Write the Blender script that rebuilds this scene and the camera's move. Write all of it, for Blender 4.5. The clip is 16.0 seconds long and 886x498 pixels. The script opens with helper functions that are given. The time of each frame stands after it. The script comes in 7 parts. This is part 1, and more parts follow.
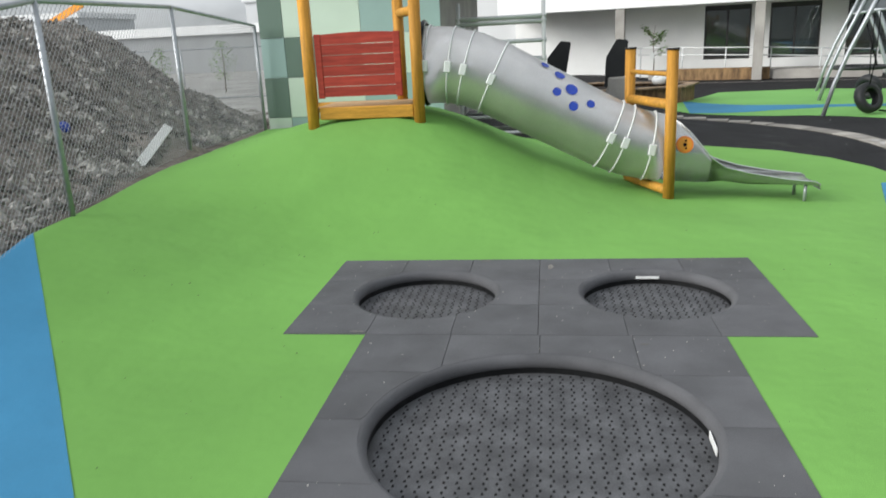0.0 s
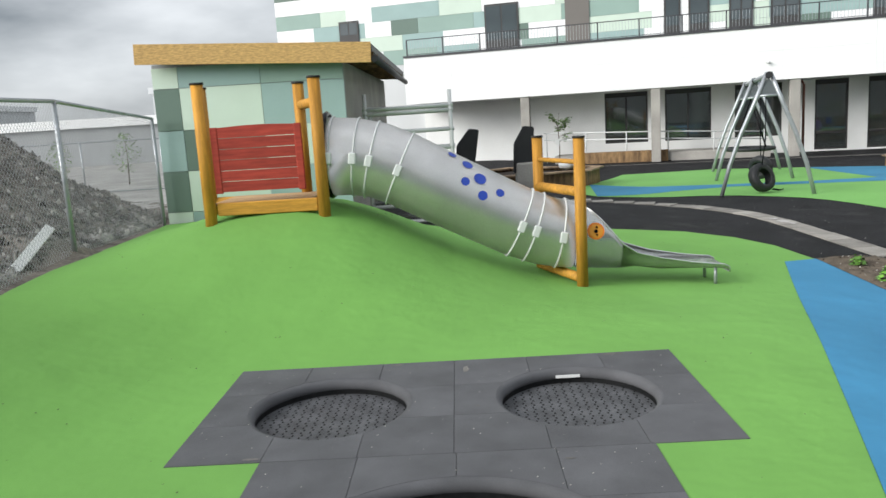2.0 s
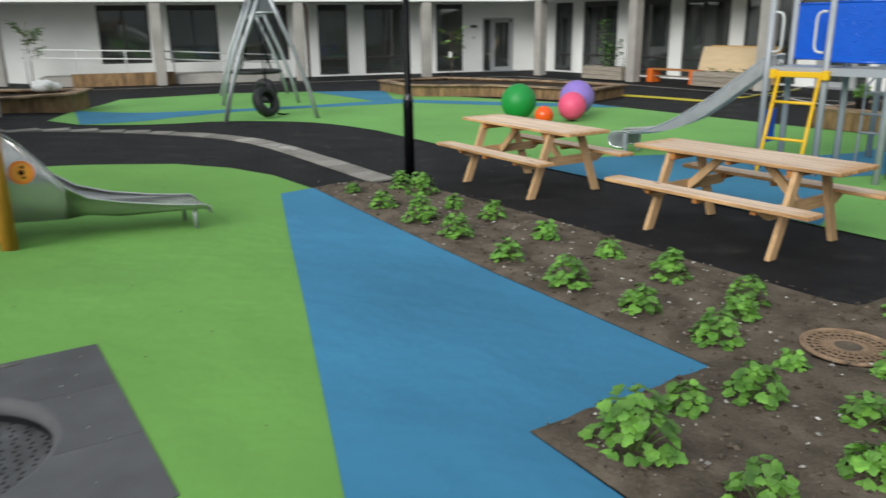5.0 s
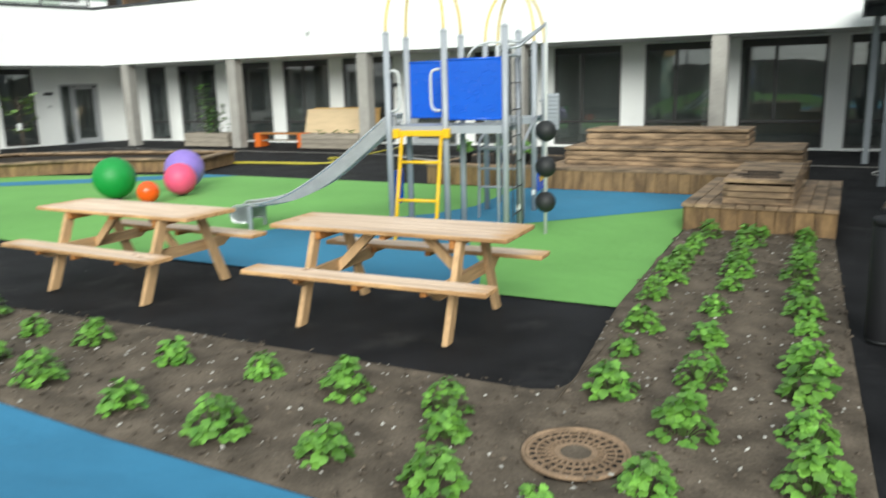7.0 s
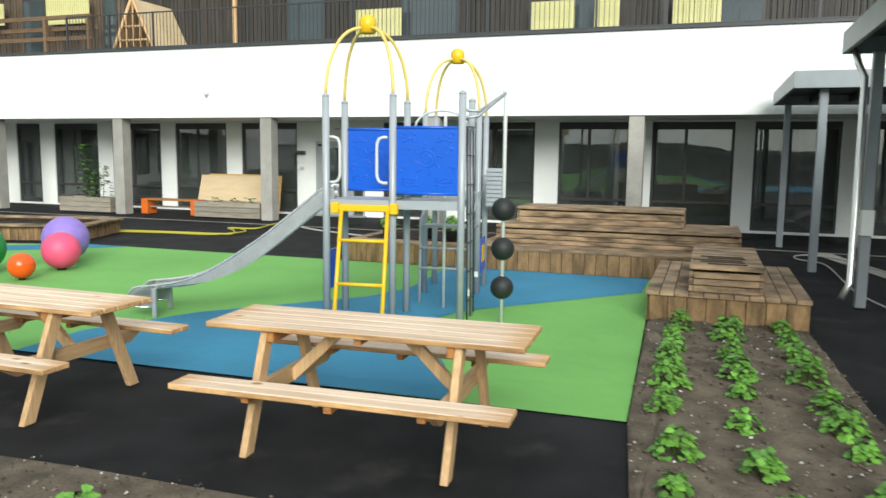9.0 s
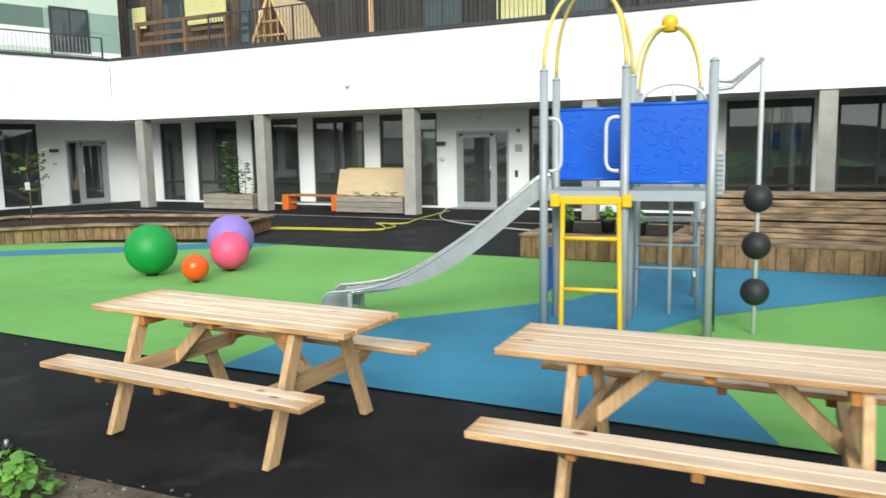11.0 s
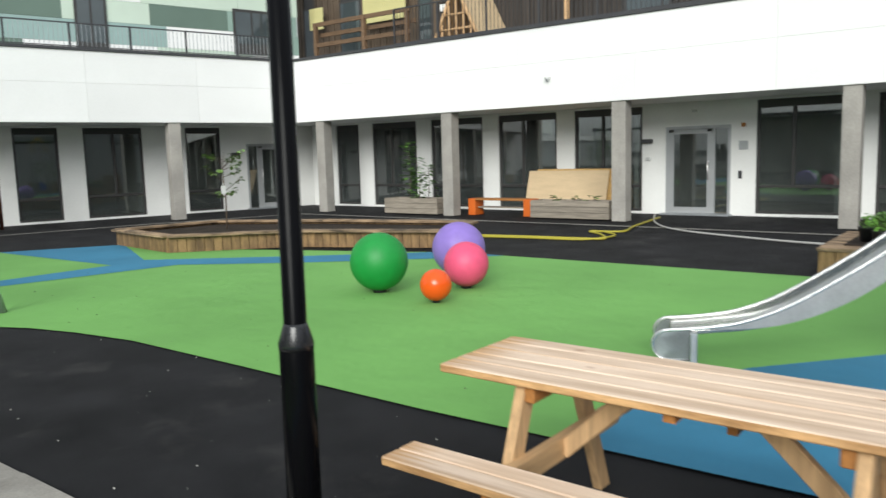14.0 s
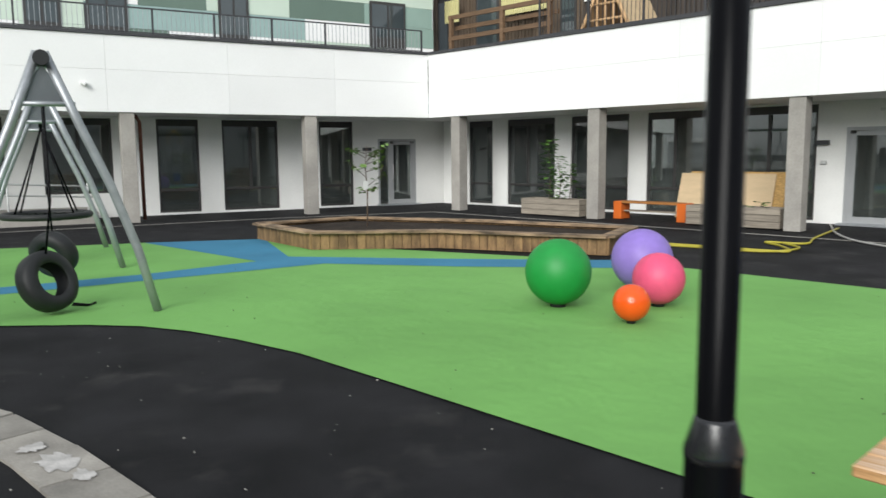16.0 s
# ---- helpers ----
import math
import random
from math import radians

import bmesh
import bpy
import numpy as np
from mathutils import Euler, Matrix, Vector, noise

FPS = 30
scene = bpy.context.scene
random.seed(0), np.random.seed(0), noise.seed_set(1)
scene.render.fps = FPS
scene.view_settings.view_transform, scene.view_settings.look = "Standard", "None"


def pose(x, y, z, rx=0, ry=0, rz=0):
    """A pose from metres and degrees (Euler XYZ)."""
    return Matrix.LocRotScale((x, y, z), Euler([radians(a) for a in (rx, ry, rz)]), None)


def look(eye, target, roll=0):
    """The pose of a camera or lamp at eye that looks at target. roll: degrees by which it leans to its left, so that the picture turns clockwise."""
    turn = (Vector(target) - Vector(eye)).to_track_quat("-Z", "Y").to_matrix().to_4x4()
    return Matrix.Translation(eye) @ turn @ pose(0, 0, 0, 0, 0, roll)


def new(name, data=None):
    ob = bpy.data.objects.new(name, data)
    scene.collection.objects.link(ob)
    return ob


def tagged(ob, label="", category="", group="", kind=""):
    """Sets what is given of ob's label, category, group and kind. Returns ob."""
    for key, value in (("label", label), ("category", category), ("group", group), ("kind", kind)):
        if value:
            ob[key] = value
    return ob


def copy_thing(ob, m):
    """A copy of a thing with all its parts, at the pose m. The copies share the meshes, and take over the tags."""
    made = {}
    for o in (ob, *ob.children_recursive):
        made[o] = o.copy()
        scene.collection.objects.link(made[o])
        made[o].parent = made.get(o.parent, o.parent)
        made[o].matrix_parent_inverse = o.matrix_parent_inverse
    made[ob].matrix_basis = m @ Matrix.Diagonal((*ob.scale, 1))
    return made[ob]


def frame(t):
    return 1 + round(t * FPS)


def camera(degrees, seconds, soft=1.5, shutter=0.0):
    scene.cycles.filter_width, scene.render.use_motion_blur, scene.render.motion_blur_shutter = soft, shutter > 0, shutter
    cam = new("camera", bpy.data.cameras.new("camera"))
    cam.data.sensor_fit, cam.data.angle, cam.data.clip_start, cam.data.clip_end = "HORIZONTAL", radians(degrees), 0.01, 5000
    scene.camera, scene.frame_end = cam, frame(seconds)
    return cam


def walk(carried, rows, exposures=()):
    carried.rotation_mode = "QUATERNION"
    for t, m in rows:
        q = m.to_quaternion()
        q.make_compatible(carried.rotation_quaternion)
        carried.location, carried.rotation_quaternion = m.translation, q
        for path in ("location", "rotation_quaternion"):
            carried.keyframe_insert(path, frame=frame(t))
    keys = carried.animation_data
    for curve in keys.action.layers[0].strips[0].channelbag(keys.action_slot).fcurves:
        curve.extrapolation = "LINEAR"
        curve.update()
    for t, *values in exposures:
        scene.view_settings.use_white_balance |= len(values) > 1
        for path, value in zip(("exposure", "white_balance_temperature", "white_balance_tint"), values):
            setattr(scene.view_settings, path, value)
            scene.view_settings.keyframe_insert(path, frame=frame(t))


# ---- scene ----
cam = camera(60.5, 16.0, 1.5, 0.5)
PATH = [
    (0, (-0.056, -0.604, 1.997), (-0.331, 1.302, 1.458), -2.8),
    (0.5, (-0.077, -0.544, 2.014), (-0.283, 1.392, 1.554), -3.2),
    (1, (-0.114, -0.48, 2.034), (-0.227, 1.474, 1.624), -3.4),
    (1.5, (-0.117, -0.406, 2.039), (-0.194, 1.559, 1.676), -3.3),
    (2, (-0.014, -0.215, 2.025), (-0.067, 1.756, 1.688), -3.5),
    (2.5, (0.091, -0.057, 2.007), (0.101, 1.91, 1.646), -3.0),
    (3, (0.261, 0.19, 1.971), (0.501, 2.142, 1.603), -1.7),
    (3.5, (0.452, 0.496, 1.915), (0.941, 2.39, 1.5), -2.3),
    (3.7, (0.524, 0.583, 1.891), (1.097, 2.447, 1.446), -2.0),
    (5.8, (1.348, 1.598, 1.77), (2.717, 2.953, 1.231), -1.5),
    (6, (1.483, 1.728, 1.757), (2.941, 3.0, 1.25), -2.1),
    (6.5, (1.676, 1.977, 1.738), (3.252, 3.108, 1.252), -1.7),
    (7, (1.84, 2.212, 1.75), (3.563, 3.134, 1.327), -1.5),
    (7.5, (2.033, 2.473, 1.768), (3.862, 3.219, 1.453), -1.4),
    (8, (2.162, 2.687, 1.771), (4.019, 3.372, 1.481), -0.2),
    (8.2, (2.229, 2.796, 1.762), (4.11, 3.425, 1.503), 0.8),
    (10.3, (2.852, 4.194, 1.731), (4.665, 4.995, 1.466), 0.1),
    (10.5, (2.87, 4.339, 1.711), (4.659, 5.183, 1.421), -0.2),
    (11, (3.064, 4.732, 1.693), (4.828, 5.634, 1.426), -1.0),
    (11.5, (3.196, 5.059, 1.692), (4.922, 6.029, 1.408), 0.4),
    (12, (3.322, 5.462, 1.687), (5.019, 6.483, 1.413), -0.6),
    (12.5, (3.457, 5.83, 1.639), (5.122, 6.907, 1.382), -0.9),
    (13, (3.579, 6.199, 1.649), (5.216, 7.312, 1.363), 0.1),
    (13.5, (3.669, 6.59, 1.641), (5.315, 7.696, 1.382), -0.9),
    (14, (3.828, 7.018, 1.606), (5.408, 8.22, 1.358), -1.6),
    (14.5, (3.942, 7.341, 1.605), (5.482, 8.595, 1.368), 0.1),
    (15, (4.025, 7.694, 1.588), (5.57, 8.936, 1.32), -0.1),
    (15.5, (4.051, 7.979, 1.582), (5.512, 9.32, 1.323), 0.8),
    (16, (4.091, 8.297, 1.585), (5.488, 9.707, 1.339), -0.5),
]
walk(cam, [(t, look(eye, target, roll)) for t, eye, target, roll in PATH],
     [(0, 0.34, 6500, 9), (1, 0.35, 6500, 9), (2, 0.33, 6500, 9), (3, 0.25, 6500, 8), (3.7, 0.09, 6500, 7), (5.8, -0.15, 6500, 6), (6.5, 0.18, 6500, 4), (7, 0.33, 6500, 2), (8.2, 0.35, 6550, 1), (10.3, 0.39, 6480, 1), (12, 0.27, 6450, 2), (13.5, 0.27, 6450, 4), (14, 0.08, 6500, 6), (14.5, -0.05, 6500, 8), (15, -0.11, 6500, 8), (16, 0.04, 6500, 8)])

# ---------------------------------------------------------------- world and light
world = bpy.data.worlds.new("sky")
scene.world = world
world.use_nodes = True
wn, wl = world.node_tree.nodes, world.node_tree.links
wbg = wn["Background"]
wsky = wn.new("ShaderNodeTexSky")
wsky.sky_type, wsky.sun_disc = 'NISHITA', False
wsky.sun_elevation, wsky.sun_rotation = radians(26), radians(243)
wtc = wn.new("ShaderNodeTexCoord")
wmap = wn.new("ShaderNodeMapping")
wmap.inputs["Scale"].default_value = (1.0, 1.0, 2.6)
wnoise = wn.new("ShaderNodeTexNoise")
wnoise.inputs["Scale"].default_value, wnoise.inputs["Detail"].default_value = 2.2, 6
wramp = wn.new("ShaderNodeValToRGB")
wramp.color_ramp.elements[0].position, wramp.color_ramp.elements[0].color = 0.38, (2.4, 2.65, 2.95, 1)
wramp.color_ramp.elements[1].position, wramp.color_ramp.elements[1].color = 0.66, (8.6, 8.9, 9.3, 1)
wmix = wn.new("ShaderNodeMixRGB")
wmix.inputs[0].default_value = 0.9
wl.new(wtc.outputs["Generated"], wmap.inputs["Vector"])
wl.new(wmap.outputs["Vector"], wnoise.inputs["Vector"])
wl.new(wnoise.outputs["Fac"], wramp.inputs["Fac"])
wl.new(wsky.outputs["Color"], wmix.inputs[1])
wl.new(wramp.outputs["Color"], wmix.inputs[2])
# the cloud is heavier in the north
wsep, wmr, wmul = wn.new("ShaderNodeSeparateXYZ"), wn.new("ShaderNodeMapRange"), wn.new("ShaderNodeMixRGB")
wmr.inputs["From Min"].default_value, wmr.inputs["From Max"].default_value = -0.1, 0.95
wmr.inputs["To Min"].default_value, wmr.inputs["To Max"].default_value = 1.0, 0.58
wmul.blend_type, wmul.inputs[0].default_value = 'MULTIPLY', 1.0
wl.new(wtc.outputs["Generated"], wsep.inputs[0]), wl.new(wsep.outputs["Y"], wmr.inputs["Value"])
wl.new(wmix.outputs["Color"], wmul.inputs[1]), wl.new(wmr.outputs[0], wmul.inputs[2])
wl.new(wmul.outputs["Color"], wbg.inputs["Color"])
wbg.inputs["Strength"].default_value = 0.15
sun = new("sun", bpy.data.lights.new("sun", 'SUN'))
sun.data.energy, sun.data.angle, sun.data.color = 3.0, radians(34), (1.0, 0.985, 0.96)
sun.matrix_world = look((-17.1, -8.7, 9.3), (0, 0, 0))


# ---------------------------------------------------------------- materials
def mat(name, base, rough=0.7, metal=0.0, var=0.18, s1=1.6, s2=45.0, bump=0.12, bs=90.0, tint=None, stretch=(1, 1, 1),
        rnd=0.0, spec=0.5, coat=0.0, world_space=False, knots=0.0, island=0.0):
    """Base colour varied at a large and a small scale, with fine relief; rnd varies it from piece to piece."""
    m = bpy.data.materials.new(name)
    m.use_nodes = True
    n, l = m.node_tree.nodes, m.node_tree.links
    b = n["Principled BSDF"]
    b.inputs["Roughness"].default_value, b.inputs["Metallic"].default_value = rough, metal
    b.inputs["Specular IOR Level"].default_value = spec
    b.inputs["Coat Weight"].default_value = coat
    tc, mp = n.new("ShaderNodeTexCoord"), n.new("ShaderNodeMapping")
    mp.inputs["Scale"].default_value = stretch
    if world_space:
        geo = n.new("ShaderNodeNewGeometry")
        l.new(geo.outputs["Position"], mp.inputs["Vector"])
    else:
        l.new(tc.outputs["Object"], mp.inputs["Vector"])
    a, c = n.new("ShaderNodeTexNoise"), n.new("ShaderNodeTexNoise")
    a.inputs["Scale"].default_value, a.inputs["Detail"].default_value = s1, 5
    c.inputs["Scale"].default_value, c.inputs["Detail"].default_value = s2, 3
    oi = n.new("ShaderNodeObjectInfo")
    add = n.new("ShaderNodeVectorMath")
    sc = n.new("ShaderNodeVectorMath")
    sc.operation, sc.inputs[1].default_value = 'SCALE', (1, 1, 1)
    sc.inputs["Scale"].default_value = 37.0 if rnd else 0.0
    comb = n.new("ShaderNodeCombineXYZ")
    for i in range(3):
        l.new(oi.outputs["Random"], comb.inputs[i])
    l.new(comb.outputs[0], sc.inputs[0])
    l.new(mp.outputs[0], add.inputs[0]), l.new(sc.outputs[0], add.inputs[1])
    l.new(add.outputs[0], a.inputs["Vector"]), l.new(add.outputs[0], c.inputs["Vector"])
    dark, light = [max(0, v * (1 - var)) for v in base], [min(1, v * (1 + var)) for v in base]
    r1, r2 = n.new("ShaderNodeValToRGB"), n.new("ShaderNodeValToRGB")
    r1.color_ramp.elements[0].position, r1.color_ramp.elements[1].position = 0.32, 0.68
    r1.color_ramp.elements[0].color, r1.color_ramp.elements[1].color = (*(tint or dark), 1), (*light, 1)
    r2.color_ramp.elements[0].position, r2.color_ramp.elements[1].position = 0.3, 0.7
    k = 1 - var * 0.8
    r2.color_ramp.elements[0].color, r2.color_ramp.elements[1].color = (k, k, k, 1), (1, 1, 1, 1)
    l.new(a.outputs["Fac"], r1.inputs["Fac"]), l.new(c.outputs["Fac"], r2.inputs["Fac"])
    mx = n.new("ShaderNodeMixRGB")
    mx.blend_type, mx.inputs[0].default_value = 'MULTIPLY', 1.0
    l.new(r1.outputs[0], mx.inputs[1]), l.new(r2.outputs[0], mx.inputs[2])
    out = mx.outputs[0]
    if rnd:
        hs = n.new("ShaderNodeHueSaturation")
        mr = n.new("ShaderNodeMapRange")
        mr.inputs["To Min"].default_value, mr.inputs["To Max"].default_value = 1 - rnd, 1 + rnd
        l.new(oi.outputs["Random"], mr.inputs["Value"]), l.new(mr.outputs[0], hs.inputs["Value"])
        l.new(out, hs.inputs["Color"])
        out = hs.outputs[0]
    if island:
        gi, hi, ri = n.new("ShaderNodeNewGeometry"), n.new("ShaderNodeHueSaturation"), n.new("ShaderNodeMapRange")
        ri.inputs["To Min"].default_value, ri.inputs["To Max"].default_value = 1 - island, 1 + island
        l.new(gi.outputs["Random Per Island"], ri.inputs["Value"]), l.new(ri.outputs[0], hi.inputs["Value"]), l.new(out, hi.inputs["Color"])
        out = hi.outputs[0]
    if knots:
        vo, kr, km = n.new("ShaderNodeTexVoronoi"), n.new("ShaderNodeValToRGB"), n.new("ShaderNodeMixRGB")
        vm = n.new("ShaderNodeMapping")
        vm.inputs["Scale"].default_value = (1, 0.55, 1)
        vo.inputs["Scale"].default_value = knots
        kr.color_ramp.elements[0].position, kr.color_ramp.elements[1].position = 0.07, 0.15
        kr.color_ramp.elements[0].color, kr.color_ramp.elements[1].color = (1, 1, 1, 1), (0, 0, 0, 1)
        km.inputs[2].default_value = (base[0] * 0.42, base[1] * 0.25, base[2] * 0.16, 1)
        av = n.new("ShaderNodeVectorMath")
        l.new(tc.outputs["Object"], av.inputs[0]), l.new(sc.outputs[0], av.inputs[1])
        l.new(av.outputs[0], vm.inputs["Vector"]), l.new(vm.outputs[0], vo.inputs["Vector"])
        l.new(vo.outputs["Distance"], kr.inputs["Fac"]), l.new(kr.outputs[0], km.inputs[0]), l.new(out, km.inputs[1])
        out = km.outputs[0]
    l.new(out, b.inputs["Base Color"])
    if bump:
        d, bp = n.new("ShaderNodeTexNoise"), n.new("ShaderNodeBump")
        d.inputs["Scale"].default_value, d.inputs["Detail"].default_value = bs, 4
        bp.inputs["Strength"].default_value, bp.inputs["Distance"].default_value = bump, 0.01
        l.new(add.outputs[0], d.inputs["Vector"]), l.new(d.outputs["Fac"], bp.inputs["Height"]), l.new(bp.outputs[0], b.inputs["Normal"])
    return m


def glass(name, tone=0.85):
    m = bpy.data.materials.new(name)
    m.use_nodes = True
    n, l = m.node_tree.nodes, m.node_tree.links
    n.remove(n["Principled BSDF"])
    tr, gl, fr, mx = n.new("ShaderNodeBsdfTransparent"), n.new("ShaderNodeBsdfGlossy"), n.new("ShaderNodeFresnel"), n.new("ShaderNodeMixShader")
    tr.inputs[0].default_value = (tone * 0.9, tone * 0.97, tone * 0.95, 1)
    gl.inputs["Roughness"].default_value = 0.01
    fr.inputs[0].default_value = 2.0
    l.new(fr.outputs[0], mx.inputs[0]), l.new(tr.outputs[0], mx.inputs[1]), l.new(gl.outputs[0], mx.inputs[2])
    # a slight pale diffuse share brightens the pane, standing in for room light
    du, m2 = n.new("ShaderNodeBsdfDiffuse"), n.new("ShaderNodeMixShader")
    du.inputs[0].default_value, m2.inputs[0].default_value = (0.72, 0.80, 0.79, 1), 0.022
    l.new(mx.outputs[0], m2.inputs[1]), l.new(du.outputs[0], m2.inputs[2])
    l.new(m2.outputs[0], n["Material Output"].inputs[0])
    return m


RUBBER = dict(rough=0.85, s2=160, bump=0.25, bs=240, world_space=True, spec=0.3)
M_GREEN = mat("green_rubber_granulate", (0.175, 0.395, 0.085), var=0.10, s1=0.6, **RUBBER)
M_GREEN2 = mat("light_green_rubber_granulate", (0.18, 0.415, 0.108), var=0.10, s1=0.5, **RUBBER)
M_BLUE = mat("blue_rubber_granulate", (0.057, 0.252, 0.435), var=0.12, s1=0.7, **RUBBER)
M_BLUE2 = mat("teal_blue_rubber_granulate", (0.05, 0.22, 0.36), var=0.12, s1=0.7, **RUBBER)
M_ASPHALT = mat("fresh_asphalt", (0.0125, 0.0122, 0.014), rough=0.8, var=0.75, tint=(0.0045, 0.0045, 0.006), s1=1.6, s2=220, bump=0.5, bs=260, world_space=True, spec=0.25)


def lumpy(m, scale, depth):
    """Soft unevenness of a hand-laid surface, under the fine grain."""
    n, l = m.node_tree.nodes, m.node_tree.links
    no, bp, geo = n.new("ShaderNodeTexNoise"), n.new("ShaderNodeBump"), n.new("ShaderNodeNewGeometry")
    no.inputs["Scale"].default_value, no.inputs["Detail"].default_value = scale, 3
    bp.inputs["Strength"].default_value, bp.inputs["Distance"].default_value = 1.0, depth
    l.new(geo.outputs["Position"], no.inputs["Vector"]), l.new(no.outputs["Fac"], bp.inputs["Height"])
    fine = next(k for k in n if k.type == 'BUMP' and k != bp)
    l.new(bp.outputs[0], fine.inputs["Normal"])


def dusty(m, scale, colour, amount):
    """Dry dust in loose patches."""
    n, l = m.node_tree.nodes, m.node_tree.links
    b = n["Principled BSDF"]
    src = b.inputs["Base Color"].links[0].from_socket
    no, mr, mx, geo = n.new("ShaderNodeTexNoise"), n.new("ShaderNodeMapRange"), n.new("ShaderNodeMixRGB"), n.new("ShaderNodeNewGeometry")
    no.inputs["Scale"].default_value, no.inputs["Detail"].default_value, no.inputs["Roughness"].default_value = scale, 8, 0.62
    mr.inputs["From Min"].default_value, mr.inputs["From Max"].default_value, mr.inputs["To Max"].default_value = 0.56, 0.76, amount
    mx.inputs[2].default_value = (*colour, 1)
    l.new(geo.outputs["Position"], no.inputs["Vector"]), l.new(no.outputs["Fac"], mr.inputs["Value"])
    l.new(mr.outputs[0], mx.inputs[0]), l.new(src, mx.inputs[1]), l.new(mx.outputs[0], b.inputs["Base Color"])


for m in (M_GREEN, M_GREEN2, M_BLUE, M_BLUE2):
    lumpy(m, 2.2, 0.028)
dusty(M_ASPHALT, 1.5, (0.055, 0.052, 0.05), 0.7)
M_TILE = mat("grey_rubber_tile", (0.106, 0.106, 0.112), rough=0.85, var=0.2, s1=3, s2=180, bump=0.3, bs=300, rnd=0.08, world_space=True)
M_BED = mat("black_woven_jump_bed", (0.094, 0.095, 0.100), rough=0.6, var=0.42, s1=7, s2=140, bump=0.3, bs=120)
M_SOIL = mat("dry_garden_soil", (0.145, 0.116, 0.088), rough=0.95, var=0.34, s1=4.5, s2=60, bump=0.9, bs=34, world_space=True, spec=0.2)
M_SOILDARK = mat("damp_garden_soil", (0.035, 0.026, 0.02), rough=0.95, var=0.4, s1=3, s2=40, bump=0.9, bs=40, world_space=True, spec=0.2)
M_STONE = mat("pale_paving_slab", (0.30, 0.28, 0.25), rough=0.85, var=0.25, s1=2.5, s2=70, bump=0.2, bs=150, rnd=0.3, world_space=True)
M_CEMENT = mat("dried_cement", (0.52, 0.50, 0.48), rough=0.9, var=0.25, s1=9, s2=60, bump=0.1)
M_CONC = mat("grey_concrete", (0.36, 0.34, 0.31), rough=0.85, var=0.2, s1=1.3, s2=30, bump=0.15, bs=60, world_space=True)
M_WHITE = mat("white_facade_panel", (0.86, 0.86, 0.85), rough=0.45, var=0.03, s1=0.5, s2=20, bump=0.0, rnd=0.015)
M_PLASTER = mat("white_painted_wall", (0.85, 0.85, 0.83), rough=0.6, var=0.05, s1=0.8, s2=20, bump=0.05, bs=60)
M_SOFFIT = mat("pale_soffit_board", (0.8, 0.8, 0.78), rough=0.7, var=0.05, bump=0.0)
M_DARKFRAME = mat("dark_grey_window_frame", (0.045, 0.043, 0.042), rough=0.45, var=0.1, bump=0.0)
M_GREYFRAME = mat("grey_door_frame", (0.42, 0.43, 0.44), rough=0.4, metal=0.3, var=0.06, bump=0.0)
M_ROOM = mat("dim_room_wall", (0.50, 0.50, 0.48), rough=0.9, var=0.2, s1=0.7, bump=0.0)
M_ROOMDARK = mat("dark_room_floor", (0.30, 0.28, 0.25), rough=0.7, var=0.2, s1=0.7, bump=0.0)
M_GLASS = glass("window_glass", 0.78)
M_CAP = mat("dark_metal_coping", (0.06, 0.06, 0.065), rough=0.5, metal=0.2, var=0.1, bump=0.0)
M_P = [mat("pale_green_panel", (0.56, 0.66, 0.56), rough=0.5, var=0.03, bump=0.0, rnd=0.02),
       mat("sage_green_panel", (0.27, 0.38, 0.33), rough=0.5, var=0.04, bump=0.0, rnd=0.02),
       mat("dark_sage_panel", (0.13, 0.19, 0.155), rough=0.5, var=0.04, bump=0.0, rnd=0.02),
       mat("grey_blue_green_panel", (0.30, 0.42, 0.40), rough=0.5, var=0.04, bump=0.0, rnd=0.02)]
M_TAUPE = mat("taupe_panel", (0.16, 0.145, 0.13), rough=0.5, var=0.04, bump=0.0)
WOODS = dict(rough=0.65, s2=30, bump=0.12, bs=28, rnd=0.13, spec=0.3)
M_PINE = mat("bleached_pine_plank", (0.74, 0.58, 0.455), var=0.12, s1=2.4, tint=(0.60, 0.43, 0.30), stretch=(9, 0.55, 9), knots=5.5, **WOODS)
M_PINESIDE = mat("orange_pine_edge", (0.60, 0.36, 0.17), var=0.3, s1=4, stretch=(6, 0.8, 6), tint=(0.36, 0.19, 0.08), **WOODS)
M_PINE_X = mat("fresh_pine_board", (0.54, 0.345, 0.18), var=0.16, s1=5, stretch=(0.6, 9, 9), **WOODS)
M_PINE_Z = mat("fresh_pine_leg", (0.58, 0.37, 0.195), var=0.18, s1=5, stretch=(9, 9, 0.6), **WOODS)


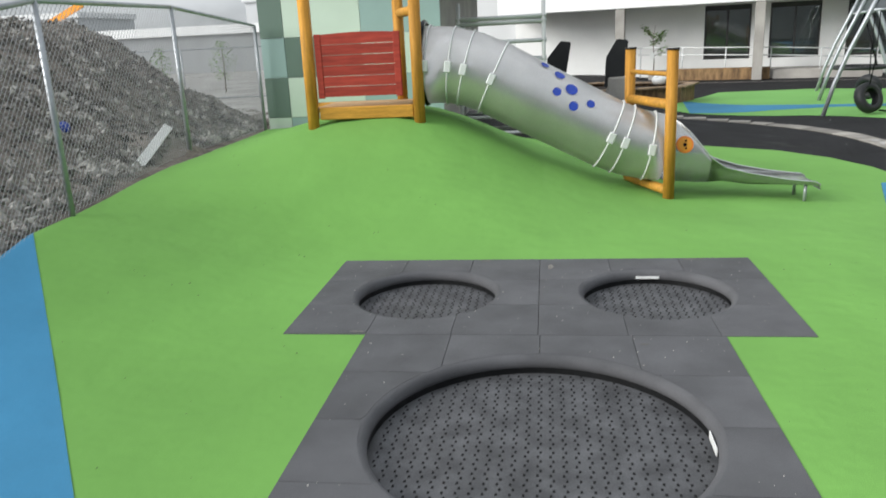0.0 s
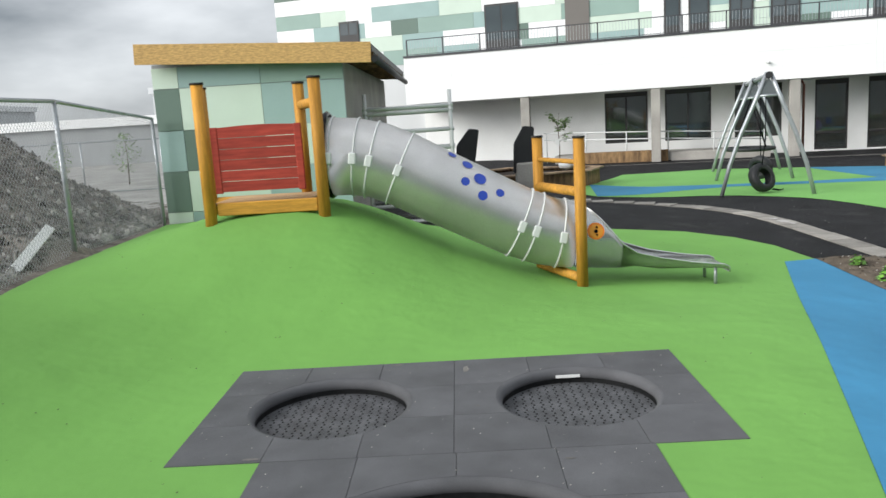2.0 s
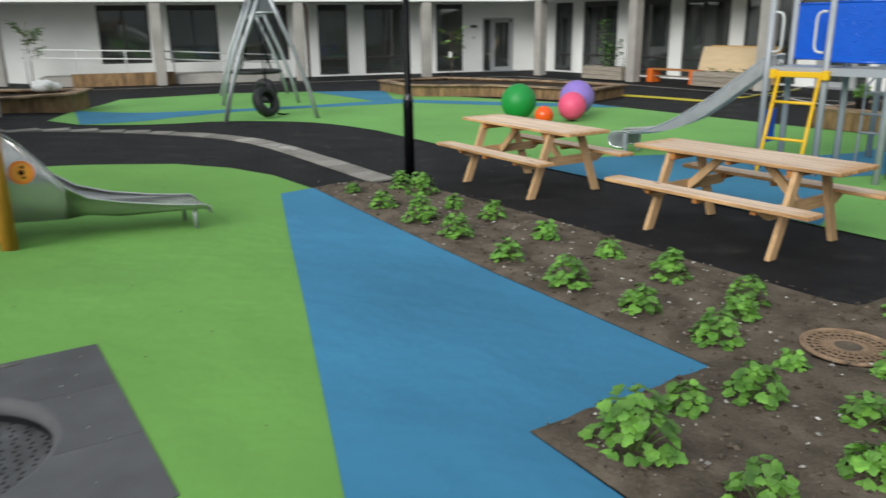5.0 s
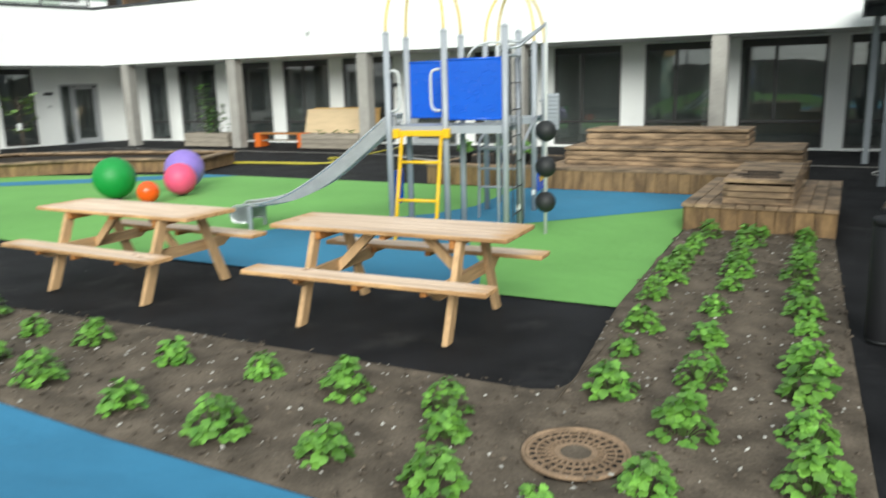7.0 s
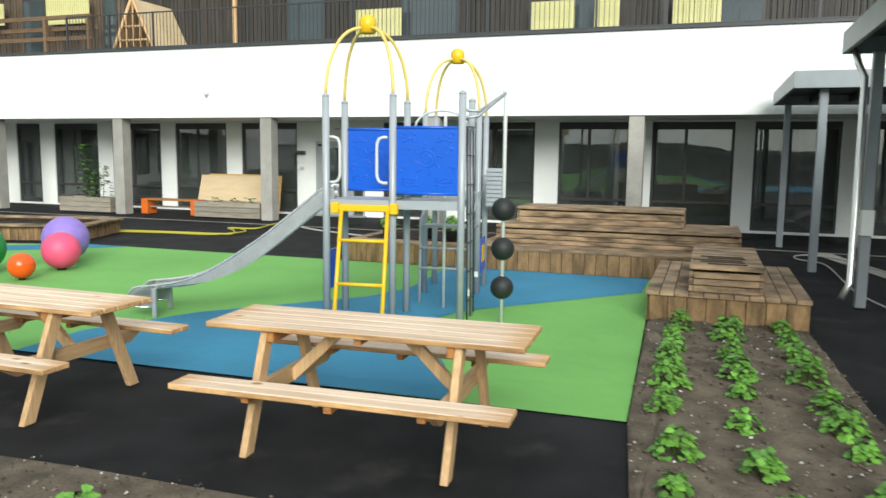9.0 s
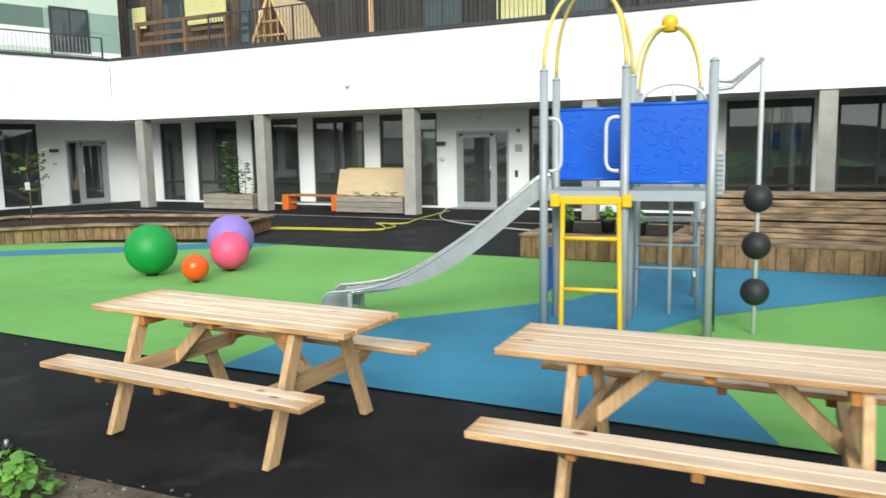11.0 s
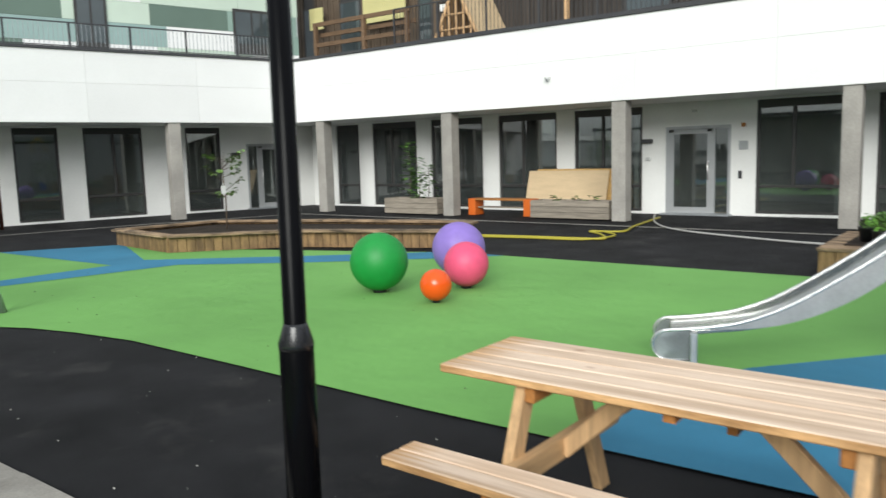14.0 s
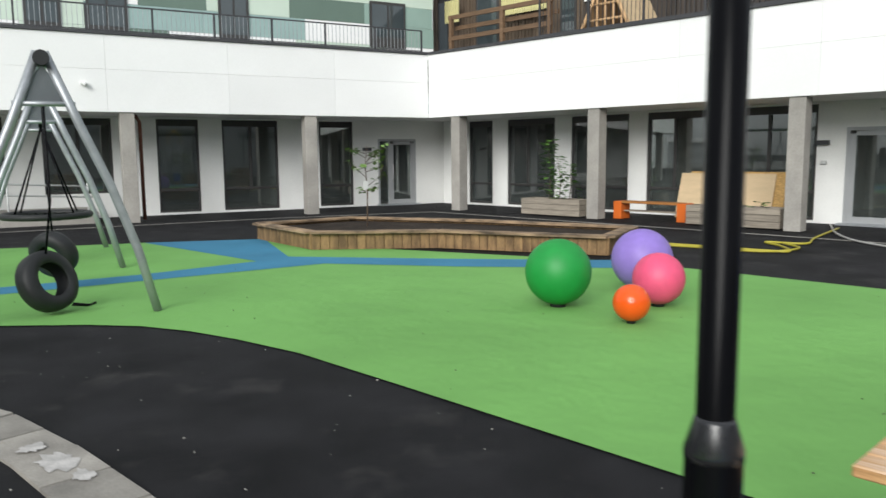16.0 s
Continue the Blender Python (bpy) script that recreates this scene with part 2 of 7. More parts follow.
def damp_ends(m, start, end, colour):
    """Ragged damp stains that creep along the grain from the sawn ends of a plank."""
    n, l = m.node_tree.nodes, m.node_tree.links
    b = n["Principled BSDF"]
    src = b.inputs["Base Color"].links[0].from_socket
    tc, sep, ab, mr, mx = n.new("ShaderNodeTexCoord"), n.new("ShaderNodeSeparateXYZ"), n.new("ShaderNodeMath"), n.new("ShaderNodeMapRange"), n.new("ShaderNodeMixRGB")
    mp, no, add, oi = n.new("ShaderNodeMapping"), n.new("ShaderNodeTexNoise"), n.new("ShaderNodeMath"), n.new("ShaderNodeObjectInfo")
    mp.inputs["Scale"].default_value = (55, 2.5, 55)
    no.noise_dimensions = '4D'
    no.inputs["Scale"].default_value, no.inputs["Detail"].default_value = 1.0, 4
    w = n.new("ShaderNodeMath")
    w.operation, w.inputs[1].default_value = 'MULTIPLY', 40.0
    l.new(oi.outputs["Random"], w.inputs[0]), l.new(w.outputs[0], no.inputs["W"])
    ab.operation, add.operation = 'ABSOLUTE', 'MULTIPLY_ADD'
    add.inputs[1].default_value = 0.55
    l.new(tc.outputs["Object"], sep.inputs[0]), l.new(sep.outputs["Y"], ab.inputs[0])
    l.new(tc.outputs["Object"], mp.inputs["Vector"]), l.new(mp.outputs[0], no.inputs["Vector"])
    l.new(no.outputs["Fac"], add.inputs[0]), l.new(ab.outputs[0], add.inputs[2]), l.new(add.outputs[0], mr.inputs["Value"])
    mr.inputs["From Min"].default_value, mr.inputs["From Max"].default_value = start + 0.275, end + 0.275
    mr.inputs["To Max"].default_value = 0.85
    mx.inputs[2].default_value = (*colour, 1)
    l.new(mr.outputs[0], mx.inputs[0]), l.new(src, mx.inputs[1]), l.new(mx.outputs[0], b.inputs["Base Color"])


damp_ends(M_PINE, 0.80, 1.0, (0.50, 0.275, 0.11))
M_CLEAT = mat("orange_pine_cleat", (0.40, 0.17, 0.05), var=0.2, s1=6, stretch=(1, 6, 6), **WOODS)
M_LOG = mat("amber_glazed_log", (0.55, 0.26, 0.035), var=0.25, s1=4, stretch=(7, 7, 0.7), **WOODS)
M_LOG_X = mat("amber_glazed_beam", (0.55, 0.27, 0.04), var=0.25, s1=4, stretch=(0.7, 7, 7), **WOODS)
M_RED = mat("red_glazed_board", (0.36, 0.045, 0.03), var=0.22, s1=4, stretch=(0.8, 8, 8), **WOODS)
M_BARK = mat("dark_log_end_cap", (0.03, 0.025, 0.02), rough=0.8, var=0.3)
M_OSB = mat("oriented_strand_board", (0.58, 0.36, 0.13), rough=0.8, var=0.25, s1=22, s2=60, bump=0.3, bs=50, stretch=(0.6, 1, 2.2))
M_PLY = mat("bare_plywood", (0.62, 0.47, 0.29), rough=0.7, var=0.08, s1=2, s2=20, stretch=(0.5, 1, 3), bump=0.05)
M_OLDWOOD = mat("weathered_brown_timber", (0.27, 0.165, 0.075), rough=0.8, var=0.3, s1=3, s2=24, bump=0.25, bs=24, rnd=0.07, stretch=(3, 3, 0.8), tint=(0.13, 0.077, 0.037))
M_OLDTOP = mat("weathered_timber_top", (0.37, 0.25, 0.15), rough=0.8, var=0.3, s1=2.2, s2=24, bump=0.25, bs=24, rnd=0.16, stretch=(1.2, 1.2, 6), tint=(0.085, 0.058, 0.036))
M_CHAR = mat("charred_timber", (0.055, 0.038, 0.026), rough=0.9, var=0.5, s1=8, bump=0.4, bs=30)
M_GREYWOOD = mat("greyed_timber_board", (0.30, 0.26, 0.21), rough=0.85, var=0.22, s1=4, s2=30, bump=0.2, bs=30, rnd=0.1, stretch=(0.6, 6, 8))
M_STEEL = mat("brushed_steel", (0.93, 0.915, 0.90), rough=0.36, metal=0.95, var=0.06, s1=2.5, s2=60, bump=0.02, bs=60)
M_SLIDE = mat("polished_slide_steel", (0.70, 0.70, 0.69), rough=0.26, metal=0.85, var=0.05, s1=3, s2=60, bump=0.02)
M_GALV = mat("galvanised_steel", (0.42, 0.44, 0.46), rough=0.45, metal=0.6, var=0.12, s1=7, s2=50, bump=0.03)
M_GREYPAINT = mat("grey_powder_coat", (0.27, 0.29, 0.31), rough=0.4, metal=0.15, var=0.06, s1=4, bump=0.0)
M_WIRE = mat("dull_fence_wire", (0.40, 0.405, 0.41), rough=0.5, metal=0.5, var=0.1, bump=0.0)
M_TOWER = mat("light_grey_tower_paint", (0.37, 0.39, 0.42), rough=0.4, metal=0.1, var=0.06, s1=4, bump=0.0)
M_SHEET = mat("plain_grey_sheet_steel", (0.68, 0.69, 0.70), rough=0.40, metal=0.5, var=0.10, s1=5, s2=40, bump=0.02)
M_BIN = mat("matt_black_bin_plastic", (0.006, 0.006, 0.008), rough=0.7, var=0.2, s1=4, bump=0.05)
M_CLAMP = mat("pale_grey_clamp", (0.60, 0.61, 0.60), rough=0.45, var=0.05, bump=0.0)
M_BLACK = mat("black_powder_coat", (0.004, 0.004, 0.005), rough=0.22, var=0.1, bump=0.0, spec=0.08)
M_COLLAR = mat("glossy_worn_black", (0.02, 0.02, 0.023), rough=0.25, var=0.2, bump=0.0, spec=0.6)
M_RUBBERBLACK = mat("black_rubber", (0.016, 0.017, 0.018), rough=0.6, var=0.2, s1=6, bump=0.1)
M_YELLOW = mat("yellow_powder_coat", (0.80, 0.48, 0.015), rough=0.35, var=0.05, bump=0.0)
M_YELLOWPALE = mat("faded_yellow_tube", (0.74, 0.55, 0.15), rough=0.35, var=0.05, bump=0.0)
M_PANELBLUE = mat("glossy_blue_plastic", (0.008, 0.10, 0.58), rough=0.27, var=0.05, bump=0.0)
M_DOT = mat("royal_blue_decal", (0.01, 0.045, 0.35), rough=0.4, var=0.05, bump=0.0)
M_ORANGE = mat("orange_sign", (0.85, 0.22, 0.01), rough=0.4, var=0.05, bump=0.0)
M_AMBER = mat("amber_sign_field", (0.85, 0.33, 0.02), rough=0.4, var=0.05, bump=0.0)
M_ORANGEWOOD = mat("orange_painted_wood", (0.62, 0.13, 0.015), rough=0.5, var=0.08, bump=0.05)
M_BALLG = mat("dark_green_rubber_ball", (0.010, 0.27, 0.045), rough=0.5, var=0.06, s1=9, s2=120, bump=0.05, bs=160)
M_BALLP = mat("violet_rubber_ball", (0.27, 0.18, 0.56), rough=0.5, var=0.06, s1=9, s2=120, bump=0.05, bs=160)
M_BALLR = mat("pink_red_rubber_ball", (0.78, 0.09, 0.20), rough=0.5, var=0.06, s1=9, s2=120, bump=0.05, bs=160)
M_BALLO = mat("orange_gloss_ball", (0.85, 0.10, 0.01), rough=0.22, var=0.04, bump=0.0)
M_RUST = mat("rusty_cast_iron", (0.30, 0.20, 0.125), rough=0.85, var=0.3, s1=12, s2=60, bump=0.4, bs=80)
M_HOLE = mat("black_pit", (0.006, 0.006, 0.006), rough=0.9, bump=0.0)
M_LEAF = mat("fresh_green_leaf", (0.145, 0.315, 0.045), rough=0.5, var=0.3, s1=9, s2=60, bump=0.1, rnd=0.15, tint=(0.075, 0.20, 0.028), island=0.38)
M_LEAF2 = mat("pale_tree_leaf", (0.16, 0.28, 0.06), rough=0.55, var=0.3, s1=9, s2=60, bump=0.1, island=0.35)
M_STEM = mat("green_stem", (0.12, 0.20, 0.05), rough=0.7, bump=0.0)
M_TWIG = mat("brown_bark", (0.14, 0.10, 0.07), rough=0.9, var=0.3, s1=8, bump=0.2)
M_RUBBLE = mat("dark_rubble_earth", (0.215, 0.19, 0.165), rough=0.95, var=0.6, s1=1.3, s2=22, bump=1.0, bs=18, world_space=True, spec=0.2, tint=(0.062, 0.054, 0.046))
M_GRAVEL = mat("grey_gravel", (0.19, 0.18, 0.165), rough=0.95, var=0.4, s1=1.0, s2=40, bump=0.7, bs=40, world_space=True, spec=0.2)
M_CLOD = mat("soil_clod", (0.118, 0.094, 0.072), rough=0.95, var=0.3, s1=6, s2=60, bump=0.3, bs=60, world_space=True, spec=0.2, island=0.45)
M_CRUMB = mat("pale_stone_crumb", (0.48, 0.46, 0.42), rough=0.9, var=0.2, bump=0.0, island=0.35)
M_SPECK = mat("dark_grit", (0.05, 0.055, 0.03), rough=0.9, var=0.3, bump=0.0, island=0.5)
M_HEAPSTONE = mat("mixed_broken_stone", (0.40, 0.38, 0.35), rough=0.9, var=0.75, s1=3.0, s2=30, bump=0.4, bs=40, world_space=True, spec=0.2, tint=(0.06, 0.052, 0.045), island=0.5)
M_YARD = mat("pale_yard_gravel", (0.34, 0.33, 0.31), rough=0.95, var=0.25, s1=0.6, s2=30, bump=0.5, bs=30, world_space=True, spec=0.2)
# brown reflections of the corner's dark glazing, painted as plank colour
M_BROWN = mat("brown_reflection_panel", (0.115, 0.082, 0.055), rough=0.6, var=0.25, s1=1.2, bump=0.0, rnd=0.2)
M_BALCWOOD = mat("brown_balcony_timber", (0.17, 0.105, 0.062), var=0.2, s1=4, stretch=(0.7, 7, 7), **WOODS)
M_LIGHTGREY = mat("light_grey_cladding", (0.62, 0.63, 0.63), rough=0.6, var=0.05, s1=0.3, bump=0.0)
M_MIDGREY = mat("mid_grey_cladding", (0.33, 0.34, 0.345), rough=0.7, var=0.06, s1=0.3, bump=0.0)
M_DARKWOOD = mat("dark_stained_cladding", (0.045, 0.036, 0.03), rough=0.7, var=0.3, s1=2, s2=20, bump=0.15, rnd=0.25, stretch=(6, 6, 0.5))
M_DARKSTEEL = mat("dark_grey_steel", (0.055, 0.055, 0.06), rough=0.45, metal=0.2, var=0.08, bump=0.0)
M_CURTAIN = mat("pale_yellow_panel", (0.60, 0.56, 0.28), rough=0.8, var=0.1, bump=0.0)
M_HOSE = mat("yellow_hose", (0.45, 0.39, 0.04), rough=0.5, var=0.08, bump=0.0)
M_HOSEW = mat("pale_cable", (0.45, 0.44, 0.42), rough=0.5, var=0.08, bump=0.0)
M_TAG = mat("white_plastic", (0.82, 0.82, 0.80), rough=0.5, var=0.03, bump=0.0)
M_COPPER = mat("red_brown_downpipe", (0.17, 0.06, 0.035), rough=0.5, var=0.1, bump=0.0)


# ---------------------------------------------------------------- mesh helpers
def box(bm, c, s, bevel=0.0, m=None):
    """A cuboid with centre c and size s, its edges rounded by bevel."""
    r = bmesh.ops.create_cube(bm, size=1.0, matrix=(m or Matrix()) @ Matrix.Translation(c) @ Matrix.Diagonal((*s, 1)))
    if bevel:
        es = list({e for v in r["verts"] for e in v.link_edges})
        bmesh.ops.bevel(bm, geom=es, offset=bevel, segments=2 if bevel > 0.008 else 1, affect='EDGES', profile=0.5)


def tube(bm, pts, r, n=8, closed=False, cap=True):
    """A round bar along the points; r is a number or one radius for each point."""
    pts = [Vector(p) for p in pts]
    rs = list(r) if hasattr(r, "__len__") else [r] * len(pts)
    rings, up = [], None
    for i, p in enumerate(pts):
        a, b = pts[i - 1] if (i or closed) else p, pts[(i + 1) % len(pts)] if (i + 1 < len(pts) or closed) else p
        d = (b - a).normalized()
        if up is None:
            up = Vector((0, 0, 1)) if abs(d.z) < 0.95 else Vector((1, 0, 0))
        s = d.cross(up).normalized()
        up = s.cross(d).normalized()
        rings.append([bm.verts.new(p + (s * math.cos(2 * math.pi * k / n) + up * math.sin(2 * math.pi * k / n)) * rs[i]) for k in range(n)])
    last = len(rings) if closed else len(rings) - 1
    for i in range(last):
        u, v = rings[i], rings[(i + 1) % len(rings)]
        for k in range(n):
            f = bm.faces.new((u[k], u[(k + 1) % n], v[(k + 1) % n], v[k]))
            f.smooth = n > 5
    if cap and not closed:
        bm.faces.new(list(reversed(rings[0]))), bm.faces.new(rings[-1])


def ball(bm, c, r, seg=24):
    v = bmesh.ops.create_uvsphere(bm, u_segments=seg, v_segments=seg // 2, radius=r, matrix=Matrix.Translation(c))["verts"]
    for f in {f for w in v for f in w.link_faces}:
        f.smooth = True


def mesh_of(name, bm, material):
    bmesh.ops.recalc_face_normals(bm, faces=bm.faces)
    me = bpy.data.meshes.new(name)
    bm.to_mesh(me)
    bm.free()
    me.materials.append(material)
    return me


def part(name, bm, material, parent=None, label="", m=None):
    me = bm if isinstance(bm, bpy.types.Mesh) else mesh_of(name, bm, material)
    ob = new(name, me)
    if m is not None:
        ob.matrix_basis = m
    ob.parent = parent
    return tagged(ob, label)


def thing(name, m, label, category, group="", kind=""):
    ob = new(name)
    ob.empty_display_size = 0.1
    ob.matrix_basis = m
    return tagged(ob, label, category, group, kind)


def single(name, bm, material, label, category, kind="", m=None, group=""):
    return tagged(part(name, bm, material, None, "", m), label, category, group, kind)


B = bmesh.new


def boxpart(name, c, s, material, parent, label="", bevel=0.0, m=None):
    bm = B()
    box(bm, (0, 0, 0), s, bevel)
    return part(name, bm, material, parent, label, (m or Matrix()) @ Matrix.Translation(c))


def barpart(name, pts, r, material, parent, label="", n=10):
    bm = B()
    tube(bm, pts, r, n)
    return part(name, bm, material, parent, label)


# ---------------------------------------------------------------- the lie of the land
def ease(u):
    u = min(1.0, max(0.0, u))
    return u * u * (3 - 2 * u)


def land(x, y):
    """Height of the ground: level court, a gentle rise to the west, a bank along the fence, and the slide's hill."""
    z = 0.343 * ease((4.9 - x) / 3.6) * (1 - 0.40 * ease((y - 5) / 3))
    z += 0.42 * ease((-1.8 - x) / 2.2) * ease((y - 2.0) / 2.5)
    sx = 1.2
    sy = 1.2 if y < 7.9 else 2.4
    z += ease((y - 4.9) / 1.3) * 1.06 * math.exp(-0.5 * ((x + 1.75) / sx) ** 2 - 0.5 * ((y - 7.9) / sy) ** 2) * ease((2.4 - x) / 2.0)
    return z * (1 - ease((-5.3 - x) / 1.2))


def drape(poly, lift, step=0.3, thick=0.0):
    """A flat polygon cut by a grid and laid on the land."""
    bm = B()
    f = bm.faces.new([bm.verts.new((x, y, 0)) for x, y in poly])
    x0, x1 = min(p[0] for p in poly), max(p[0] for p in poly)
    y0, y1 = min(p[1] for p in poly), max(p[1] for p in poly)
    for axis, a, b, lim in ((0, x0, x1, 5.2), (1, y0, y1, 99)):
        if axis == 1 and x0 > 5.0:
            continue
        v = a + step
        while v < min(b, lim):
            no = (1, 0, 0) if axis == 0 else (0, 1, 0)
            bmesh.ops.bisect_plane(bm, geom=bm.verts[:] + bm.edges[:] + bm.faces[:], plane_co=(v, v, 0), plane_no=no, dist=1e-5)
            v += step
    bmesh.ops.triangulate(bm, faces=[f for f in bm.faces if len(f.verts) > 4])
    for v in bm.verts:
        v.co.z = land(v.co.x, v.co.y) + lift
    for f in bm.faces:
        f.smooth = True
        f.normal_update()
        if f.normal.z < 0:
            f.normal_flip()
    return bm

# ---------------------------------------------------------------- ground
def spaced(a, b, step):
    return [a + step * i for i in range(int(round((b - a) / step)) + 1)]


def ground_sheet():
    xs = [-400, -150, -60, -30, -20] + spaced(-14, 5.5, 0.25) + [8, 14, 25, 50, 150, 400]
    ys = [-400, -150, -50, -20] + spaced(-6, 14, 0.25) + [18, 24, 32, 50, 150, 400]
    bm = B()
    vs = [[bm.verts.new((x, y, land(x, y) - 0.012 - (0.2 if (-1.57 < x < 1.33 and 3.47 < y < 4.88) or (-1.06 < x < 0.87 and 1.45 < y < 3.5) else 0.16 if x < -4.12 - 0.13 * (y - 7.7) and y > 2.2 else 0))) for x in xs] for y in ys]
    for j in range(len(ys) - 1):
        for i in range(len(xs) - 1):
            f = bm.faces.new((vs[j][i], vs[j][i + 1], vs[j + 1][i + 1], vs[j + 1][i]))
            f.smooth = True
    return bm


single("ground", ground_sheet(), M_ASPHALT, "fresh black asphalt laid over the yard", "ground", "structure")
GREEN_SOUTH_A = [(-0.11, 1.4), (-1.12, 1.4), (-1.12, 3.425), (-1.62, 3.425), (-1.62, 4.925), (-0.11, 4.925), (-0.11, 11.59), (-1.6, 11.58), (-4.66, 11.58),
              (-4.15, 7.7), (-3.82, 4.9), (-3.8, 4.35), (-1.87, 1.73), (-0.11, -0.73)]
GREEN_SOUTH_B = [(-0.11, 1.4), (0.904, 1.4), (0.904, 3.425), (1.38, 3.425), (1.38, 4.925), (-0.11, 4.925), (-0.11, 11.59), (0.5, 11.6), (2.3, 11.65), (3.45, 11.55), (4.02, 11.05), (4.32, 10.3), (4.4, 9.24),
              (3.94, 9.07), (1.74, 2.87), (1.2, 1.35), (0.3, -1.3), (-0.11, -0.73)]
BLUE_WEST = [(3.94, 9.07), (4.41, 9.26), (4.18, 5.44), (4.15, 3.49), (2.71, 3.25), (2.69, 2.6), (2.66, -3.0), (-0.3, -3.0), (0.3, -1.3), (1.2, 1.35), (1.74, 2.87)]
BLUE_FENCE = [(-3.8, 4.35), (-1.87, 1.73), (0.3, -1.3), (-0.3, -3.0), (-3.3, -3.0), (-3.6, 2.5)]
GREEN_EAST = [(7.55, 3.73), (11.03, 3.87), (13.8, 4.0), (13.8, 14.3), (12.2, 18.9), (11.95, 21.1), (10.06, 22.27), (7.8, 23.4), (5.0, 23.3), (3.4, 20.0),
              (2.6, 17.6), (3.05, 16.8), (4.5, 16.85), (5.4, 16.7), (6.09, 16.34), (6.67, 15.79), (7.02, 15.33), (7.24, 14.8), (7.38, 14.2), (7.49, 13.4), (7.48, 12), (7.45, 10), (7.5, 7.5)]
LAKE = [(7.45, 8.98), (8.27, 9.02), (9.42, 8.52), (10.15, 7.9), (11.0, 7.2), (11.75, 6.96), (13.81, 7.1), (13.81, 4.04), (12.6, 4.05), (10.65, 5.8), (9.75, 6.15), (8.45, 5.33), (7.54, 4.92)]
RIVER = [(3.05, 16.83), (5.0, 17.9), (6.58, 18.21), (10.69, 17.45), (11.74, 15.84), (13.14, 14.06), (13.79, 13.4), (13.79, 14.5), (12.31, 16.39), (10.76, 18.52),
         (11.9, 21.08), (10.06, 22.24), (10.14, 18.42), (8.37, 18.45), (6.72, 18.75), (5.0, 19.2), (3.42, 19.98)]
BED = [(4.41, 9.26), (4.9, 9.36), (5.35, 8.95), (5.55, 8.5), (5.68, 6.5), (5.72, 3.75), (5.78, 3.6), (5.92, 3.55), (7.5, 3.72), (11.05, 3.85), (11.2, 2.28), (6.43, 2.05), (2.69, 1.85), (2.71, 3.25), (4.15, 3.49), (4.18, 5.44)]
for name, poly, lift, m, label in (
        ("rubber_paving_green_west", GREEN_SOUTH_A, 0.0, M_GREEN, "bright green rubber granulate paving over a play hill"),
        ("rubber_paving_green_middle", GREEN_SOUTH_B, 0.0, M_GREEN, "bright green rubber granulate paving over a play hill"),
        ("rubber_paving_blue_west", BLUE_WEST, 0.004, M_BLUE, "blue rubber granulate paving beside the planting bed"),
        ("rubber_paving_blue_fence", BLUE_FENCE, 0.004, M_BLUE, "blue rubber granulate paving by the wire fence"),
        ("rubber_paving_green_court", GREEN_EAST, 0.0, M_GREEN2, "light green rubber granulate paving of the play court"),
        ("rubber_paving_blue_lake", LAKE, 0.004, M_BLUE2, "blue rubber granulate inlay under the climbing tower"),
        ("rubber_paving_blue_river", RIVER, 0.004, M_BLUE2, "narrow blue rubber granulate river inlay")):
    single(name, drape(poly, lift), m, label, "paving", "structure")


def soil_bed():
    """The planting bed: uneven earth, a hand's width of relief."""
    bm = drape(BED, 0.008, 0.12)
    es = [e for e in bm.edges if e.calc_length() > 0.35]
    while es:
        bmesh.ops.subdivide_edges(bm, edges=es, cuts=1)
        bmesh.ops.triangulate(bm, faces=[f for f in bm.faces if len(f.verts) > 4])
        es = [e for e in bm.edges if e.calc_length() > 0.35][:4000]
    for v in bm.verts:
        if not v.is_boundary:
            p = v.co
            k = ease((math.hypot(p.x - 5.07, p.y - 3.25) - 0.20) / 0.14)
            v.co.z += k * (0.035 * noise.noise((p.x * 3.1, p.y * 3.1, 0)) + 0.02 * noise.noise((p.x * 9, p.y * 9, 3)) + 0.02) - 0.03 * (1 - k)
    return bm


single("planting_bed_soil", soil_bed(), M_SOIL, "dry grey-brown garden soil with small stones", "soil", "structure")


# paving strip of pale slabs
def slab_strip():
    road = thing("paving_strip", Matrix(), "curved strip of pale paving slabs in asphalt", "paving", kind="structure")
    line = [(5.34, 9.25), (5.34, 10.5), (5.34, 11.7), (5.32, 12.6), (5.24, 13.4), (5.02, 14.2), (4.62, 14.95), (4.0, 15.5), (3.2, 15.8), (2.3, 15.9), (1.2, 15.85)]
    pts, d = [Vector(p) for p in line], 0.0
    seg = []
    for a, b in zip(pts, pts[1:]):
        k = max(1, round((b - a).length / 0.5))
        seg += [a.lerp(b, i / k) for i in range(k)]
    seg.append(pts[-1])
    for i, (a, b) in enumerate(zip(seg, seg[1:])):
        t = (b - a).normalized()
        n = Vector((-t.y, t.x))
        a2, b2 = a + t * 0.004, b - t * 0.004
        bm = B()
        q = [a2 + n * 0.17, a2 - n * 0.17, b2 - n * 0.17, b2 + n * 0.17]
        c = (a + b) / 2
        z = land(c.x, c.y)
        lo = [bm.verts.new((p.x - c.x, p.y - c.y, -0.03)) for p in q]
        hi = [bm.verts.new((p.x - c.x, p.y - c.y, 0.006 + 0.003 * (i % 3))) for p in q]
        bm.faces.new(hi), bm.faces.new(list(reversed(lo)))
        for k in range(4):
            bm.faces.new((lo[k], lo[(k + 1) % 4], hi[(k + 1) % 4], hi[k]))
        part("slab", bm, M_STONE, road, m=Matrix.Translation((c.x, c.y, z)))


slab_strip()


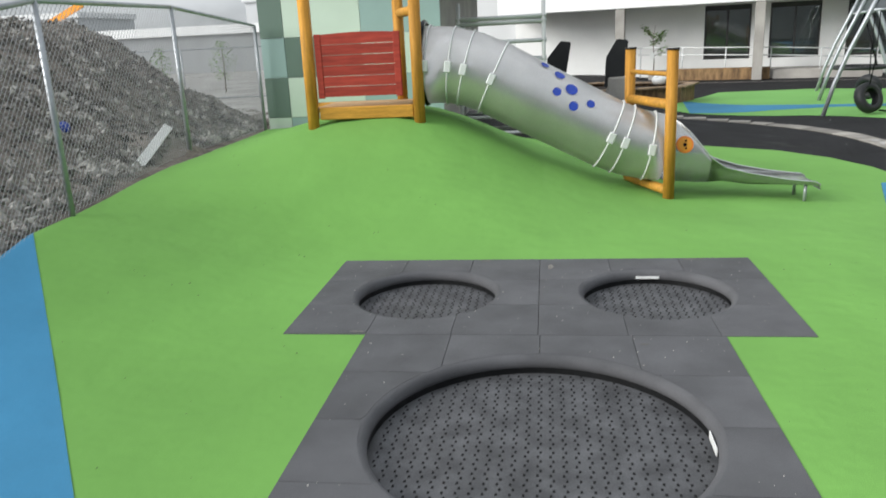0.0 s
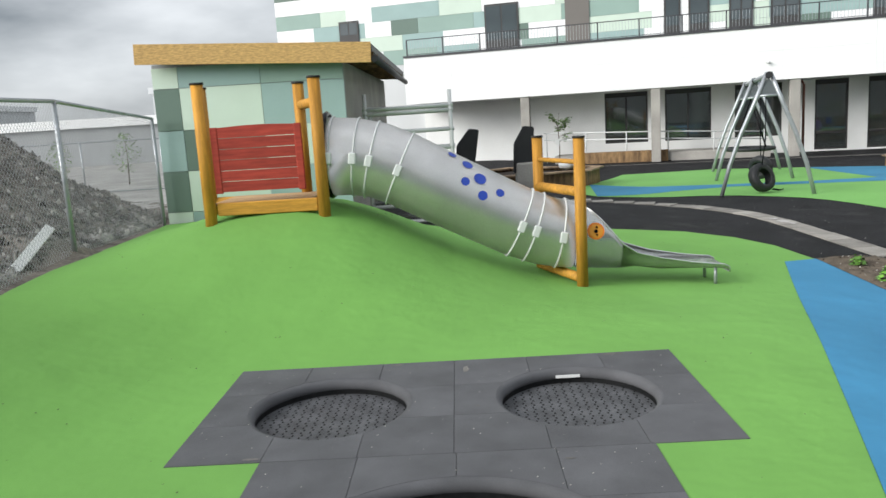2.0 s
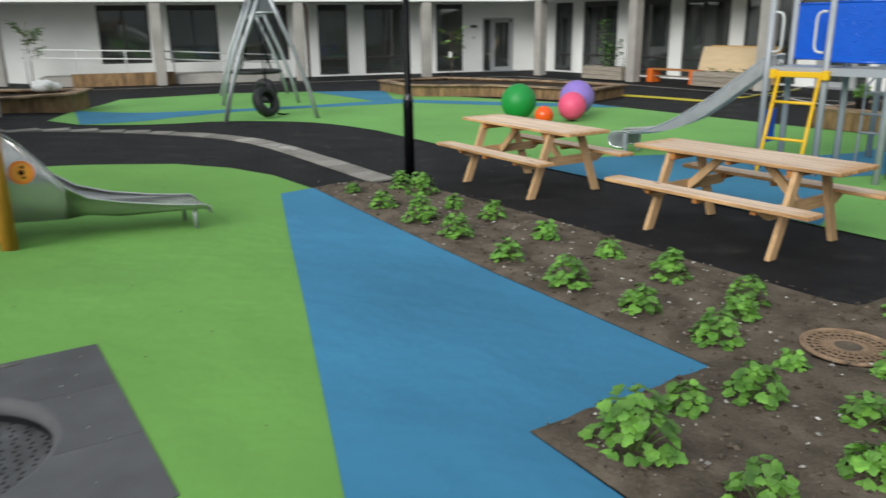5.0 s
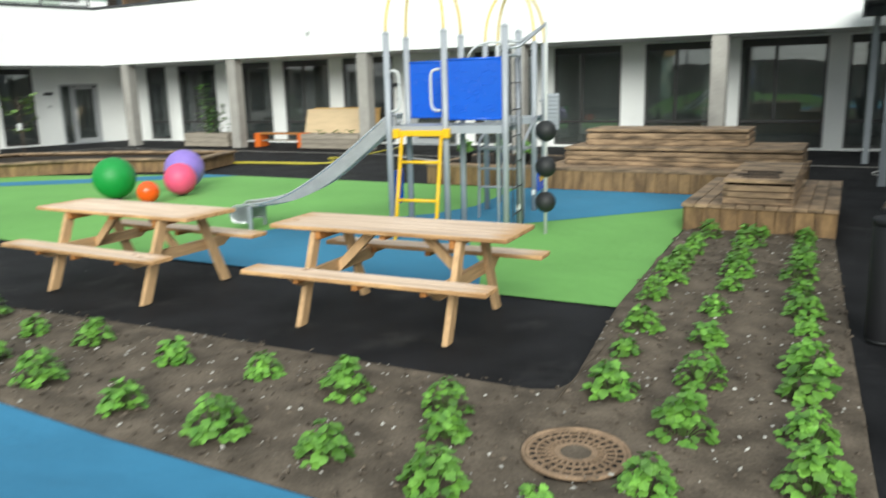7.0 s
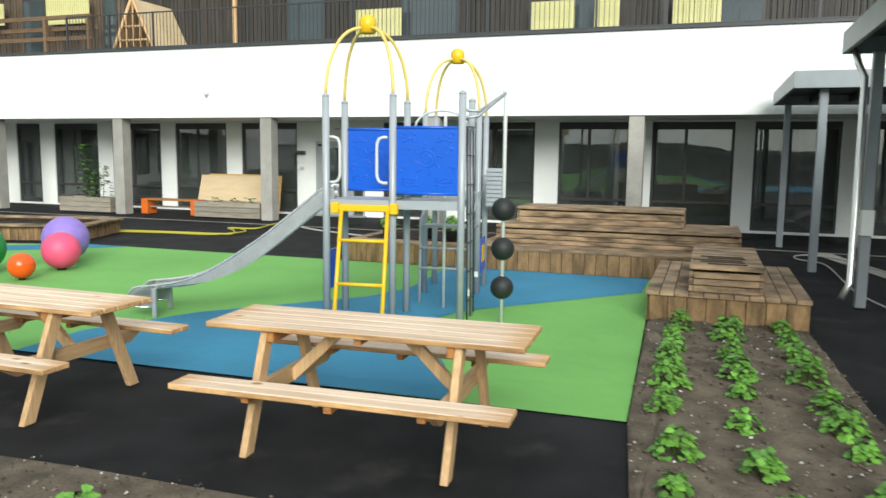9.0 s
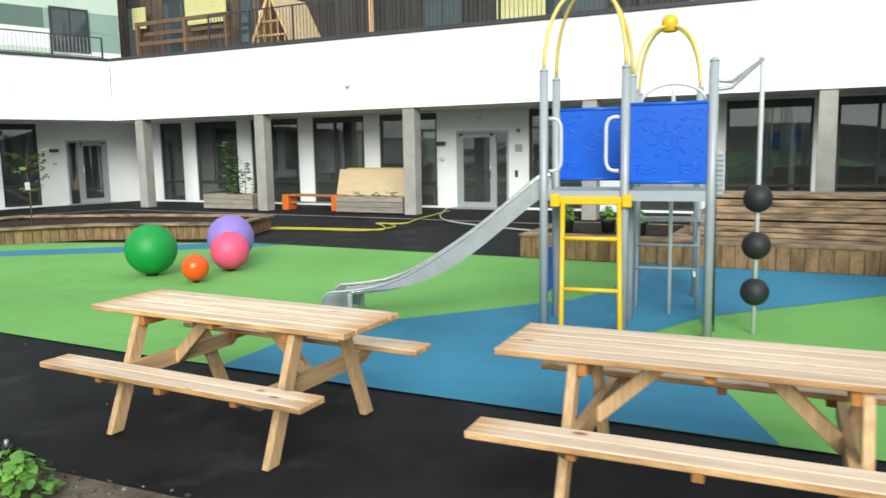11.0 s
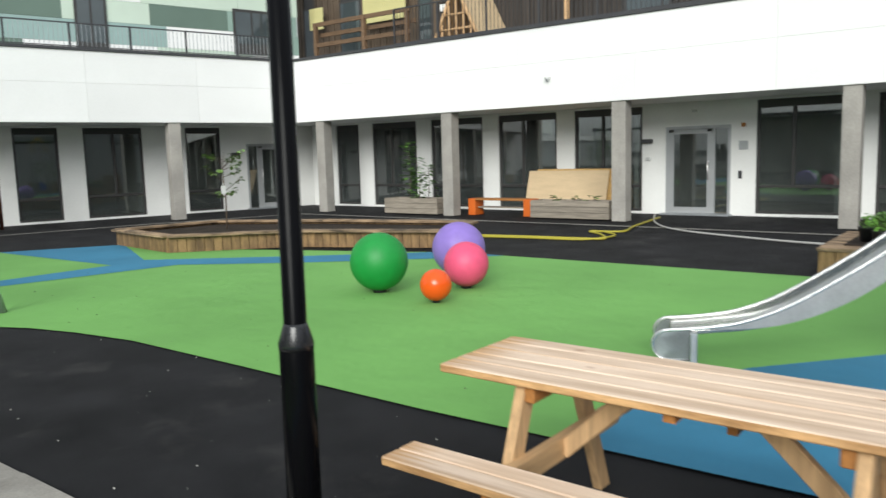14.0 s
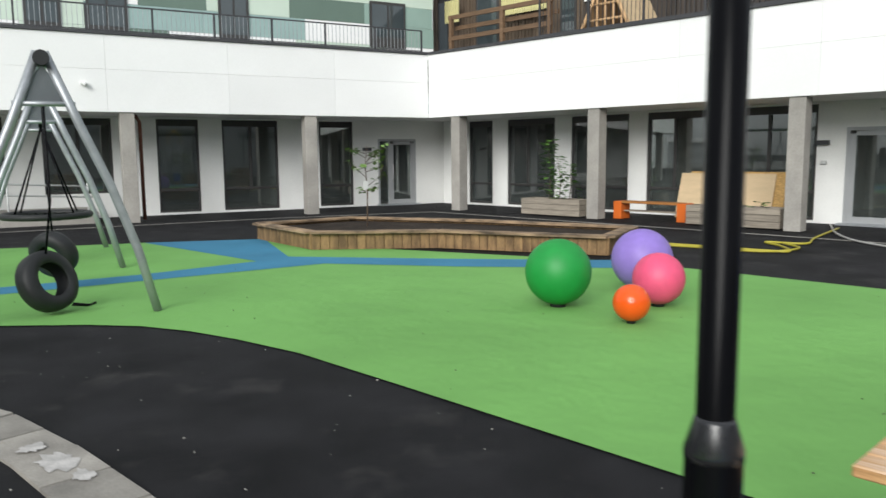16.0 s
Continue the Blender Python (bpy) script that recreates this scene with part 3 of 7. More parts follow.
def cement_stains():
    """Thin dried cement spilt on the paving slabs."""
    rng = random.Random(31)
    for x, y, rx, ry in ((5.33, 12.42, 0.11, 0.16), (5.30, 12.72, 0.08, 0.07), (5.36, 12.15, 0.06, 0.09)):
        bm = B()
        bm.faces.new([bm.verts.new((rx * math.cos(a * math.pi / 11) * rng.uniform(0.6, 1.15), ry * math.sin(a * math.pi / 11) * rng.uniform(0.6, 1.15), 0)) for a in range(22)])
        single("cement_stain", bm, M_CEMENT, "pale dried cement spilt on the paving slabs", "stain", "structure", Matrix.Translation((x, y, 0.0165 + land(x, y))))


cement_stains()


# ---------------------------------------------------------------- the building
M_N = pose(19.6, 24.5, 0, 0, 0, -15.1)
M_E = pose(19.6, 24.5, 0, 0, 0, -90)
SOFFIT, TOP, DEEP = 2.66, 4.52, 2.35


def wall_with_openings(name, m, x0, x1, z1, y, thick, holes, material, label):
    """A wall along local x from x0 to x1, with openings (a, b, low, high) right through."""
    cuts = sorted({x0, x1, *[h[0] for h in holes], *[h[1] for h in holes]})
    bm = B()
    for a, b in zip(cuts, cuts[1:]):
        c = (a + b) / 2
        hs = [h for h in holes if h[0] < c < h[1]]
        spans = [(0, z1)] if not hs else [(0, hs[0][2]), (hs[0][3], z1)]
        for lo, hi in spans:
            if hi - lo > 0.01:
                box(bm, (c, y + thick / 2, (lo + hi) / 2), (b - a, thick, hi - lo))
    bmesh.ops.remove_doubles(bm, verts=bm.verts, dist=1e-4)
    return single(name, bm, material, label, "wall", "structure", m)


def window(name, m, a, b, lo, hi, y, bars=(0.5,), rail=0.62, label="tall dark-framed window with a low fixed pane"):
    w = tagged(new(name), label, "window", "ground floor windows", "structure")
    w.matrix_basis = m @ Matrix.Translation(((a + b) / 2, y, lo))
    W, H, t = b - a, hi - lo, 0.06
    def fr(n, c, s):
        return boxpart(n, c, s, M_DARKFRAME, w, bevel=0.004)
    for sx in (-1, 1):
        fr("window_frame", (sx * (W / 2 - t / 2), 0.08, H / 2), (t, 0.09, H))
    for z in (t / 2, H - 0.09):
        fr("window_frame", (0, 0.08, z), (W - 2 * t, 0.09, t if z < 1 else 0.18))
    if rail:
        fr("transom", (0, 0.08, rail), (W - 2 * t, 0.08, 0.07))
    for k in bars:
        x = -W / 2 + W * k
        z0 = rail + 0.035 if rail else t
        fr("mullion", (x, 0.08, (z0 + H - 0.18) / 2), (0.07, 0.08, H - 0.18 - z0))
    bm = B()
    box(bm, (0, 0.085, H / 2), (W - 0.08, 0.012, H - 0.1))
    p = part("pane", bm, M_GLASS, w)
    p.visible_shadow = False
    return w


def door(name, m, a, b, y, glass_side, label):
    d = tagged(new(name), label, "door", "", "structure")
    d.matrix_basis = m @ Matrix.Translation((a, y, 0))
    W, H = b - a, 2.1
    for x in (0.035, W - 0.035):
        boxpart("door_frame", (x, 0.06, H / 2), (0.07, 0.1, H), M_GREYFRAME, d)
    boxpart("door_frame", (W / 2, 0.06, H - 0.035), (W - 0.14, 0.1, 0.07), M_GREYFRAME, d)
    side = 0.36
    x0, x1 = (0.07, W - 0.07 - side) if glass_side > 0 else (0.07 + side, W - 0.07)
    sx = x1 + 0.03 if glass_side > 0 else x0 - 0.03
    boxpart("mullion", (sx, 0.06, H / 2 - 0.035), (0.06, 0.1, H - 0.07), M_GREYFRAME, d)
    leaf = boxpart("door_leaf", ((x0 + x1) / 2, 0.05, 0.09), (x1 - x0, 0.06, 0.18), M_GREYFRAME, d)
    for x in (x0 + 0.06, x1 - 0.06):
        boxpart("stile", (x - (x0 + x1) / 2, 0, 0.98), (0.12, 0.06, 1.78), M_GREYFRAME, leaf)
    boxpart("top_rail", (0, 0, 1.88), (x1 - x0 - 0.24, 0.06, 0.1), M_GREYFRAME, leaf)
    bm = B()
    box(bm, (0, 0, 0), (x1 - x0 - 0.22, 0.012, 1.76))
    g = part("pane", bm, M_GLASS, leaf, m=Matrix.Translation((0, 0, 0.97)))
    g.visible_shadow = False
    hx = x1 - 0.08 if glass_side > 0 else x0 + 0.08
    bm = B()
    tube(bm, [(hx, 0, 0.85), (hx, -0.06, 0.87), (hx, -0.06, 1.25), (hx, 0, 1.27)], 0.013, 8)
    part("door_handle", bm, M_STEEL, d, "steel pull handle")
    bm = B()
    ga, gb = (x1 + 0.06, W - 0.07) if glass_side > 0 else (0.07, x0 - 0.06)
    box(bm, ((ga + gb) / 2, 0.06, H / 2), (gb - ga, 0.012, H - 0.15))
    g = part("side_pane", bm, M_GLASS, d)
    g.visible_shadow = False
    boxpart("threshold", (W / 2, -0.08, 0.02), (W + 0.1, 0.36, 0.04), M_GALV, d)


def rooms(name, m, x0, x1, y):
    """Plain dim rooms behind the glass."""
    bm = B()
    box(bm, ((x0 + x1) / 2, y + 4.6, 1.5), (x1 - x0, 0.2, 3.0))
    x = x0
    while x <= x1 + 0.1:
        box(bm, (x, y + 2.45, 1.5), (0.12, 4.1, 3.0))
        x += (x1 - x0) / round((x1 - x0) / 5.0)
    single(name + "_rooms", bm, M_ROOM, "dim plain room walls behind the windows", "wall", "structure", m)
    bm = B()
    box(bm, ((x0 + x1) / 2, y + 2.5, 0.0), (x1 - x0, 4.2, 0.04))
    single("floor_" + name, bm, M_ROOMDARK, "dark indoor floor behind the windows", "floor", "structure", m)
    bm = B()
    box(bm, ((x0 + x1) / 2, y + 2.5, 2.85), (x1 - x0, 4.4, 0.1))
    single("ceiling_" + name, bm, M_ROOM, "plain indoor ceiling", "ceiling", "structure", m)


def column(m, x, z0=0.0):
    bm = B()
    box(bm, (0, 0, (SOFFIT + z0) / 2), (0.33, 0.33, SOFFIT - z0 - 0.004), 0.012)
    single("column", bm, M_CONC, "square fair-faced concrete column", "column", "structure", m @ Matrix.Translation((x, 0.22, z0 * 0.5)), "arcade columns")


def fascia(name, m, joints, x0, x1):
    """The white parapet band, of two rows of flat panels with open joints."""
    f = thing(name, m, "white panelled parapet band with dark coping", "facade", kind="structure")
    bm = B()
    box(bm, ((x0 + x1) / 2, 0.13, (SOFFIT + TOP) / 2), (x1 - x0, 0.16, TOP - SOFFIT - 0.02))
    part("backing", bm, M_WHITE, f)
    xs = [x0] + [j for j in joints if x0 < j < x1] + [x1]
    mid = SOFFIT + (TOP - SOFFIT) * 0.53
    for a, b in zip(xs, xs[1:]):
        for lo, hi in ((SOFFIT, mid), (mid, TOP - 0.08)):
            boxpart("panel", ((a + b) / 2, 0.03, (lo + hi) / 2), (b - a - 0.004, 0.03, hi - lo - 0.004), M_WHITE, f)
    boxpart("coping", ((x0 + x1) / 2, 0.1, TOP - 0.035), (x1 - x0, 0.26, 0.07), M_CAP, f)
    bm = B()
    box(bm, ((x0 + x1) / 2, DEEP / 2 + 0.15, SOFFIT + 0.06), (x1 - x0, DEEP - 0.1, 0.1))
    single("ceiling_" + name, bm, M_SOFFIT, "pale soffit boards over the covered walk", "ceiling", "structure", m)
    bm = B()
    box(bm, ((x0 + x1) / 2, 5.0, TOP - 0.25), (x1 - x0, 9.5, 0.1))
    single("roof_deck_" + name, bm, M_MIDGREY, "grey roof terrace deck", "roof", "structure", m)


def prism(name, pts, z, thick, material, label, cat):
    bm = B()
    lo, hi = [bm.verts.new((x, y, z)) for x, y in pts], [bm.verts.new((x, y, z + thick)) for x, y in pts]
    bm.faces.new(list(reversed(lo))), bm.faces.new(hi)
    for k in range(len(pts)):
        q = (k + 1) % len(pts)
        bm.faces.new((lo[k], lo[q], hi[q], hi[k]))
    single(name, bm, material, label, cat, "structure")


# the corner between the two wings
prism("ceiling_corner", [(19.62, 24.51), (22.4, 24.51), (22.4, 27.4), (20.4, 27.4)], SOFFIT + 0.012, 0.1, M_SOFFIT, "pale soffit boards in the corner of the covered walk", "ceiling")
prism("roof_deck_corner", [(19.7, 24.51), (29.0, 24.51), (29.0, 33.5), (22.06, 33.5)], TOP - 0.3, 0.1, M_MIDGREY, "grey roof terrace deck in the corner", "roof")
N_HOLES = [(-14.8, -13.15, 0.65, 2.62), (-12.5, -10.8, 0.65, 2.62), (-9.95, -8.3, 0.65, 2.62), (-7.17, -6.05, 0.06, 2.62), (-5.4, -3.78, 0.06, 2.62), (-2.5, -1.4, 0.06, 2.62), (-0.55, 0.8, 0.0, 2.1)]
E_HOLES = [(-0.55, 0.45, 0.06, 2.62), (1.05, 2.83, 0.06, 2.62), (3.4, 5.25, 0.06, 2.62), (5.8, 7.62, 0.06, 2.62), (8.15, 10.0, 0.06, 2.62), (10.6, 12.14, 0.0, 2.1),
           (12.7, 14.55, 0.06, 2.62), (15.1, 16.93, 0.06, 2.62), (17.55, 19.37, 0.06, 2.62), (19.84, 21.73, 0.06, 2.62), (22.17, 24.0, 0.06, 2.62), (24.7, 26.4, 0.06, 2.62), (27, 28.8, 0.06, 2.62)]
wall_with_openings("wall_north", M_N, -22.3, 2.1, 2.7, DEEP, 0.3, N_HOLES, M_PLASTER, "white ground floor wall with tall window openings")
wall_with_openings("wall_east", M_E, -1.7, 33, 2.7, DEEP - 0.05, 0.3, E_HOLES, M_PLASTER, "white ground floor wall with tall window openings")
rooms("north", M_N, -22.2, 1.4, DEEP + 0.3)
rooms("east", M_E, 0.2, 33, DEEP + 0.25)
for i, (a, b, lo, hi) in enumerate(N_HOLES[:-1]):
    window("window_%d" % (i + 1), M_N, a, b, lo, hi, DEEP, (0.5,) if b - a > 1.3 else (), 0.62 if lo < 0.5 else 0)
for i, (a, b, lo, hi) in enumerate([h for h in E_HOLES if h[2] > 0]):
    window("window_%d" % (i + 11), M_E, a, b, lo, hi, DEEP - 0.05, (0.42,) if b - a > 1.3 else ())
door("door_1", M_N, -0.55, 0.8, DEEP, -1, "grey-framed glazed entrance door with a side pane")
door("door_2", M_E, 10.6, 12.14, DEEP - 0.05, 1, "grey-framed glazed entrance door with a side pane and steel handle")
for x in (-3.57, -8.18, -12.82, -17.6):
    column(M_N, x, 0.0)
for x in (1.02, 5.65, 10.38, 14.96, 19.66, 24.15, 28.75):
    column(M_E, x)
fascia("parapet_north", M_N, [-20.4, -17.55, -14.6, -11.7, -8.6, -5.74, -2.88], -22.3, 0.0)
fascia("parapet_east", M_E, [1.3, 4.43, 7.86, 10.78, 13.64, 16.6, 19.5, 22.4, 25.3], 0.0, 33)


def railing(name, m, x0, x1, z, material, label, step=0.11, h=0.62, bars=None):
    r = thing(name, m, label, "railing", kind="structure")
    boxpart("handrail", ((x0 + x1) / 2, 0.2, z + h), (x1 - x0, 0.05, 0.03), material, r)
    boxpart("bottom_rail", ((x0 + x1) / 2, 0.2, z + 0.05), (x1 - x0, 0.04, 0.02), material, r)
    bm = B()
    x = x0
    while x < x1:
        box(bm, (x, 0.2, z + h / 2 + 0.02), (0.012, 0.012, h - 0.04))
        x += step
    part("baluster_row", bm, bars or material, r, "thin pale balusters" if bars else "")
    x = x0
    while x < x1 + 0.01:
        boxpart("post", (x, 0.2, z + h / 2), (0.045, 0.045, h), material, r)
        x += (x1 - x0) / max(1, round((x1 - x0) / 1.5))


railing("roof_railing_north", M_N, -22.2, -0.1, TOP, M_DARKSTEEL, "dark steel railing with thin pale balusters on the roof terrace", bars=M_GALV)
railing("roof_railing_east", M_E, 3.9, 32, TOP, M_DARKSTEEL, "dark steel baluster railing on the roof terrace", h=0.95)


# ---- upper storeys
def upper_north():
    u = thing("upper_storey_north", M_N, "upper storey clad in bands of white and sage green panels", "facade", kind="structure")
    y, z0, z1, x0, x1 = 2.5, 4.4, 9.6, -29.0, 1.62
    bm = B()
    box(bm, ((x0 + x1) / 2, y + 0.35, (z0 + z1) / 2), (x1 - x0, 0.5, z1 - z0))
    box(bm, ((x0 - 22.3) / 2, y + 0.35, 2.2), (-22.3 - x0, 0.5, 4.4))
    part("wall_core", bm, M_LIGHTGREY, u)
    rng = random.Random(5)
    openings = [(-19.55, -18.15, 4.75, 6.5), (-12.5, -11.9, 4.7, 6.4), (-11.6, -10.85, 4.7, 6.4), (-10.15, -9.3, 4.7, 6.4), (-8.7, -7.7, 4.7, 6.4), (-5.3, -4.45, 4.7, 6.3), (-0.65, 0.58, 4.95, 6.35), (-26.0, -25.1, 5.5, 6.4)]
    z, row = z0, 0
    while z < z1:
        h = 0.62
        x = x0 + rng.uniform(-1.2, 0)
        while x < x1:
            w = rng.choice((1.2, 1.8, 2.4, 2.4, 3.0))
            a, b = max(x, x0), min(x + w, x1)
            x += w
            pieces = [(a, b)]
            for o in openings:
                if z + h / 2 > o[2] and z + h / 2 < o[3]:
                    pieces = [q for p in pieces for q in (((p[0], min(p[1], o[0])), (max(p[0], o[1]), p[1])) if p[0] < o[1] and p[1] > o[0] else (p,)) if q[1] - q[0] > 0.05]
            k = rng.random()
            m = M_WHITE if k < 0.3 or row in (4,) else M_P[0] if k < 0.52 else M_P[3] if k < 0.72 else M_P[1] if k < 0.88 else M_P[2]
            for p, q in pieces:
                boxpart("panel", ((p + q) / 2, y + 0.085, z + h / 2), (q - p - 0.008, 0.02, h - 0.008), m, u)
        z += h
        row += 1
    for a, b, lo, hi in openings:
        w = boxpart("window", ((a + b) / 2, y + 0.06, (lo + hi) / 2), (b - a, 0.06, hi - lo), M_DARKFRAME, u, "dark-framed window")
        n = 2 if b - a > 0.8 else 1
        for i in range(n):
            ww = (b - a - 0.08) / n
            boxpart("pane", ((i - (n - 1) / 2) * ww, -0.034, 0.12), (ww - 0.06, 0.008, hi - lo - 0.42), M_ROOMGLASS, w)
    boxpart("panel", (-15.8, y + 0.06, 5.6), (0.95, 0.05, 2.2), M_TAUPE, u, "taupe cladding panel")


M_ROOMGLASS = mat("dark_reflecting_glass", (0.05, 0.065, 0.07), rough=0.04, var=0.2, s1=0.8, bump=0.0, spec=0.9)
upper_north()


def upper_east():
    u = thing("upper_storey_east", M_E, "upper storey clad in dark vertical timber with balconies", "facade", kind="structure")
    y, z0, z1, x0, x1 = 3.6, 4.4, 8.6, -4.6, 33.0
    boxpart("wall_core", ((x0 + x1) / 2, y + 0.4, (z0 + z1) / 2), (x1 - x0, 0.5, z1 - z0), M_DARKFRAME, u)
    rng = random.Random(8)
    x = x0
    opens = [(-3.3, -2.75), (-1.5, -0.5), (1.95, 2.55), (8.9, 10.2), (12.6, 14.4), (17.0, 18.6), (20.5, 22.3), (25, 27)]
    while x < x1:
        w = 0.14
        if not any(a < x + w / 2 < b for a, b in opens):
            boxpart("plank", (x + w / 2, y + 0.12, (z0 + z1) / 2), (w - 0.02, 0.04 + 0.02 * (int(x * 7) % 2), z1 - z0), M_DARKWOOD if x > 2.8 else M_BROWN, u)
        x += w
    for i, (a, b) in enumerate(opens):
        w = boxpart("window", ((a + b) / 2, y + 0.1, 5.7), (b - a, 0.06, 2.3), M_DARKFRAME, u, "dark-framed window")
        boxpart("pane", (0.0, -0.034, 0.05), (b - a - 0.16, 0.008, 2.1), M_ROOMGLASS, w)
    for x, w, z, h in ((-2.26, 0.64, 6.36, 0.72), (0.85, 1.8, 6.35, 0.85), (12.1, 1.4, 5.35, 1.0), (17.1, 1.15, 5.3, 1.0), (18.5, 0.65, 5.3, 1.0), (20.7, 1.15, 5.3, 1.0)):
        s = boxpart("screen_panel", (x, y - 0.3, z), (w, 0.04, h), M_CURTAIN, u, "pale yellow ribbed balcony screen")
        n = int(w / 0.09)
        for k in range(n):
            boxpart("rib", ((k + 0.5 - n / 2) * 0.09, -0.03, 0), (0.035, 0.03, h), M_CURTAIN, s)
    # timber balcony at the corner
    for x in (-1.7, 0.5, 2.3):
        boxpart("balcony_post", (x, y - 0.9, 5.2), (0.12, 0.12, 1.7), M_BALCWOOD, u, "brown timber post")
    for z, yy in ((6.02, y - 0.9), (5.72, y - 0.6), (5.35, y - 0.9)):
        boxpart("balcony_beam", (0.3, yy, z), (4.2, 0.08, 0.13), M_BALCWOOD, u, "brown timber beam")
    boxpart("notice", (2.95, y + 0.05, 6.1), (0.22, 0.03, 0.2), M_TAG, u, "small white notice")
    for x in (-3.6, 7.74, 15.5, 20.0):
        boxpart("balcony_post", (x, y - 0.9, 6.5), (0.1, 0.1, 4.1), M_PINE_Z if x > 7 and x < 12 else M_DARKSTEEL, u)


upper_east()


# wooden A-frame hut on the roof terrace
def roof_hut():
    h = thing("playhouse", M_E @ Matrix.Translation((4.7, 1.9, TOP - 0.2)), "unfinished A-frame wooden playhouse on the roof terrace", "playhouse")
    for s in (-1, 1):
        for i in range(9):
            u = i / 9
            ob = boxpart("roof_board", (s * (0.95 - 0.95 * (u + 0.055)), 0.9, 0.05 + 1.9 * (u + 0.055)), (0.245, 1.7, 0.03), M_PINE_X if s < 0 else M_PLY, h, m=Matrix())
            ob.matrix_basis = Matrix.Translation((s * 0.95 * (1 - u - 0.055), 0.9, 0.05 + 1.9 * (u + 0.055))) @ Matrix.Rotation(s * math.atan2(1.9, 0.95), 4, 'Y')
    for s in (-1, 1):
        barpart("rafter", [(s * 0.98, 0, 0), (0, 0, 1.98)], 0.05, M_PINE_Z, h, n=6)
    for z in (0.35, 0.75, 1.15):
        w = 0.95 * (1 - z / 1.95)
        barpart("cross_rail", [(-w, 0.02, z), (w, 0.02, z)], 0.035, M_PINE_X, h, n=6)
    for x in (-0.5, -0.25, 0.0, 0.25, 0.5):
        barpart("stud", [(x, 0.03, 0), (x, 0.03, 1.9 * (1 - abs(x) / 0.95))], 0.03, M_PINE_Z, h, n=6)


roof_hut()

# ---------------------------------------------------------------- trampolines in rubber tiles
MAT_Z = 0.339
HOLES = [(-0.87, 4.17, 0.497), (0.63, 4.17, 0.497), (-0.11, 2.385, 0.782)]


def tile_piece(x0, y0, s):
    """A square rubber tile, cut round where it meets a jump bed, with a rounded rim there."""
    bm = B()
    near = next((h for h in HOLES if any(math.hypot(x0 + s * i / 12 - h[0], y0 + s * j / 12 - h[1]) < h[2] for i in range(13) for j in range(13))), None)
    g = 0.0016
    cx, cy = x0 + s / 2, y0 + s / 2
    poly = [(x0 + g, y0 + g), (x0 + s - g, y0 + g), (x0 + s - g, y0 + s - g), (x0 + g, y0 + s - g)]
    if near:
        hx, hy, r = near
        dense = []
        for k in range(4):
            a, b = poly[k], poly[(k + 1) % 4]
            dense += [(a[0] + (b[0] - a[0]) * i / 24, a[1] + (b[1] - a[1]) * i / 24) for i in range(24)]
        keep = [(x, y) if math.hypot(x - hx, y - hy) >= r else None for x, y in dense]
        if not any(keep):
            return None
        if None in keep:
            i0 = next(i for i in range(96) if keep[i] is None and keep[(i + 1) % 96] is not None)
            seq = [keep[(i0 + 1 + i) % 96] for i in range(96)]
            out = [p for p in seq if p]
            a0, a1 = math.atan2(out[-1][1] - hy, out[-1][0] - hx), math.atan2(out[0][1] - hy, out[0][0] - hx)
            d = (a1 - a0 + math.pi) % (2 * math.pi) - math.pi
            poly = [p for i, p in enumerate(out) if i % 4 == 0 or i == len(out) - 1 or p in dense[::24]]
            rim = [(hx + r * math.cos(a0 + d * k / 12), hy + r * math.sin(a0 + d * k / 12)) for k in range(1, 12)]
            poly = poly + rim
    top, low = [], []
    for x, y in poly:
        edge = near and abs(math.hypot(x - near[0], y - near[1]) - near[2]) < 0.004
        top.append(bm.verts.new((x - cx, y - cy, 0.008)))
        low.append(bm.verts.new((x - cx, y - cy, -0.09 if edge else -0.03)))
    bm.faces.new(top)
    k = len(poly)
    for i in range(k):
        bm.faces.new((low[i], low[(i + 1) % k], top[(i + 1) % k], top[i]))
    bm.normal_update()
    bmesh.ops.triangulate(bm, faces=[f for f in bm.faces if len(f.verts) > 4], ngon_method='EAR_CLIP')
    return bm, Matrix.Translation((cx, cy, MAT_Z))


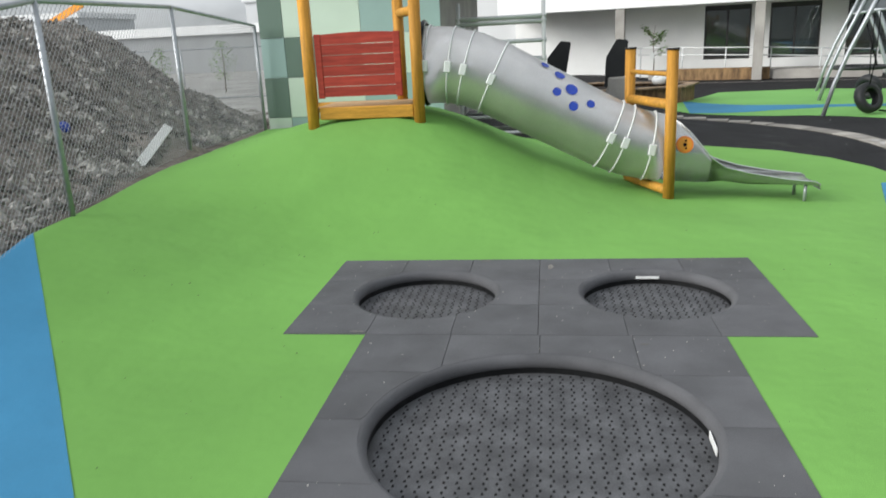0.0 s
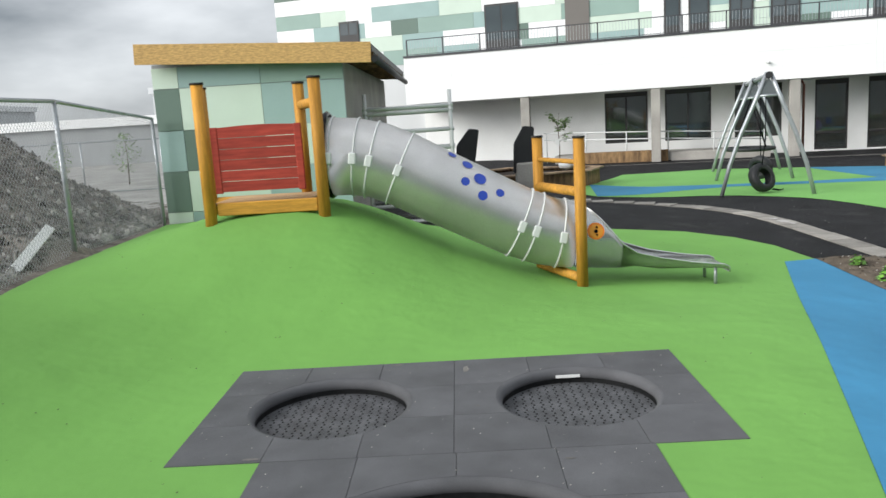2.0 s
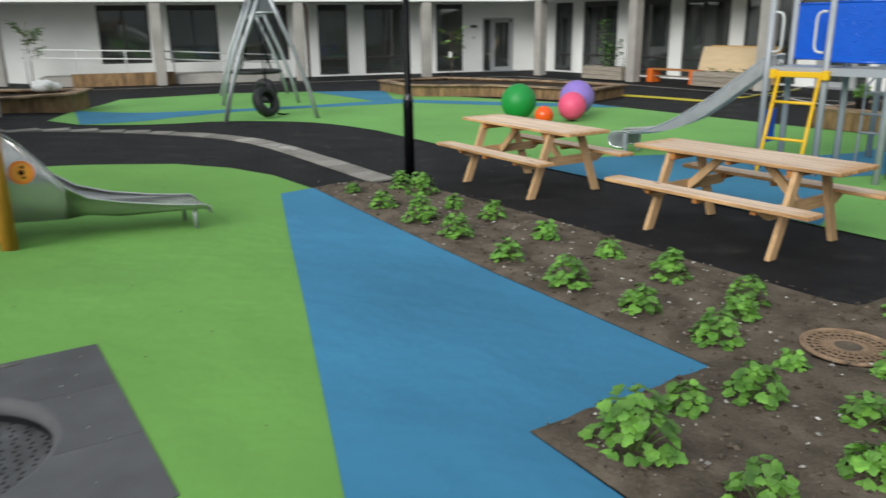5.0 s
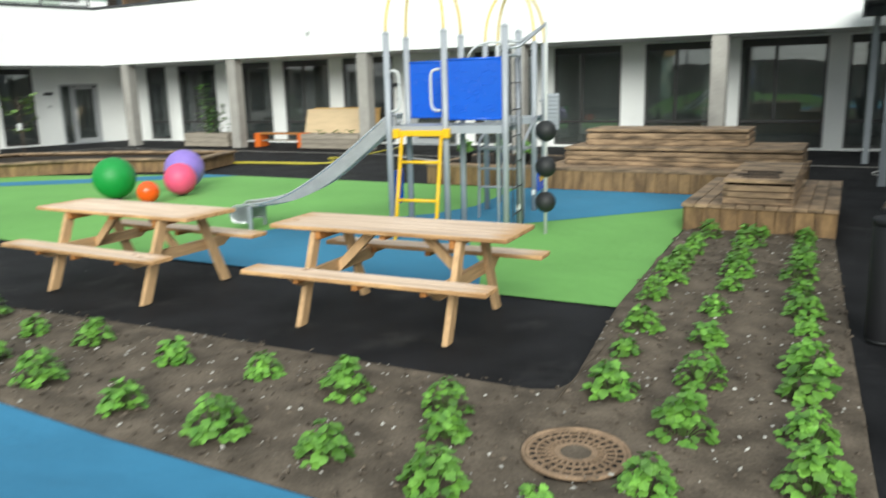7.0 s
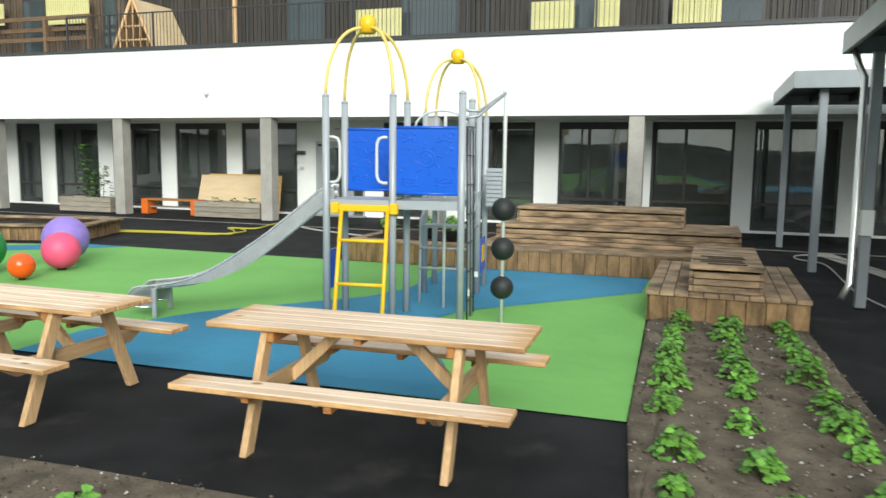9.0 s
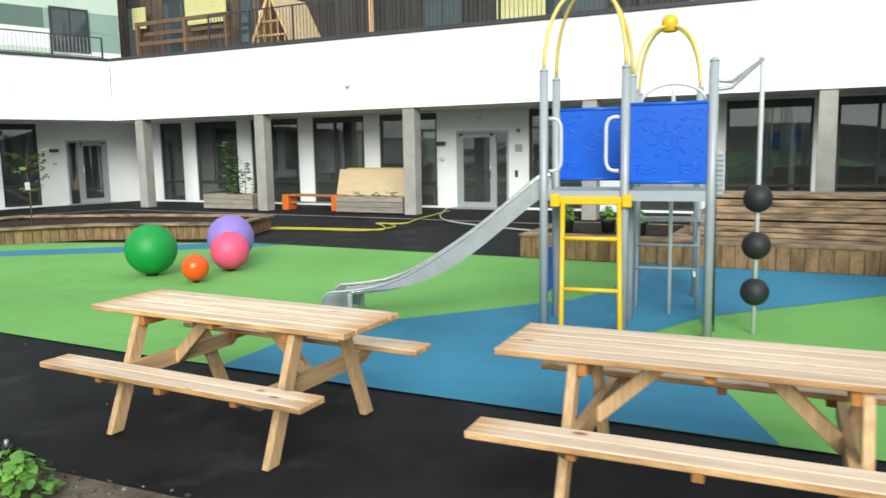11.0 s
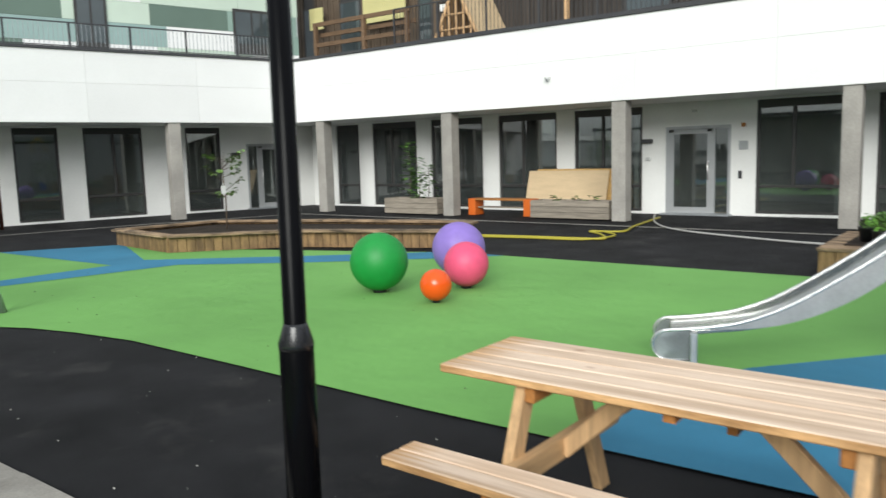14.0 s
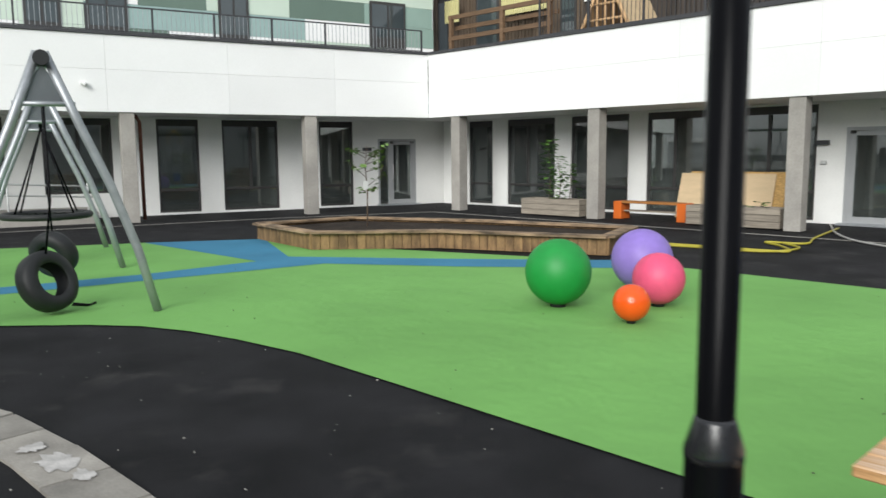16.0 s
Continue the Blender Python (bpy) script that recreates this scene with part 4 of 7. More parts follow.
def trampoline_field():
    t = thing("trampoline_tiles", Matrix(), "grey rubber safety tiles round three sunken trampolines", "rubber tiles", kind="structure")
    s = 0.5
    cells = [(-1.62 + s * i, 3.425 + s * j) for i in range(6) for j in range(3)] + [(-1.12 + 0.506 * i, 1.4 + 0.506 * j) for i in range(4) for j in range(4)]
    for x, y in cells:
        r = tile_piece(x, y, s if y > 3.4 else 0.506)
        if r:
            part("tile", r[0], M_TILE, t, m=r[1])
    for hx, hy, r in HOLES:
        tr = thing("trampoline", Matrix.Translation((hx, hy, MAT_Z - 0.092)), "sunken round trampoline with a black woven jump bed", "trampoline", "trampolines")
        bm = B()
        tube(bm, [((r + 0.004) * math.cos(a * math.pi / 36), (r + 0.004) * math.sin(a * math.pi / 36), 0.0562) for a in range(72)], 0.043, 14, True)
        part("rim", bm, M_TILE, tr, "rounded rubber rim")
        bm = B()
        v = [bm.verts.new((r * math.cos(a * math.pi / 24), r * math.sin(a * math.pi / 24), 0)) for a in range(48)]
        bm.faces.new(v)
        part("jump_bed", bm, M_BED, tr, "dusty grey woven jump bed")
        # inner wall of the recess; the shade below the rim is its black colour
        bm = B()
        ri = [[bm.verts.new(((r - 0.03) * math.cos(a * math.pi / 24), (r - 0.03) * math.sin(a * math.pi / 24), z)) for a in range(48)] for z in (-0.02, 0.065)]
        for a in range(48):
            bm.faces.new((ri[0][a], ri[0][(a + 1) % 48], ri[1][(a + 1) % 48], ri[1][a]))
        bmesh.ops.solidify(bm, geom=bm.faces[:], thickness=0.004)
        part("inner_band", bm, M_RUBBERBLACK, tr, "inner wall round the jump bed, shade under the rim painted black")
        bm = B()
        p, row = 0.054, 0
        yy = -r + 0.05
        while yy < r:
            w = math.sqrt(max(0, (r - 0.04) ** 2 - yy * yy))
            xx = math.ceil(-w / p) * p + (row % 2) * 0.012
            while xx < w:
                box(bm, (xx, yy, 0.0005), (0.010, 0.014, 0.004))
                xx += p
            yy += 0.036
            row += 1
        tagged(part("weave", bm, M_HOLE, tr, "rows of small dark slots in the weave"), kind="stuff")
        if r < 0.6:
            if hx > 0.5:
                boxpart("tag", (0.0, r - 0.05, 0.05), (0.16, 0.004, 0.02), M_TAG, tr, "small white label")
        else:
            boxpart("tag", (r - 0.05, -0.02, 0.05), (0.004, 0.15, 0.035), M_TAG, tr, "small white label", m=Matrix())


    rng = random.Random(2)
    for x, y, w, d in ((-0.04, 4.72, 0.05, 0.14), (-0.52, 4.88, 0.10, 0.03), (0.98, 4.88, 0.16, 0.04), (-1.18, 3.46, 0.10, 0.03), (0.02, 4.05, 0.03, 0.02), (0.45, 3.3, 0.06, 0.02)):
        bm = B()
        k = 11
        bm.faces.new([bm.verts.new((x + w / 2 * math.cos(a * 2 * math.pi / k) * rng.uniform(0.6, 1.1), y + d / 2 * math.sin(a * 2 * math.pi / k) * rng.uniform(0.6, 1.1), MAT_Z + 0.0105)) for a in range(k)])
        part("scuff_mark", bm, M_GRAVEL, t, "pale scuff mark")


trampoline_field()


# ---------------------------------------------------------------- the hill slide
def log_post(parent, x, y, z0, z1, r=0.062, inv=None):
    bm = B()
    tube(bm, [(x, y, z0), (x, y, z1)], r, 12)
    p = part("post", bm, M_LOG, parent, m=inv)
    bm = B()
    tube(bm, [(x, y, z1), (x, y, z1 + 0.02)], r + 0.008, 12)
    part("cap", bm, M_BARK, p, "dark rubber post cap")
    return p


def slide_platform():
    m = Matrix.Translation((-1.95, 7.8, 1.15))
    inv = m.inverted()
    s = thing("slide_platform", m, "amber glazed log platform with red plank balustrade on the hill", "play platform")
    for x, y in ((-2.55, 7.4), (-1.39, 7.4), (-1.72, 8.25), (-2.80, 8.25)):
        log_post(s, x, y, land(x, y) - 0.15, 2.5, inv=inv)
    def log(name, a, b, r, mt=M_LOG_X):
        bm = B()
        tube(bm, [a, b], r, 10)
        part(name, bm, mt, s, m=inv)
    bm = B()
    box(bm, (-1.96, 7.42, 1.255), (1.02, 0.075, 0.13), 0.008)
    part("sill_beam", bm, M_LOG_X, s, m=inv)
    log("side_rail", (-1.39, 7.42, 2.27), (-1.71, 8.25, 2.27), 0.05)
    log("back_rail", (-2.80, 8.27, 1.25), (-1.72, 8.27, 1.25), 0.06)
    for i in range(7):
        bm = B()
        box(bm, (-2.02, 7.5 + i * 0.115, 1.30), (1.0, 0.1, 0.03), 0.004)
        part("deck_plank", bm, M_PINE_X, s, m=inv)
    n = 6
    for i in range(n):
        z0 = 1.43 + i * 0.1075
        bm = B()
        x0, x1, h = -2.40, -1.62, 0.102
        top = lambda x: z0 + h + (0.014 * math.sin((x - x0) / (x1 - x0) * math.pi) if i == n - 1 else 0)
        k = 12
        vs = []
        for j in range(k + 1):
            x = x0 + (x1 - x0) * j / k
            vs.append([bm.verts.new((x, 7.40 + dy, z)) for dy, z in ((-0.014, z0), (0.014, z0), (0.014, top(x)), (-0.014, top(x)))])
        for a, b in zip(vs, vs[1:]):
            for q in range(4):
                bm.faces.new((a[q], a[(q + 1) % 4], b[(q + 1) % 4], b[q]))
        bm.faces.new(list(reversed(vs[0]))), bm.faces.new(vs[-1])
        part("balustrade_board", bm, M_RED, s, "red glazed board" if i == 0 else "", m=inv)
    for x in (-2.43, -1.59):
        bm = B()
        box(bm, (x, 7.40, 1.745), (0.07, 0.04, 0.66), 0.006)
        part("balustrade_stile", bm, M_RED, s, m=inv)
    bm = B()
    tube(bm, [(-1.36, 7.84 + 0.43 * math.cos(a * math.pi / 16), 1.72 + 0.43 * math.sin(a * math.pi / 16)) for a in range(32)], 0.03, 6, True)
    part("mouth_ring", bm, M_BLACK, s, m=inv)


slide_platform()


def tube_slide():
    m = Matrix.Translation((1.2, 7.85, 0.25))
    inv = m.inverted()
    s = thing("tube_slide", m, "brushed steel tube slide with blue dots running down the hill", "slide")
    line = [(-1.42, 1.705), (-1.1, 1.688), (-0.85, 1.632), (-0.6, 1.524), (-0.2, 1.305), (0.25, 1.07), (0.6, 0.89), (0.85, 0.79), (1.05, 0.745), (1.17, 0.73)]
    def ring(i):
        a, b = line[max(0, i - 1)], line[min(len(line) - 1, i + 1)]
        d = Vector((b[0] - a[0], 0, b[1] - a[1])).normalized()
        return Vector((line[i][0], 7.84, line[i][1])), d, Vector((0, 1, 0)), Vector((-d.z, 0, d.x))
    rad = lambda i: 0.412 - 0.055 * i / (len(line) - 1)
    bm = B()
    n, rows = 32, []
    for i in range(len(line)):
        c, d, s1, s2 = ring(i)
        rows.append([bm.verts.new(c + (s1 * math.cos(2 * math.pi * k / n) + s2 * math.sin(2 * math.pi * k / n)) * rad(i)) for k in range(n)])
    for a, b in zip(rows, rows[1:]):
        for k in range(n):
            bm.faces.new((a[k], a[(k + 1) % n], b[(k + 1) % n], b[k])).smooth = True
    bmesh.ops.solidify(bm, geom=bm.faces[:], thickness=0.004)
    body = part("tube", bm, M_STEEL, s, m=inv)
    # open chute at the foot: the tube is cut away on a slant and runs out as a flat-bottomed trough
    bm = B()
    rows = []
    for x, cz, th in ((1.17, 0.73, math.pi), (1.23, 0.726, 2.80), (1.31, 0.72, 2.55), (1.41, 0.712, 2.20), (1.51, 0.705, 1.84), (1.62, 0.70, 1.45)):
        rows.append([(x, 7.84 + 0.357 * math.sin(th * k / 10), cz - 0.357 * math.cos(th * k / 10)) for k in range(-10, 11)])
    runout = ((1.78, 0.372, 0.545, 2.6), (2.03, 0.378, 0.470, 3.4), (2.36, 0.366, 0.405, 4.0), (2.58, 0.354, 0.374, 4.2), (2.69, 0.350, 0.364, 4.2), (2.74, 0.325, 0.335, 4.2), (2.75, 0.272, 0.280, 4.2))
    for x, zb, zr, p in runout:
        row = []
        w = 0.25 + 0.105 * ease((2.03 - x) / 0.42)
        for k in range(-10, 11):
            a = abs(k) / 10 * math.pi / 2
            row.append((x, 7.84 + w * math.copysign(math.sin(a) ** (2 / p), k), zr - (zr - zb) * max(0.0, math.cos(a)) ** (2 / p)))
        rows.append(row)
    grid = [[bm.verts.new(p) for p in row] for row in rows]
    for a, b in zip(grid, grid[1:]):
        for k in range(20):
            bm.faces.new((a[k], a[k + 1], b[k + 1], b[k])).smooth = True
    bmesh.ops.solidify(bm, geom=bm.faces[:], thickness=0.006)
    part("chute", bm, M_SLIDE, s, "open polished steel run-out", m=inv)
    for e in (0, 20):
        bm = B()
        tube(bm, [row[e] for row in rows[1:]], 0.008, 8)
        part("chute_rim", bm, M_SLIDE, s, m=inv)
        # skirt that closes the trough's side below its rim and tapers to the lip
        bm = B()
        side = -1 if e == 0 else 1
        strip = []
        for k in (5, 6):
            strip.append([bm.verts.new((rows[k][e - side * q][0], rows[k][e - side * q][1] + side * 0.004, rows[k][e - side * q][2] - 0.004)) for q in (0, 2, 4, 6, 8)])
        for row, low in zip(rows[7:-1], (0.342, 0.336, 0.328, 0.320, 0.30)):
            x, y, z = row[e]
            strip.append([bm.verts.new((x, y + side * (0.003 - 0.10 * (1 - math.cos(u * 1.5)) * (z - low) / 0.2), z + (low - z) * u)) for u in (0, 0.25, 0.5, 0.75, 1)])
        for a, b in zip(strip, strip[1:]):
            for k in range(4):
                bm.faces.new((a[k], a[k + 1], b[k + 1], b[k])).smooth = True
        bmesh.ops.solidify(bm, geom=bm.faces[:], thickness=0.004)
        part("side_sheet", bm, M_SLIDE, s, m=inv)
    for y in (7.66, 8.02):
        bm = B()
        tube(bm, [(2.62, y, 0.34), (2.62, y, land(2.62, y) - 0.02)], 0.018, 8)
        part("foot", bm, M_GALV, s, m=inv)
    # clamp bands round the joints
    def at(x):
        for i in range(len(line) - 1):
            if line[i][0] <= x <= line[i + 1][0]:
                u = (x - line[i][0]) / (line[i + 1][0] - line[i][0])
                c0, d0, p0, q0 = ring(i)
                c1, d1, p1, q1 = ring(i + 1)
                return c0.lerp(c1, u), d0.lerp(d1, u).normalized(), p0, q0.lerp(q1, u).normalized(), rad(i) * (1 - u) + rad(i + 1) * u
    for x in (-1.32, -1.075, -0.915, -0.63, 0.60, 0.745, 1.02):
        c, d, p, q, r = at(x)
        bm = B()
        tube(bm, [c + (p * math.cos(a * math.pi / 20) + q * math.sin(a * math.pi / 20)) * (r + 0.008) for a in range(40)], 0.011, 6, True)
        band = part("clamp_band", bm, M_CLAMP, s, "pale clamp band", m=inv)
        bm = B()
        ang = math.pi - 0.02
        o = c + (p * math.cos(ang) + q * math.sin(ang)) * (r + 0.02)
        mm = Matrix.Translation(o) @ Matrix((d, p, q)).transposed().to_4x4()
        box(bm, (0, 0, 0), (0.075, 0.045, 0.12), 0.012, mm)
        part("clamp_box", bm, M_CLAMP, band)
    # dot decals and the warning disc lie on the tube's skin
    def disc(x, h, r, mt, name, label, lift=0.006):
        c, d, p, q, rr = at(min(x, 1.165))
        if x > 1.165:
            c = c + d * (x - 1.165)
        ang = math.asin(max(-0.98, min(0.98, h / rr)))
        bm = B()
        n = 20
        vs = [bm.verts.new(c + d * (r * math.cos(2 * math.pi * k / n)) + (p * -math.cos(ang + r * math.sin(2 * math.pi * k / n) / rr) + q * math.sin(ang + r * math.sin(2 * math.pi * k / n) / rr)) * (rr + lift)) for k in range(n)]
        bm.faces.new(vs)
        return part(name, bm, mt, body, label, m=Matrix())
    for x, h, r in ((-0.08, 0.340, 0.058), (0.075, 0.268, 0.066), (-0.04, 0.187, 0.046), (0.155, 0.13, 0.05), (0.293, 0.222, 0.044), (-0.245, 0.365, 0.045)):
        disc(x, h, r, M_DOT, "dot", "royal blue dot")
    disc(1.34, 0.095, 0.088, M_ORANGE, "warning_disc", "orange warning disc with a dark pictogram")
    disc(1.34, 0.095, 0.068, M_AMBER, "warning_field", "", 0.008)
    disc(1.345, 0.130, 0.012, M_BLACK, "pictogram_mark", "", 0.011)
    disc(1.34, 0.092, 0.019, M_BLACK, "pictogram_mark", "", 0.011)
    disc(1.355, 0.058, 0.011, M_BLACK, "pictogram_mark", "", 0.011)


tube_slide()


def slide_gantry():
    m = Matrix.Translation((1.03, 7.9, 0.2))
    inv = m.inverted()
    s = thing("slide_support", m, "amber glazed log frame that carries the tube slide", "slide support")
    for x, y in ((1.19, 7.42), (0.87, 8.3)):
        log_post(s, x, y, land(x, y) - 0.1, 1.76, 0.058, inv)
    for z, r in ((1.22, 0.05), (0.33, 0.05), (1.52, 0.025)):
        bm = B()
        tube(bm, [(1.19, 7.44, z), (0.87, 8.28, z)], r, 10)
        part("cross_log", bm, M_LOG_X, s, m=inv)


slide_gantry()


# ---------------------------------------------------------------- picnic tables
def picnic_table():
    t = thing("picnic_table", pose(6.57, 7.945, 0, 0, 0, -0.6), "pale new pine picnic table with fixed benches", "picnic table", "picnic tables in a row")
    L = 1.965
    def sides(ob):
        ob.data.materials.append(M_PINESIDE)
        # upward faces keep the pale plank colour, all others take the darker orange
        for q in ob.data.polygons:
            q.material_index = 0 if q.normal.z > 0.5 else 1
    for i in range(5):
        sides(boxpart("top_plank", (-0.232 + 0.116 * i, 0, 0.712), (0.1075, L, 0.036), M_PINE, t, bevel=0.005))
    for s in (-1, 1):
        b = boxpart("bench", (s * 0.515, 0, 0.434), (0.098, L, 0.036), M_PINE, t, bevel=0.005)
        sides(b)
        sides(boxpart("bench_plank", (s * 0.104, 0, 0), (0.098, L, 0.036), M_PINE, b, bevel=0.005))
    for e in (-1, 1):
        y = e * 0.56
        bm = B()
        front = bm.faces.new([bm.verts.new((px, y - 0.0225, pz)) for px, pz in ((-0.50, 0.322), (0.50, 0.322), (0.625, 0.40), (0.625, 0.416), (-0.625, 0.416), (-0.625, 0.40))])
        ext = bmesh.ops.extrude_face_region(bm, geom=[front])["geom"]
        bmesh.ops.translate(bm, verts=[v for v in ext if isinstance(v, bmesh.types.BMVert)], vec=(0, 0.045, 0))
        part("bench_beam", bm, M_PINE_X, t)
        boxpart("top_cleat", (0, y, 0.66), (0.52, 0.045, 0.07), M_CLEAT, t, bevel=0.005)
        for s in (-1, 1):
            bm = B()
            a, b = Vector((s * 0.47, y + e * 0.046, 0.0)), Vector((s * 0.20, y + e * 0.046, 0.69))
            d = (b - a).normalized()
            q = [(-0.048, -0.0225), (0.048, -0.0225), (0.048, 0.0225), (-0.048, 0.0225)]
            lo = [bm.verts.new((a.x + u, a.y + v, 0)) for u, v in q]
            hi = [bm.verts.new((b.x + u, b.y + v, b.z)) for u, v in q]
            bm.faces.new(list(reversed(lo))), bm.faces.new(hi)
            for k in range(4):
                bm.faces.new((lo[k], lo[(k + 1) % 4], hi[(k + 1) % 4], hi[k]))
            bmesh.ops.bevel(bm, geom=bm.edges[:], offset=0.004, segments=1, affect='EDGES')
            part("leg", bm, M_PINE_Z, t)
        bm = B()
        a, b = Vector((0, y - e * 0.03, 0.37)), Vector((0, y - e * 0.36, 0.685))
        d = b - a
        box(bm, (0, 0, 0), (0.07, 0.045, d.length + 0.06), 0.004, Matrix.Translation((a + b) / 2) @ d.to_track_quat('Z', 'X').to_matrix().to_4x4())
        part("brace", bm, M_PINE_Z, t)
        for s in (-1, 1):
            boxpart("bench_cleat", (s * 0.56, y - e * 0.046, 0.394), (0.15, 0.045, 0.042), M_CLEAT, t, bevel=0.004)
    boxpart("middle_cleat", (0, 0, 0.675), (0.50, 0.045, 0.04), M_CLEAT, t)
    for s in (-1, 1):
        boxpart("middle_cleat", (s * 0.567, 0, 0.397), (0.19, 0.045, 0.035), M_CLEAT, t)
    return t


copy_thing(picnic_table(), pose(6.665, 5.172, 0, 0, 0, 2.6))


# ---------------------------------------------------------------- street lamp
def lamp():
    m = Matrix.Translation((5.556, 8.98, land(5.556, 8.98)))
    l = thing("street_lamp", m, "black powder-coated lamp post on a bolted base plate", "lamp post")
    bm = B()
    tube(bm, [(0, 0, 0.02), (0, 0, 0.965), (0, 0, 1.02), (0, 0, 4.2)], [0.062, 0.060, 0.040, 0.038], 24)
    part("pole", bm, M_BLACK, l)
    bm = B()
    tube(bm, [(0, 0, 0.955), (0, 0, 0.975), (0, 0, 1.035), (0, 0, 1.045)], [0.0612, 0.062, 0.044, 0.040], 24)
    part("collar", bm, M_COLLAR, l, "glossy dark conical collar")
    boxpart("base_plate", (0, 0, 0.012), (0.24, 0.24, 0.024), M_BLACK, l, bevel=0.004)
    for sx in (-1, 1):
        for sy in (-1, 1):
            barpart("bolt", [(sx * 0.085, sy * 0.085, 0.02), (sx * 0.085, sy * 0.085, 0.065)], 0.013, M_GALV, l, n=6)
            boxpart("gusset", (sx * 0.075, 0, 0.06) if sy > 0 else (0, sx * 0.075, 0.06), (0.05, 0.012, 0.08) if sy > 0 else (0.012, 0.05, 0.08), M_BLACK, l)
    bm = B()
    tube(bm, [(0, 0, 4.15), (0, 0, 4.25), (0, 0, 4.45), (0, 0, 4.5)], [0.06, 0.14, 0.16, 0.05], 16)
    part("lamp_head", bm, M_BLACK, l)


lamp()


# ---------------------------------------------------------------- play balls
def play_ball(x, y, r, mt, label):
    b = thing("play_ball", Matrix.Translation((x, y, 0)), label, "play ball", "rubber play balls")
    bm = B()
    ball(bm, (0, 0, r + 0.02), r, 40)
    part("sphere", bm, mt, b)
    bm = B()
    tube(bm, [(0, 0, 0.0), (0, 0, 0.06)], [r * 0.24, r * 0.22], 20)
    part("foot", bm, M_RUBBERBLACK, b, "black mounting foot")


play_ball(10.46, 13.02, 0.345, M_BALLG, "large dark green rubber play ball fixed on the court")
play_ball(11.85, 12.86, 0.35, M_BALLP, "large violet rubber play ball fixed on the court")
play_ball(11.17, 12.26, 0.27, M_BALLR, "pinkish red rubber play ball fixed on the court")
play_ball(10.27, 12.03, 0.175, M_BALLO, "small glossy orange play ball fixed on the court")


# ---------------------------------------------------------------- tyre swing
def swing():
    """Two bays on three A-frames: tyres in the first bay, a round nest seat in the second."""
    tops = [Vector((6.57, 16.17, 2.52)), Vector((7.60, 19.60, 2.50)), Vector((8.42, 22.35, 2.48))]
    m = Matrix.Translation((7.5, 19.3, 0))
    inv = m.inverted()
    s = thing("tyre_swing", m, "galvanised steel A-frame swing with hanging black tyres and a nest seat", "swing")
    side, along = Vector((0.962, -0.273, 0)), (tops[2] - tops[0]).normalized()
    def bar(name, pts, r, mt=M_GALV, n=12, label=""):
        bm = B()
        tube(bm, pts, r, n)
        return part(name, bm, mt, s, label, inv)
    for a, b in zip(tops, tops[1:]):
        bar("cross_beam", [a, b], 0.055)
    for top in tops:
        for k in (-1, 1):
            foot = Vector((top.x, top.y, 0)) + side * (0.92 * k)
            mid = top.lerp(foot, 0.5) + side * (0.08 * k) + Vector((0, 0, 0.05))
            leg = bar("leg", [top + side * (0.03 * k) + Vector((0, 0, 0.06)), top.lerp(mid, 0.5) + side * 0.02 * k, mid, mid.lerp(foot, 0.5) + side * 0.03 * k, foot], 0.044)
        bm = B()
        a, b, c = top + Vector((0, 0, -0.05)), top + side * 0.24 + Vector((0, 0, -0.40)), top - side * 0.24 + Vector((0, 0, -0.40))
        f = bm.faces.new([bm.verts.new(v) for v in (a, b, c)])
        bmesh.ops.solidify(bm, geom=[f], thickness=0.02)
        part("gusset_plate", bm, M_GREYPAINT, s, m=inv)
        bar("brace", [top + side * 0.27 + Vector((0, 0, -0.42)), top - side * 0.27 + Vector((0, 0, -0.42))], 0.025)
        bar("cap", [top - along * 0.11, top + along * 0.11], 0.072, M_RUBBERBLACK)
    def tyre(name, c, R, r, axis, label):
        q = axis.to_track_quat('Z', 'X').to_matrix().to_4x4()
        bm = B()
        prof = [(-0.95, 0.42), (-1.0, 0.7), (-0.8, 1.0), (-0.3, 1.04), (0.3, 1.04), (0.8, 1.0), (1.0, 0.7), (0.95, 0.42), (0.8, 0.40), (0.75, 0.8), (-0.75, 0.8), (-0.8, 0.40)]
        rows = []
        for i in range(40):
            a = 2 * math.pi * i / 40
            rows.append([bm.verts.new(Matrix.Translation(c) @ q @ Vector((math.cos(a) * (R - r * 2 * (1 - v)), math.sin(a) * (R - r * 2 * (1 - v)), u * r * 0.9))) for u, v in prof])
        for i in range(40):
            a, b = rows[i], rows[(i + 1) % 40]
            for k in range(len(prof)):
                bm.faces.new((a[k], a[(k + 1) % len(prof)], b[(k + 1) % len(prof)], b[k])).smooth = True
        part(name, bm, M_RUBBERBLACK, s, label, inv)
    # nest seat on chains from a swivel
    mid = tops[1].lerp(tops[2], 0.45)
    hub, seat_c = mid + Vector((0, 0, -0.45)), Vector((mid.x, mid.y, 0.72))
    bar("swivel", [mid, hub], 0.03, M_BLACK)
    for k in range(4):
        a = math.pi * k / 2 + 0.4
        bar("chain", [hub, seat_c + Vector((0.56 * math.cos(a), 0.56 * math.sin(a), 0.03))], 0.014, M_BLACK, 6, "black coated chain")
    bar("nest_rim", [seat_c + Vector((0.6 * math.cos(a * math.pi / 18), 0.6 * math.sin(a * math.pi / 18), 0)) for a in range(37)], 0.05, M_RUBBERBLACK, 10, "padded black rim of a round nest seat")
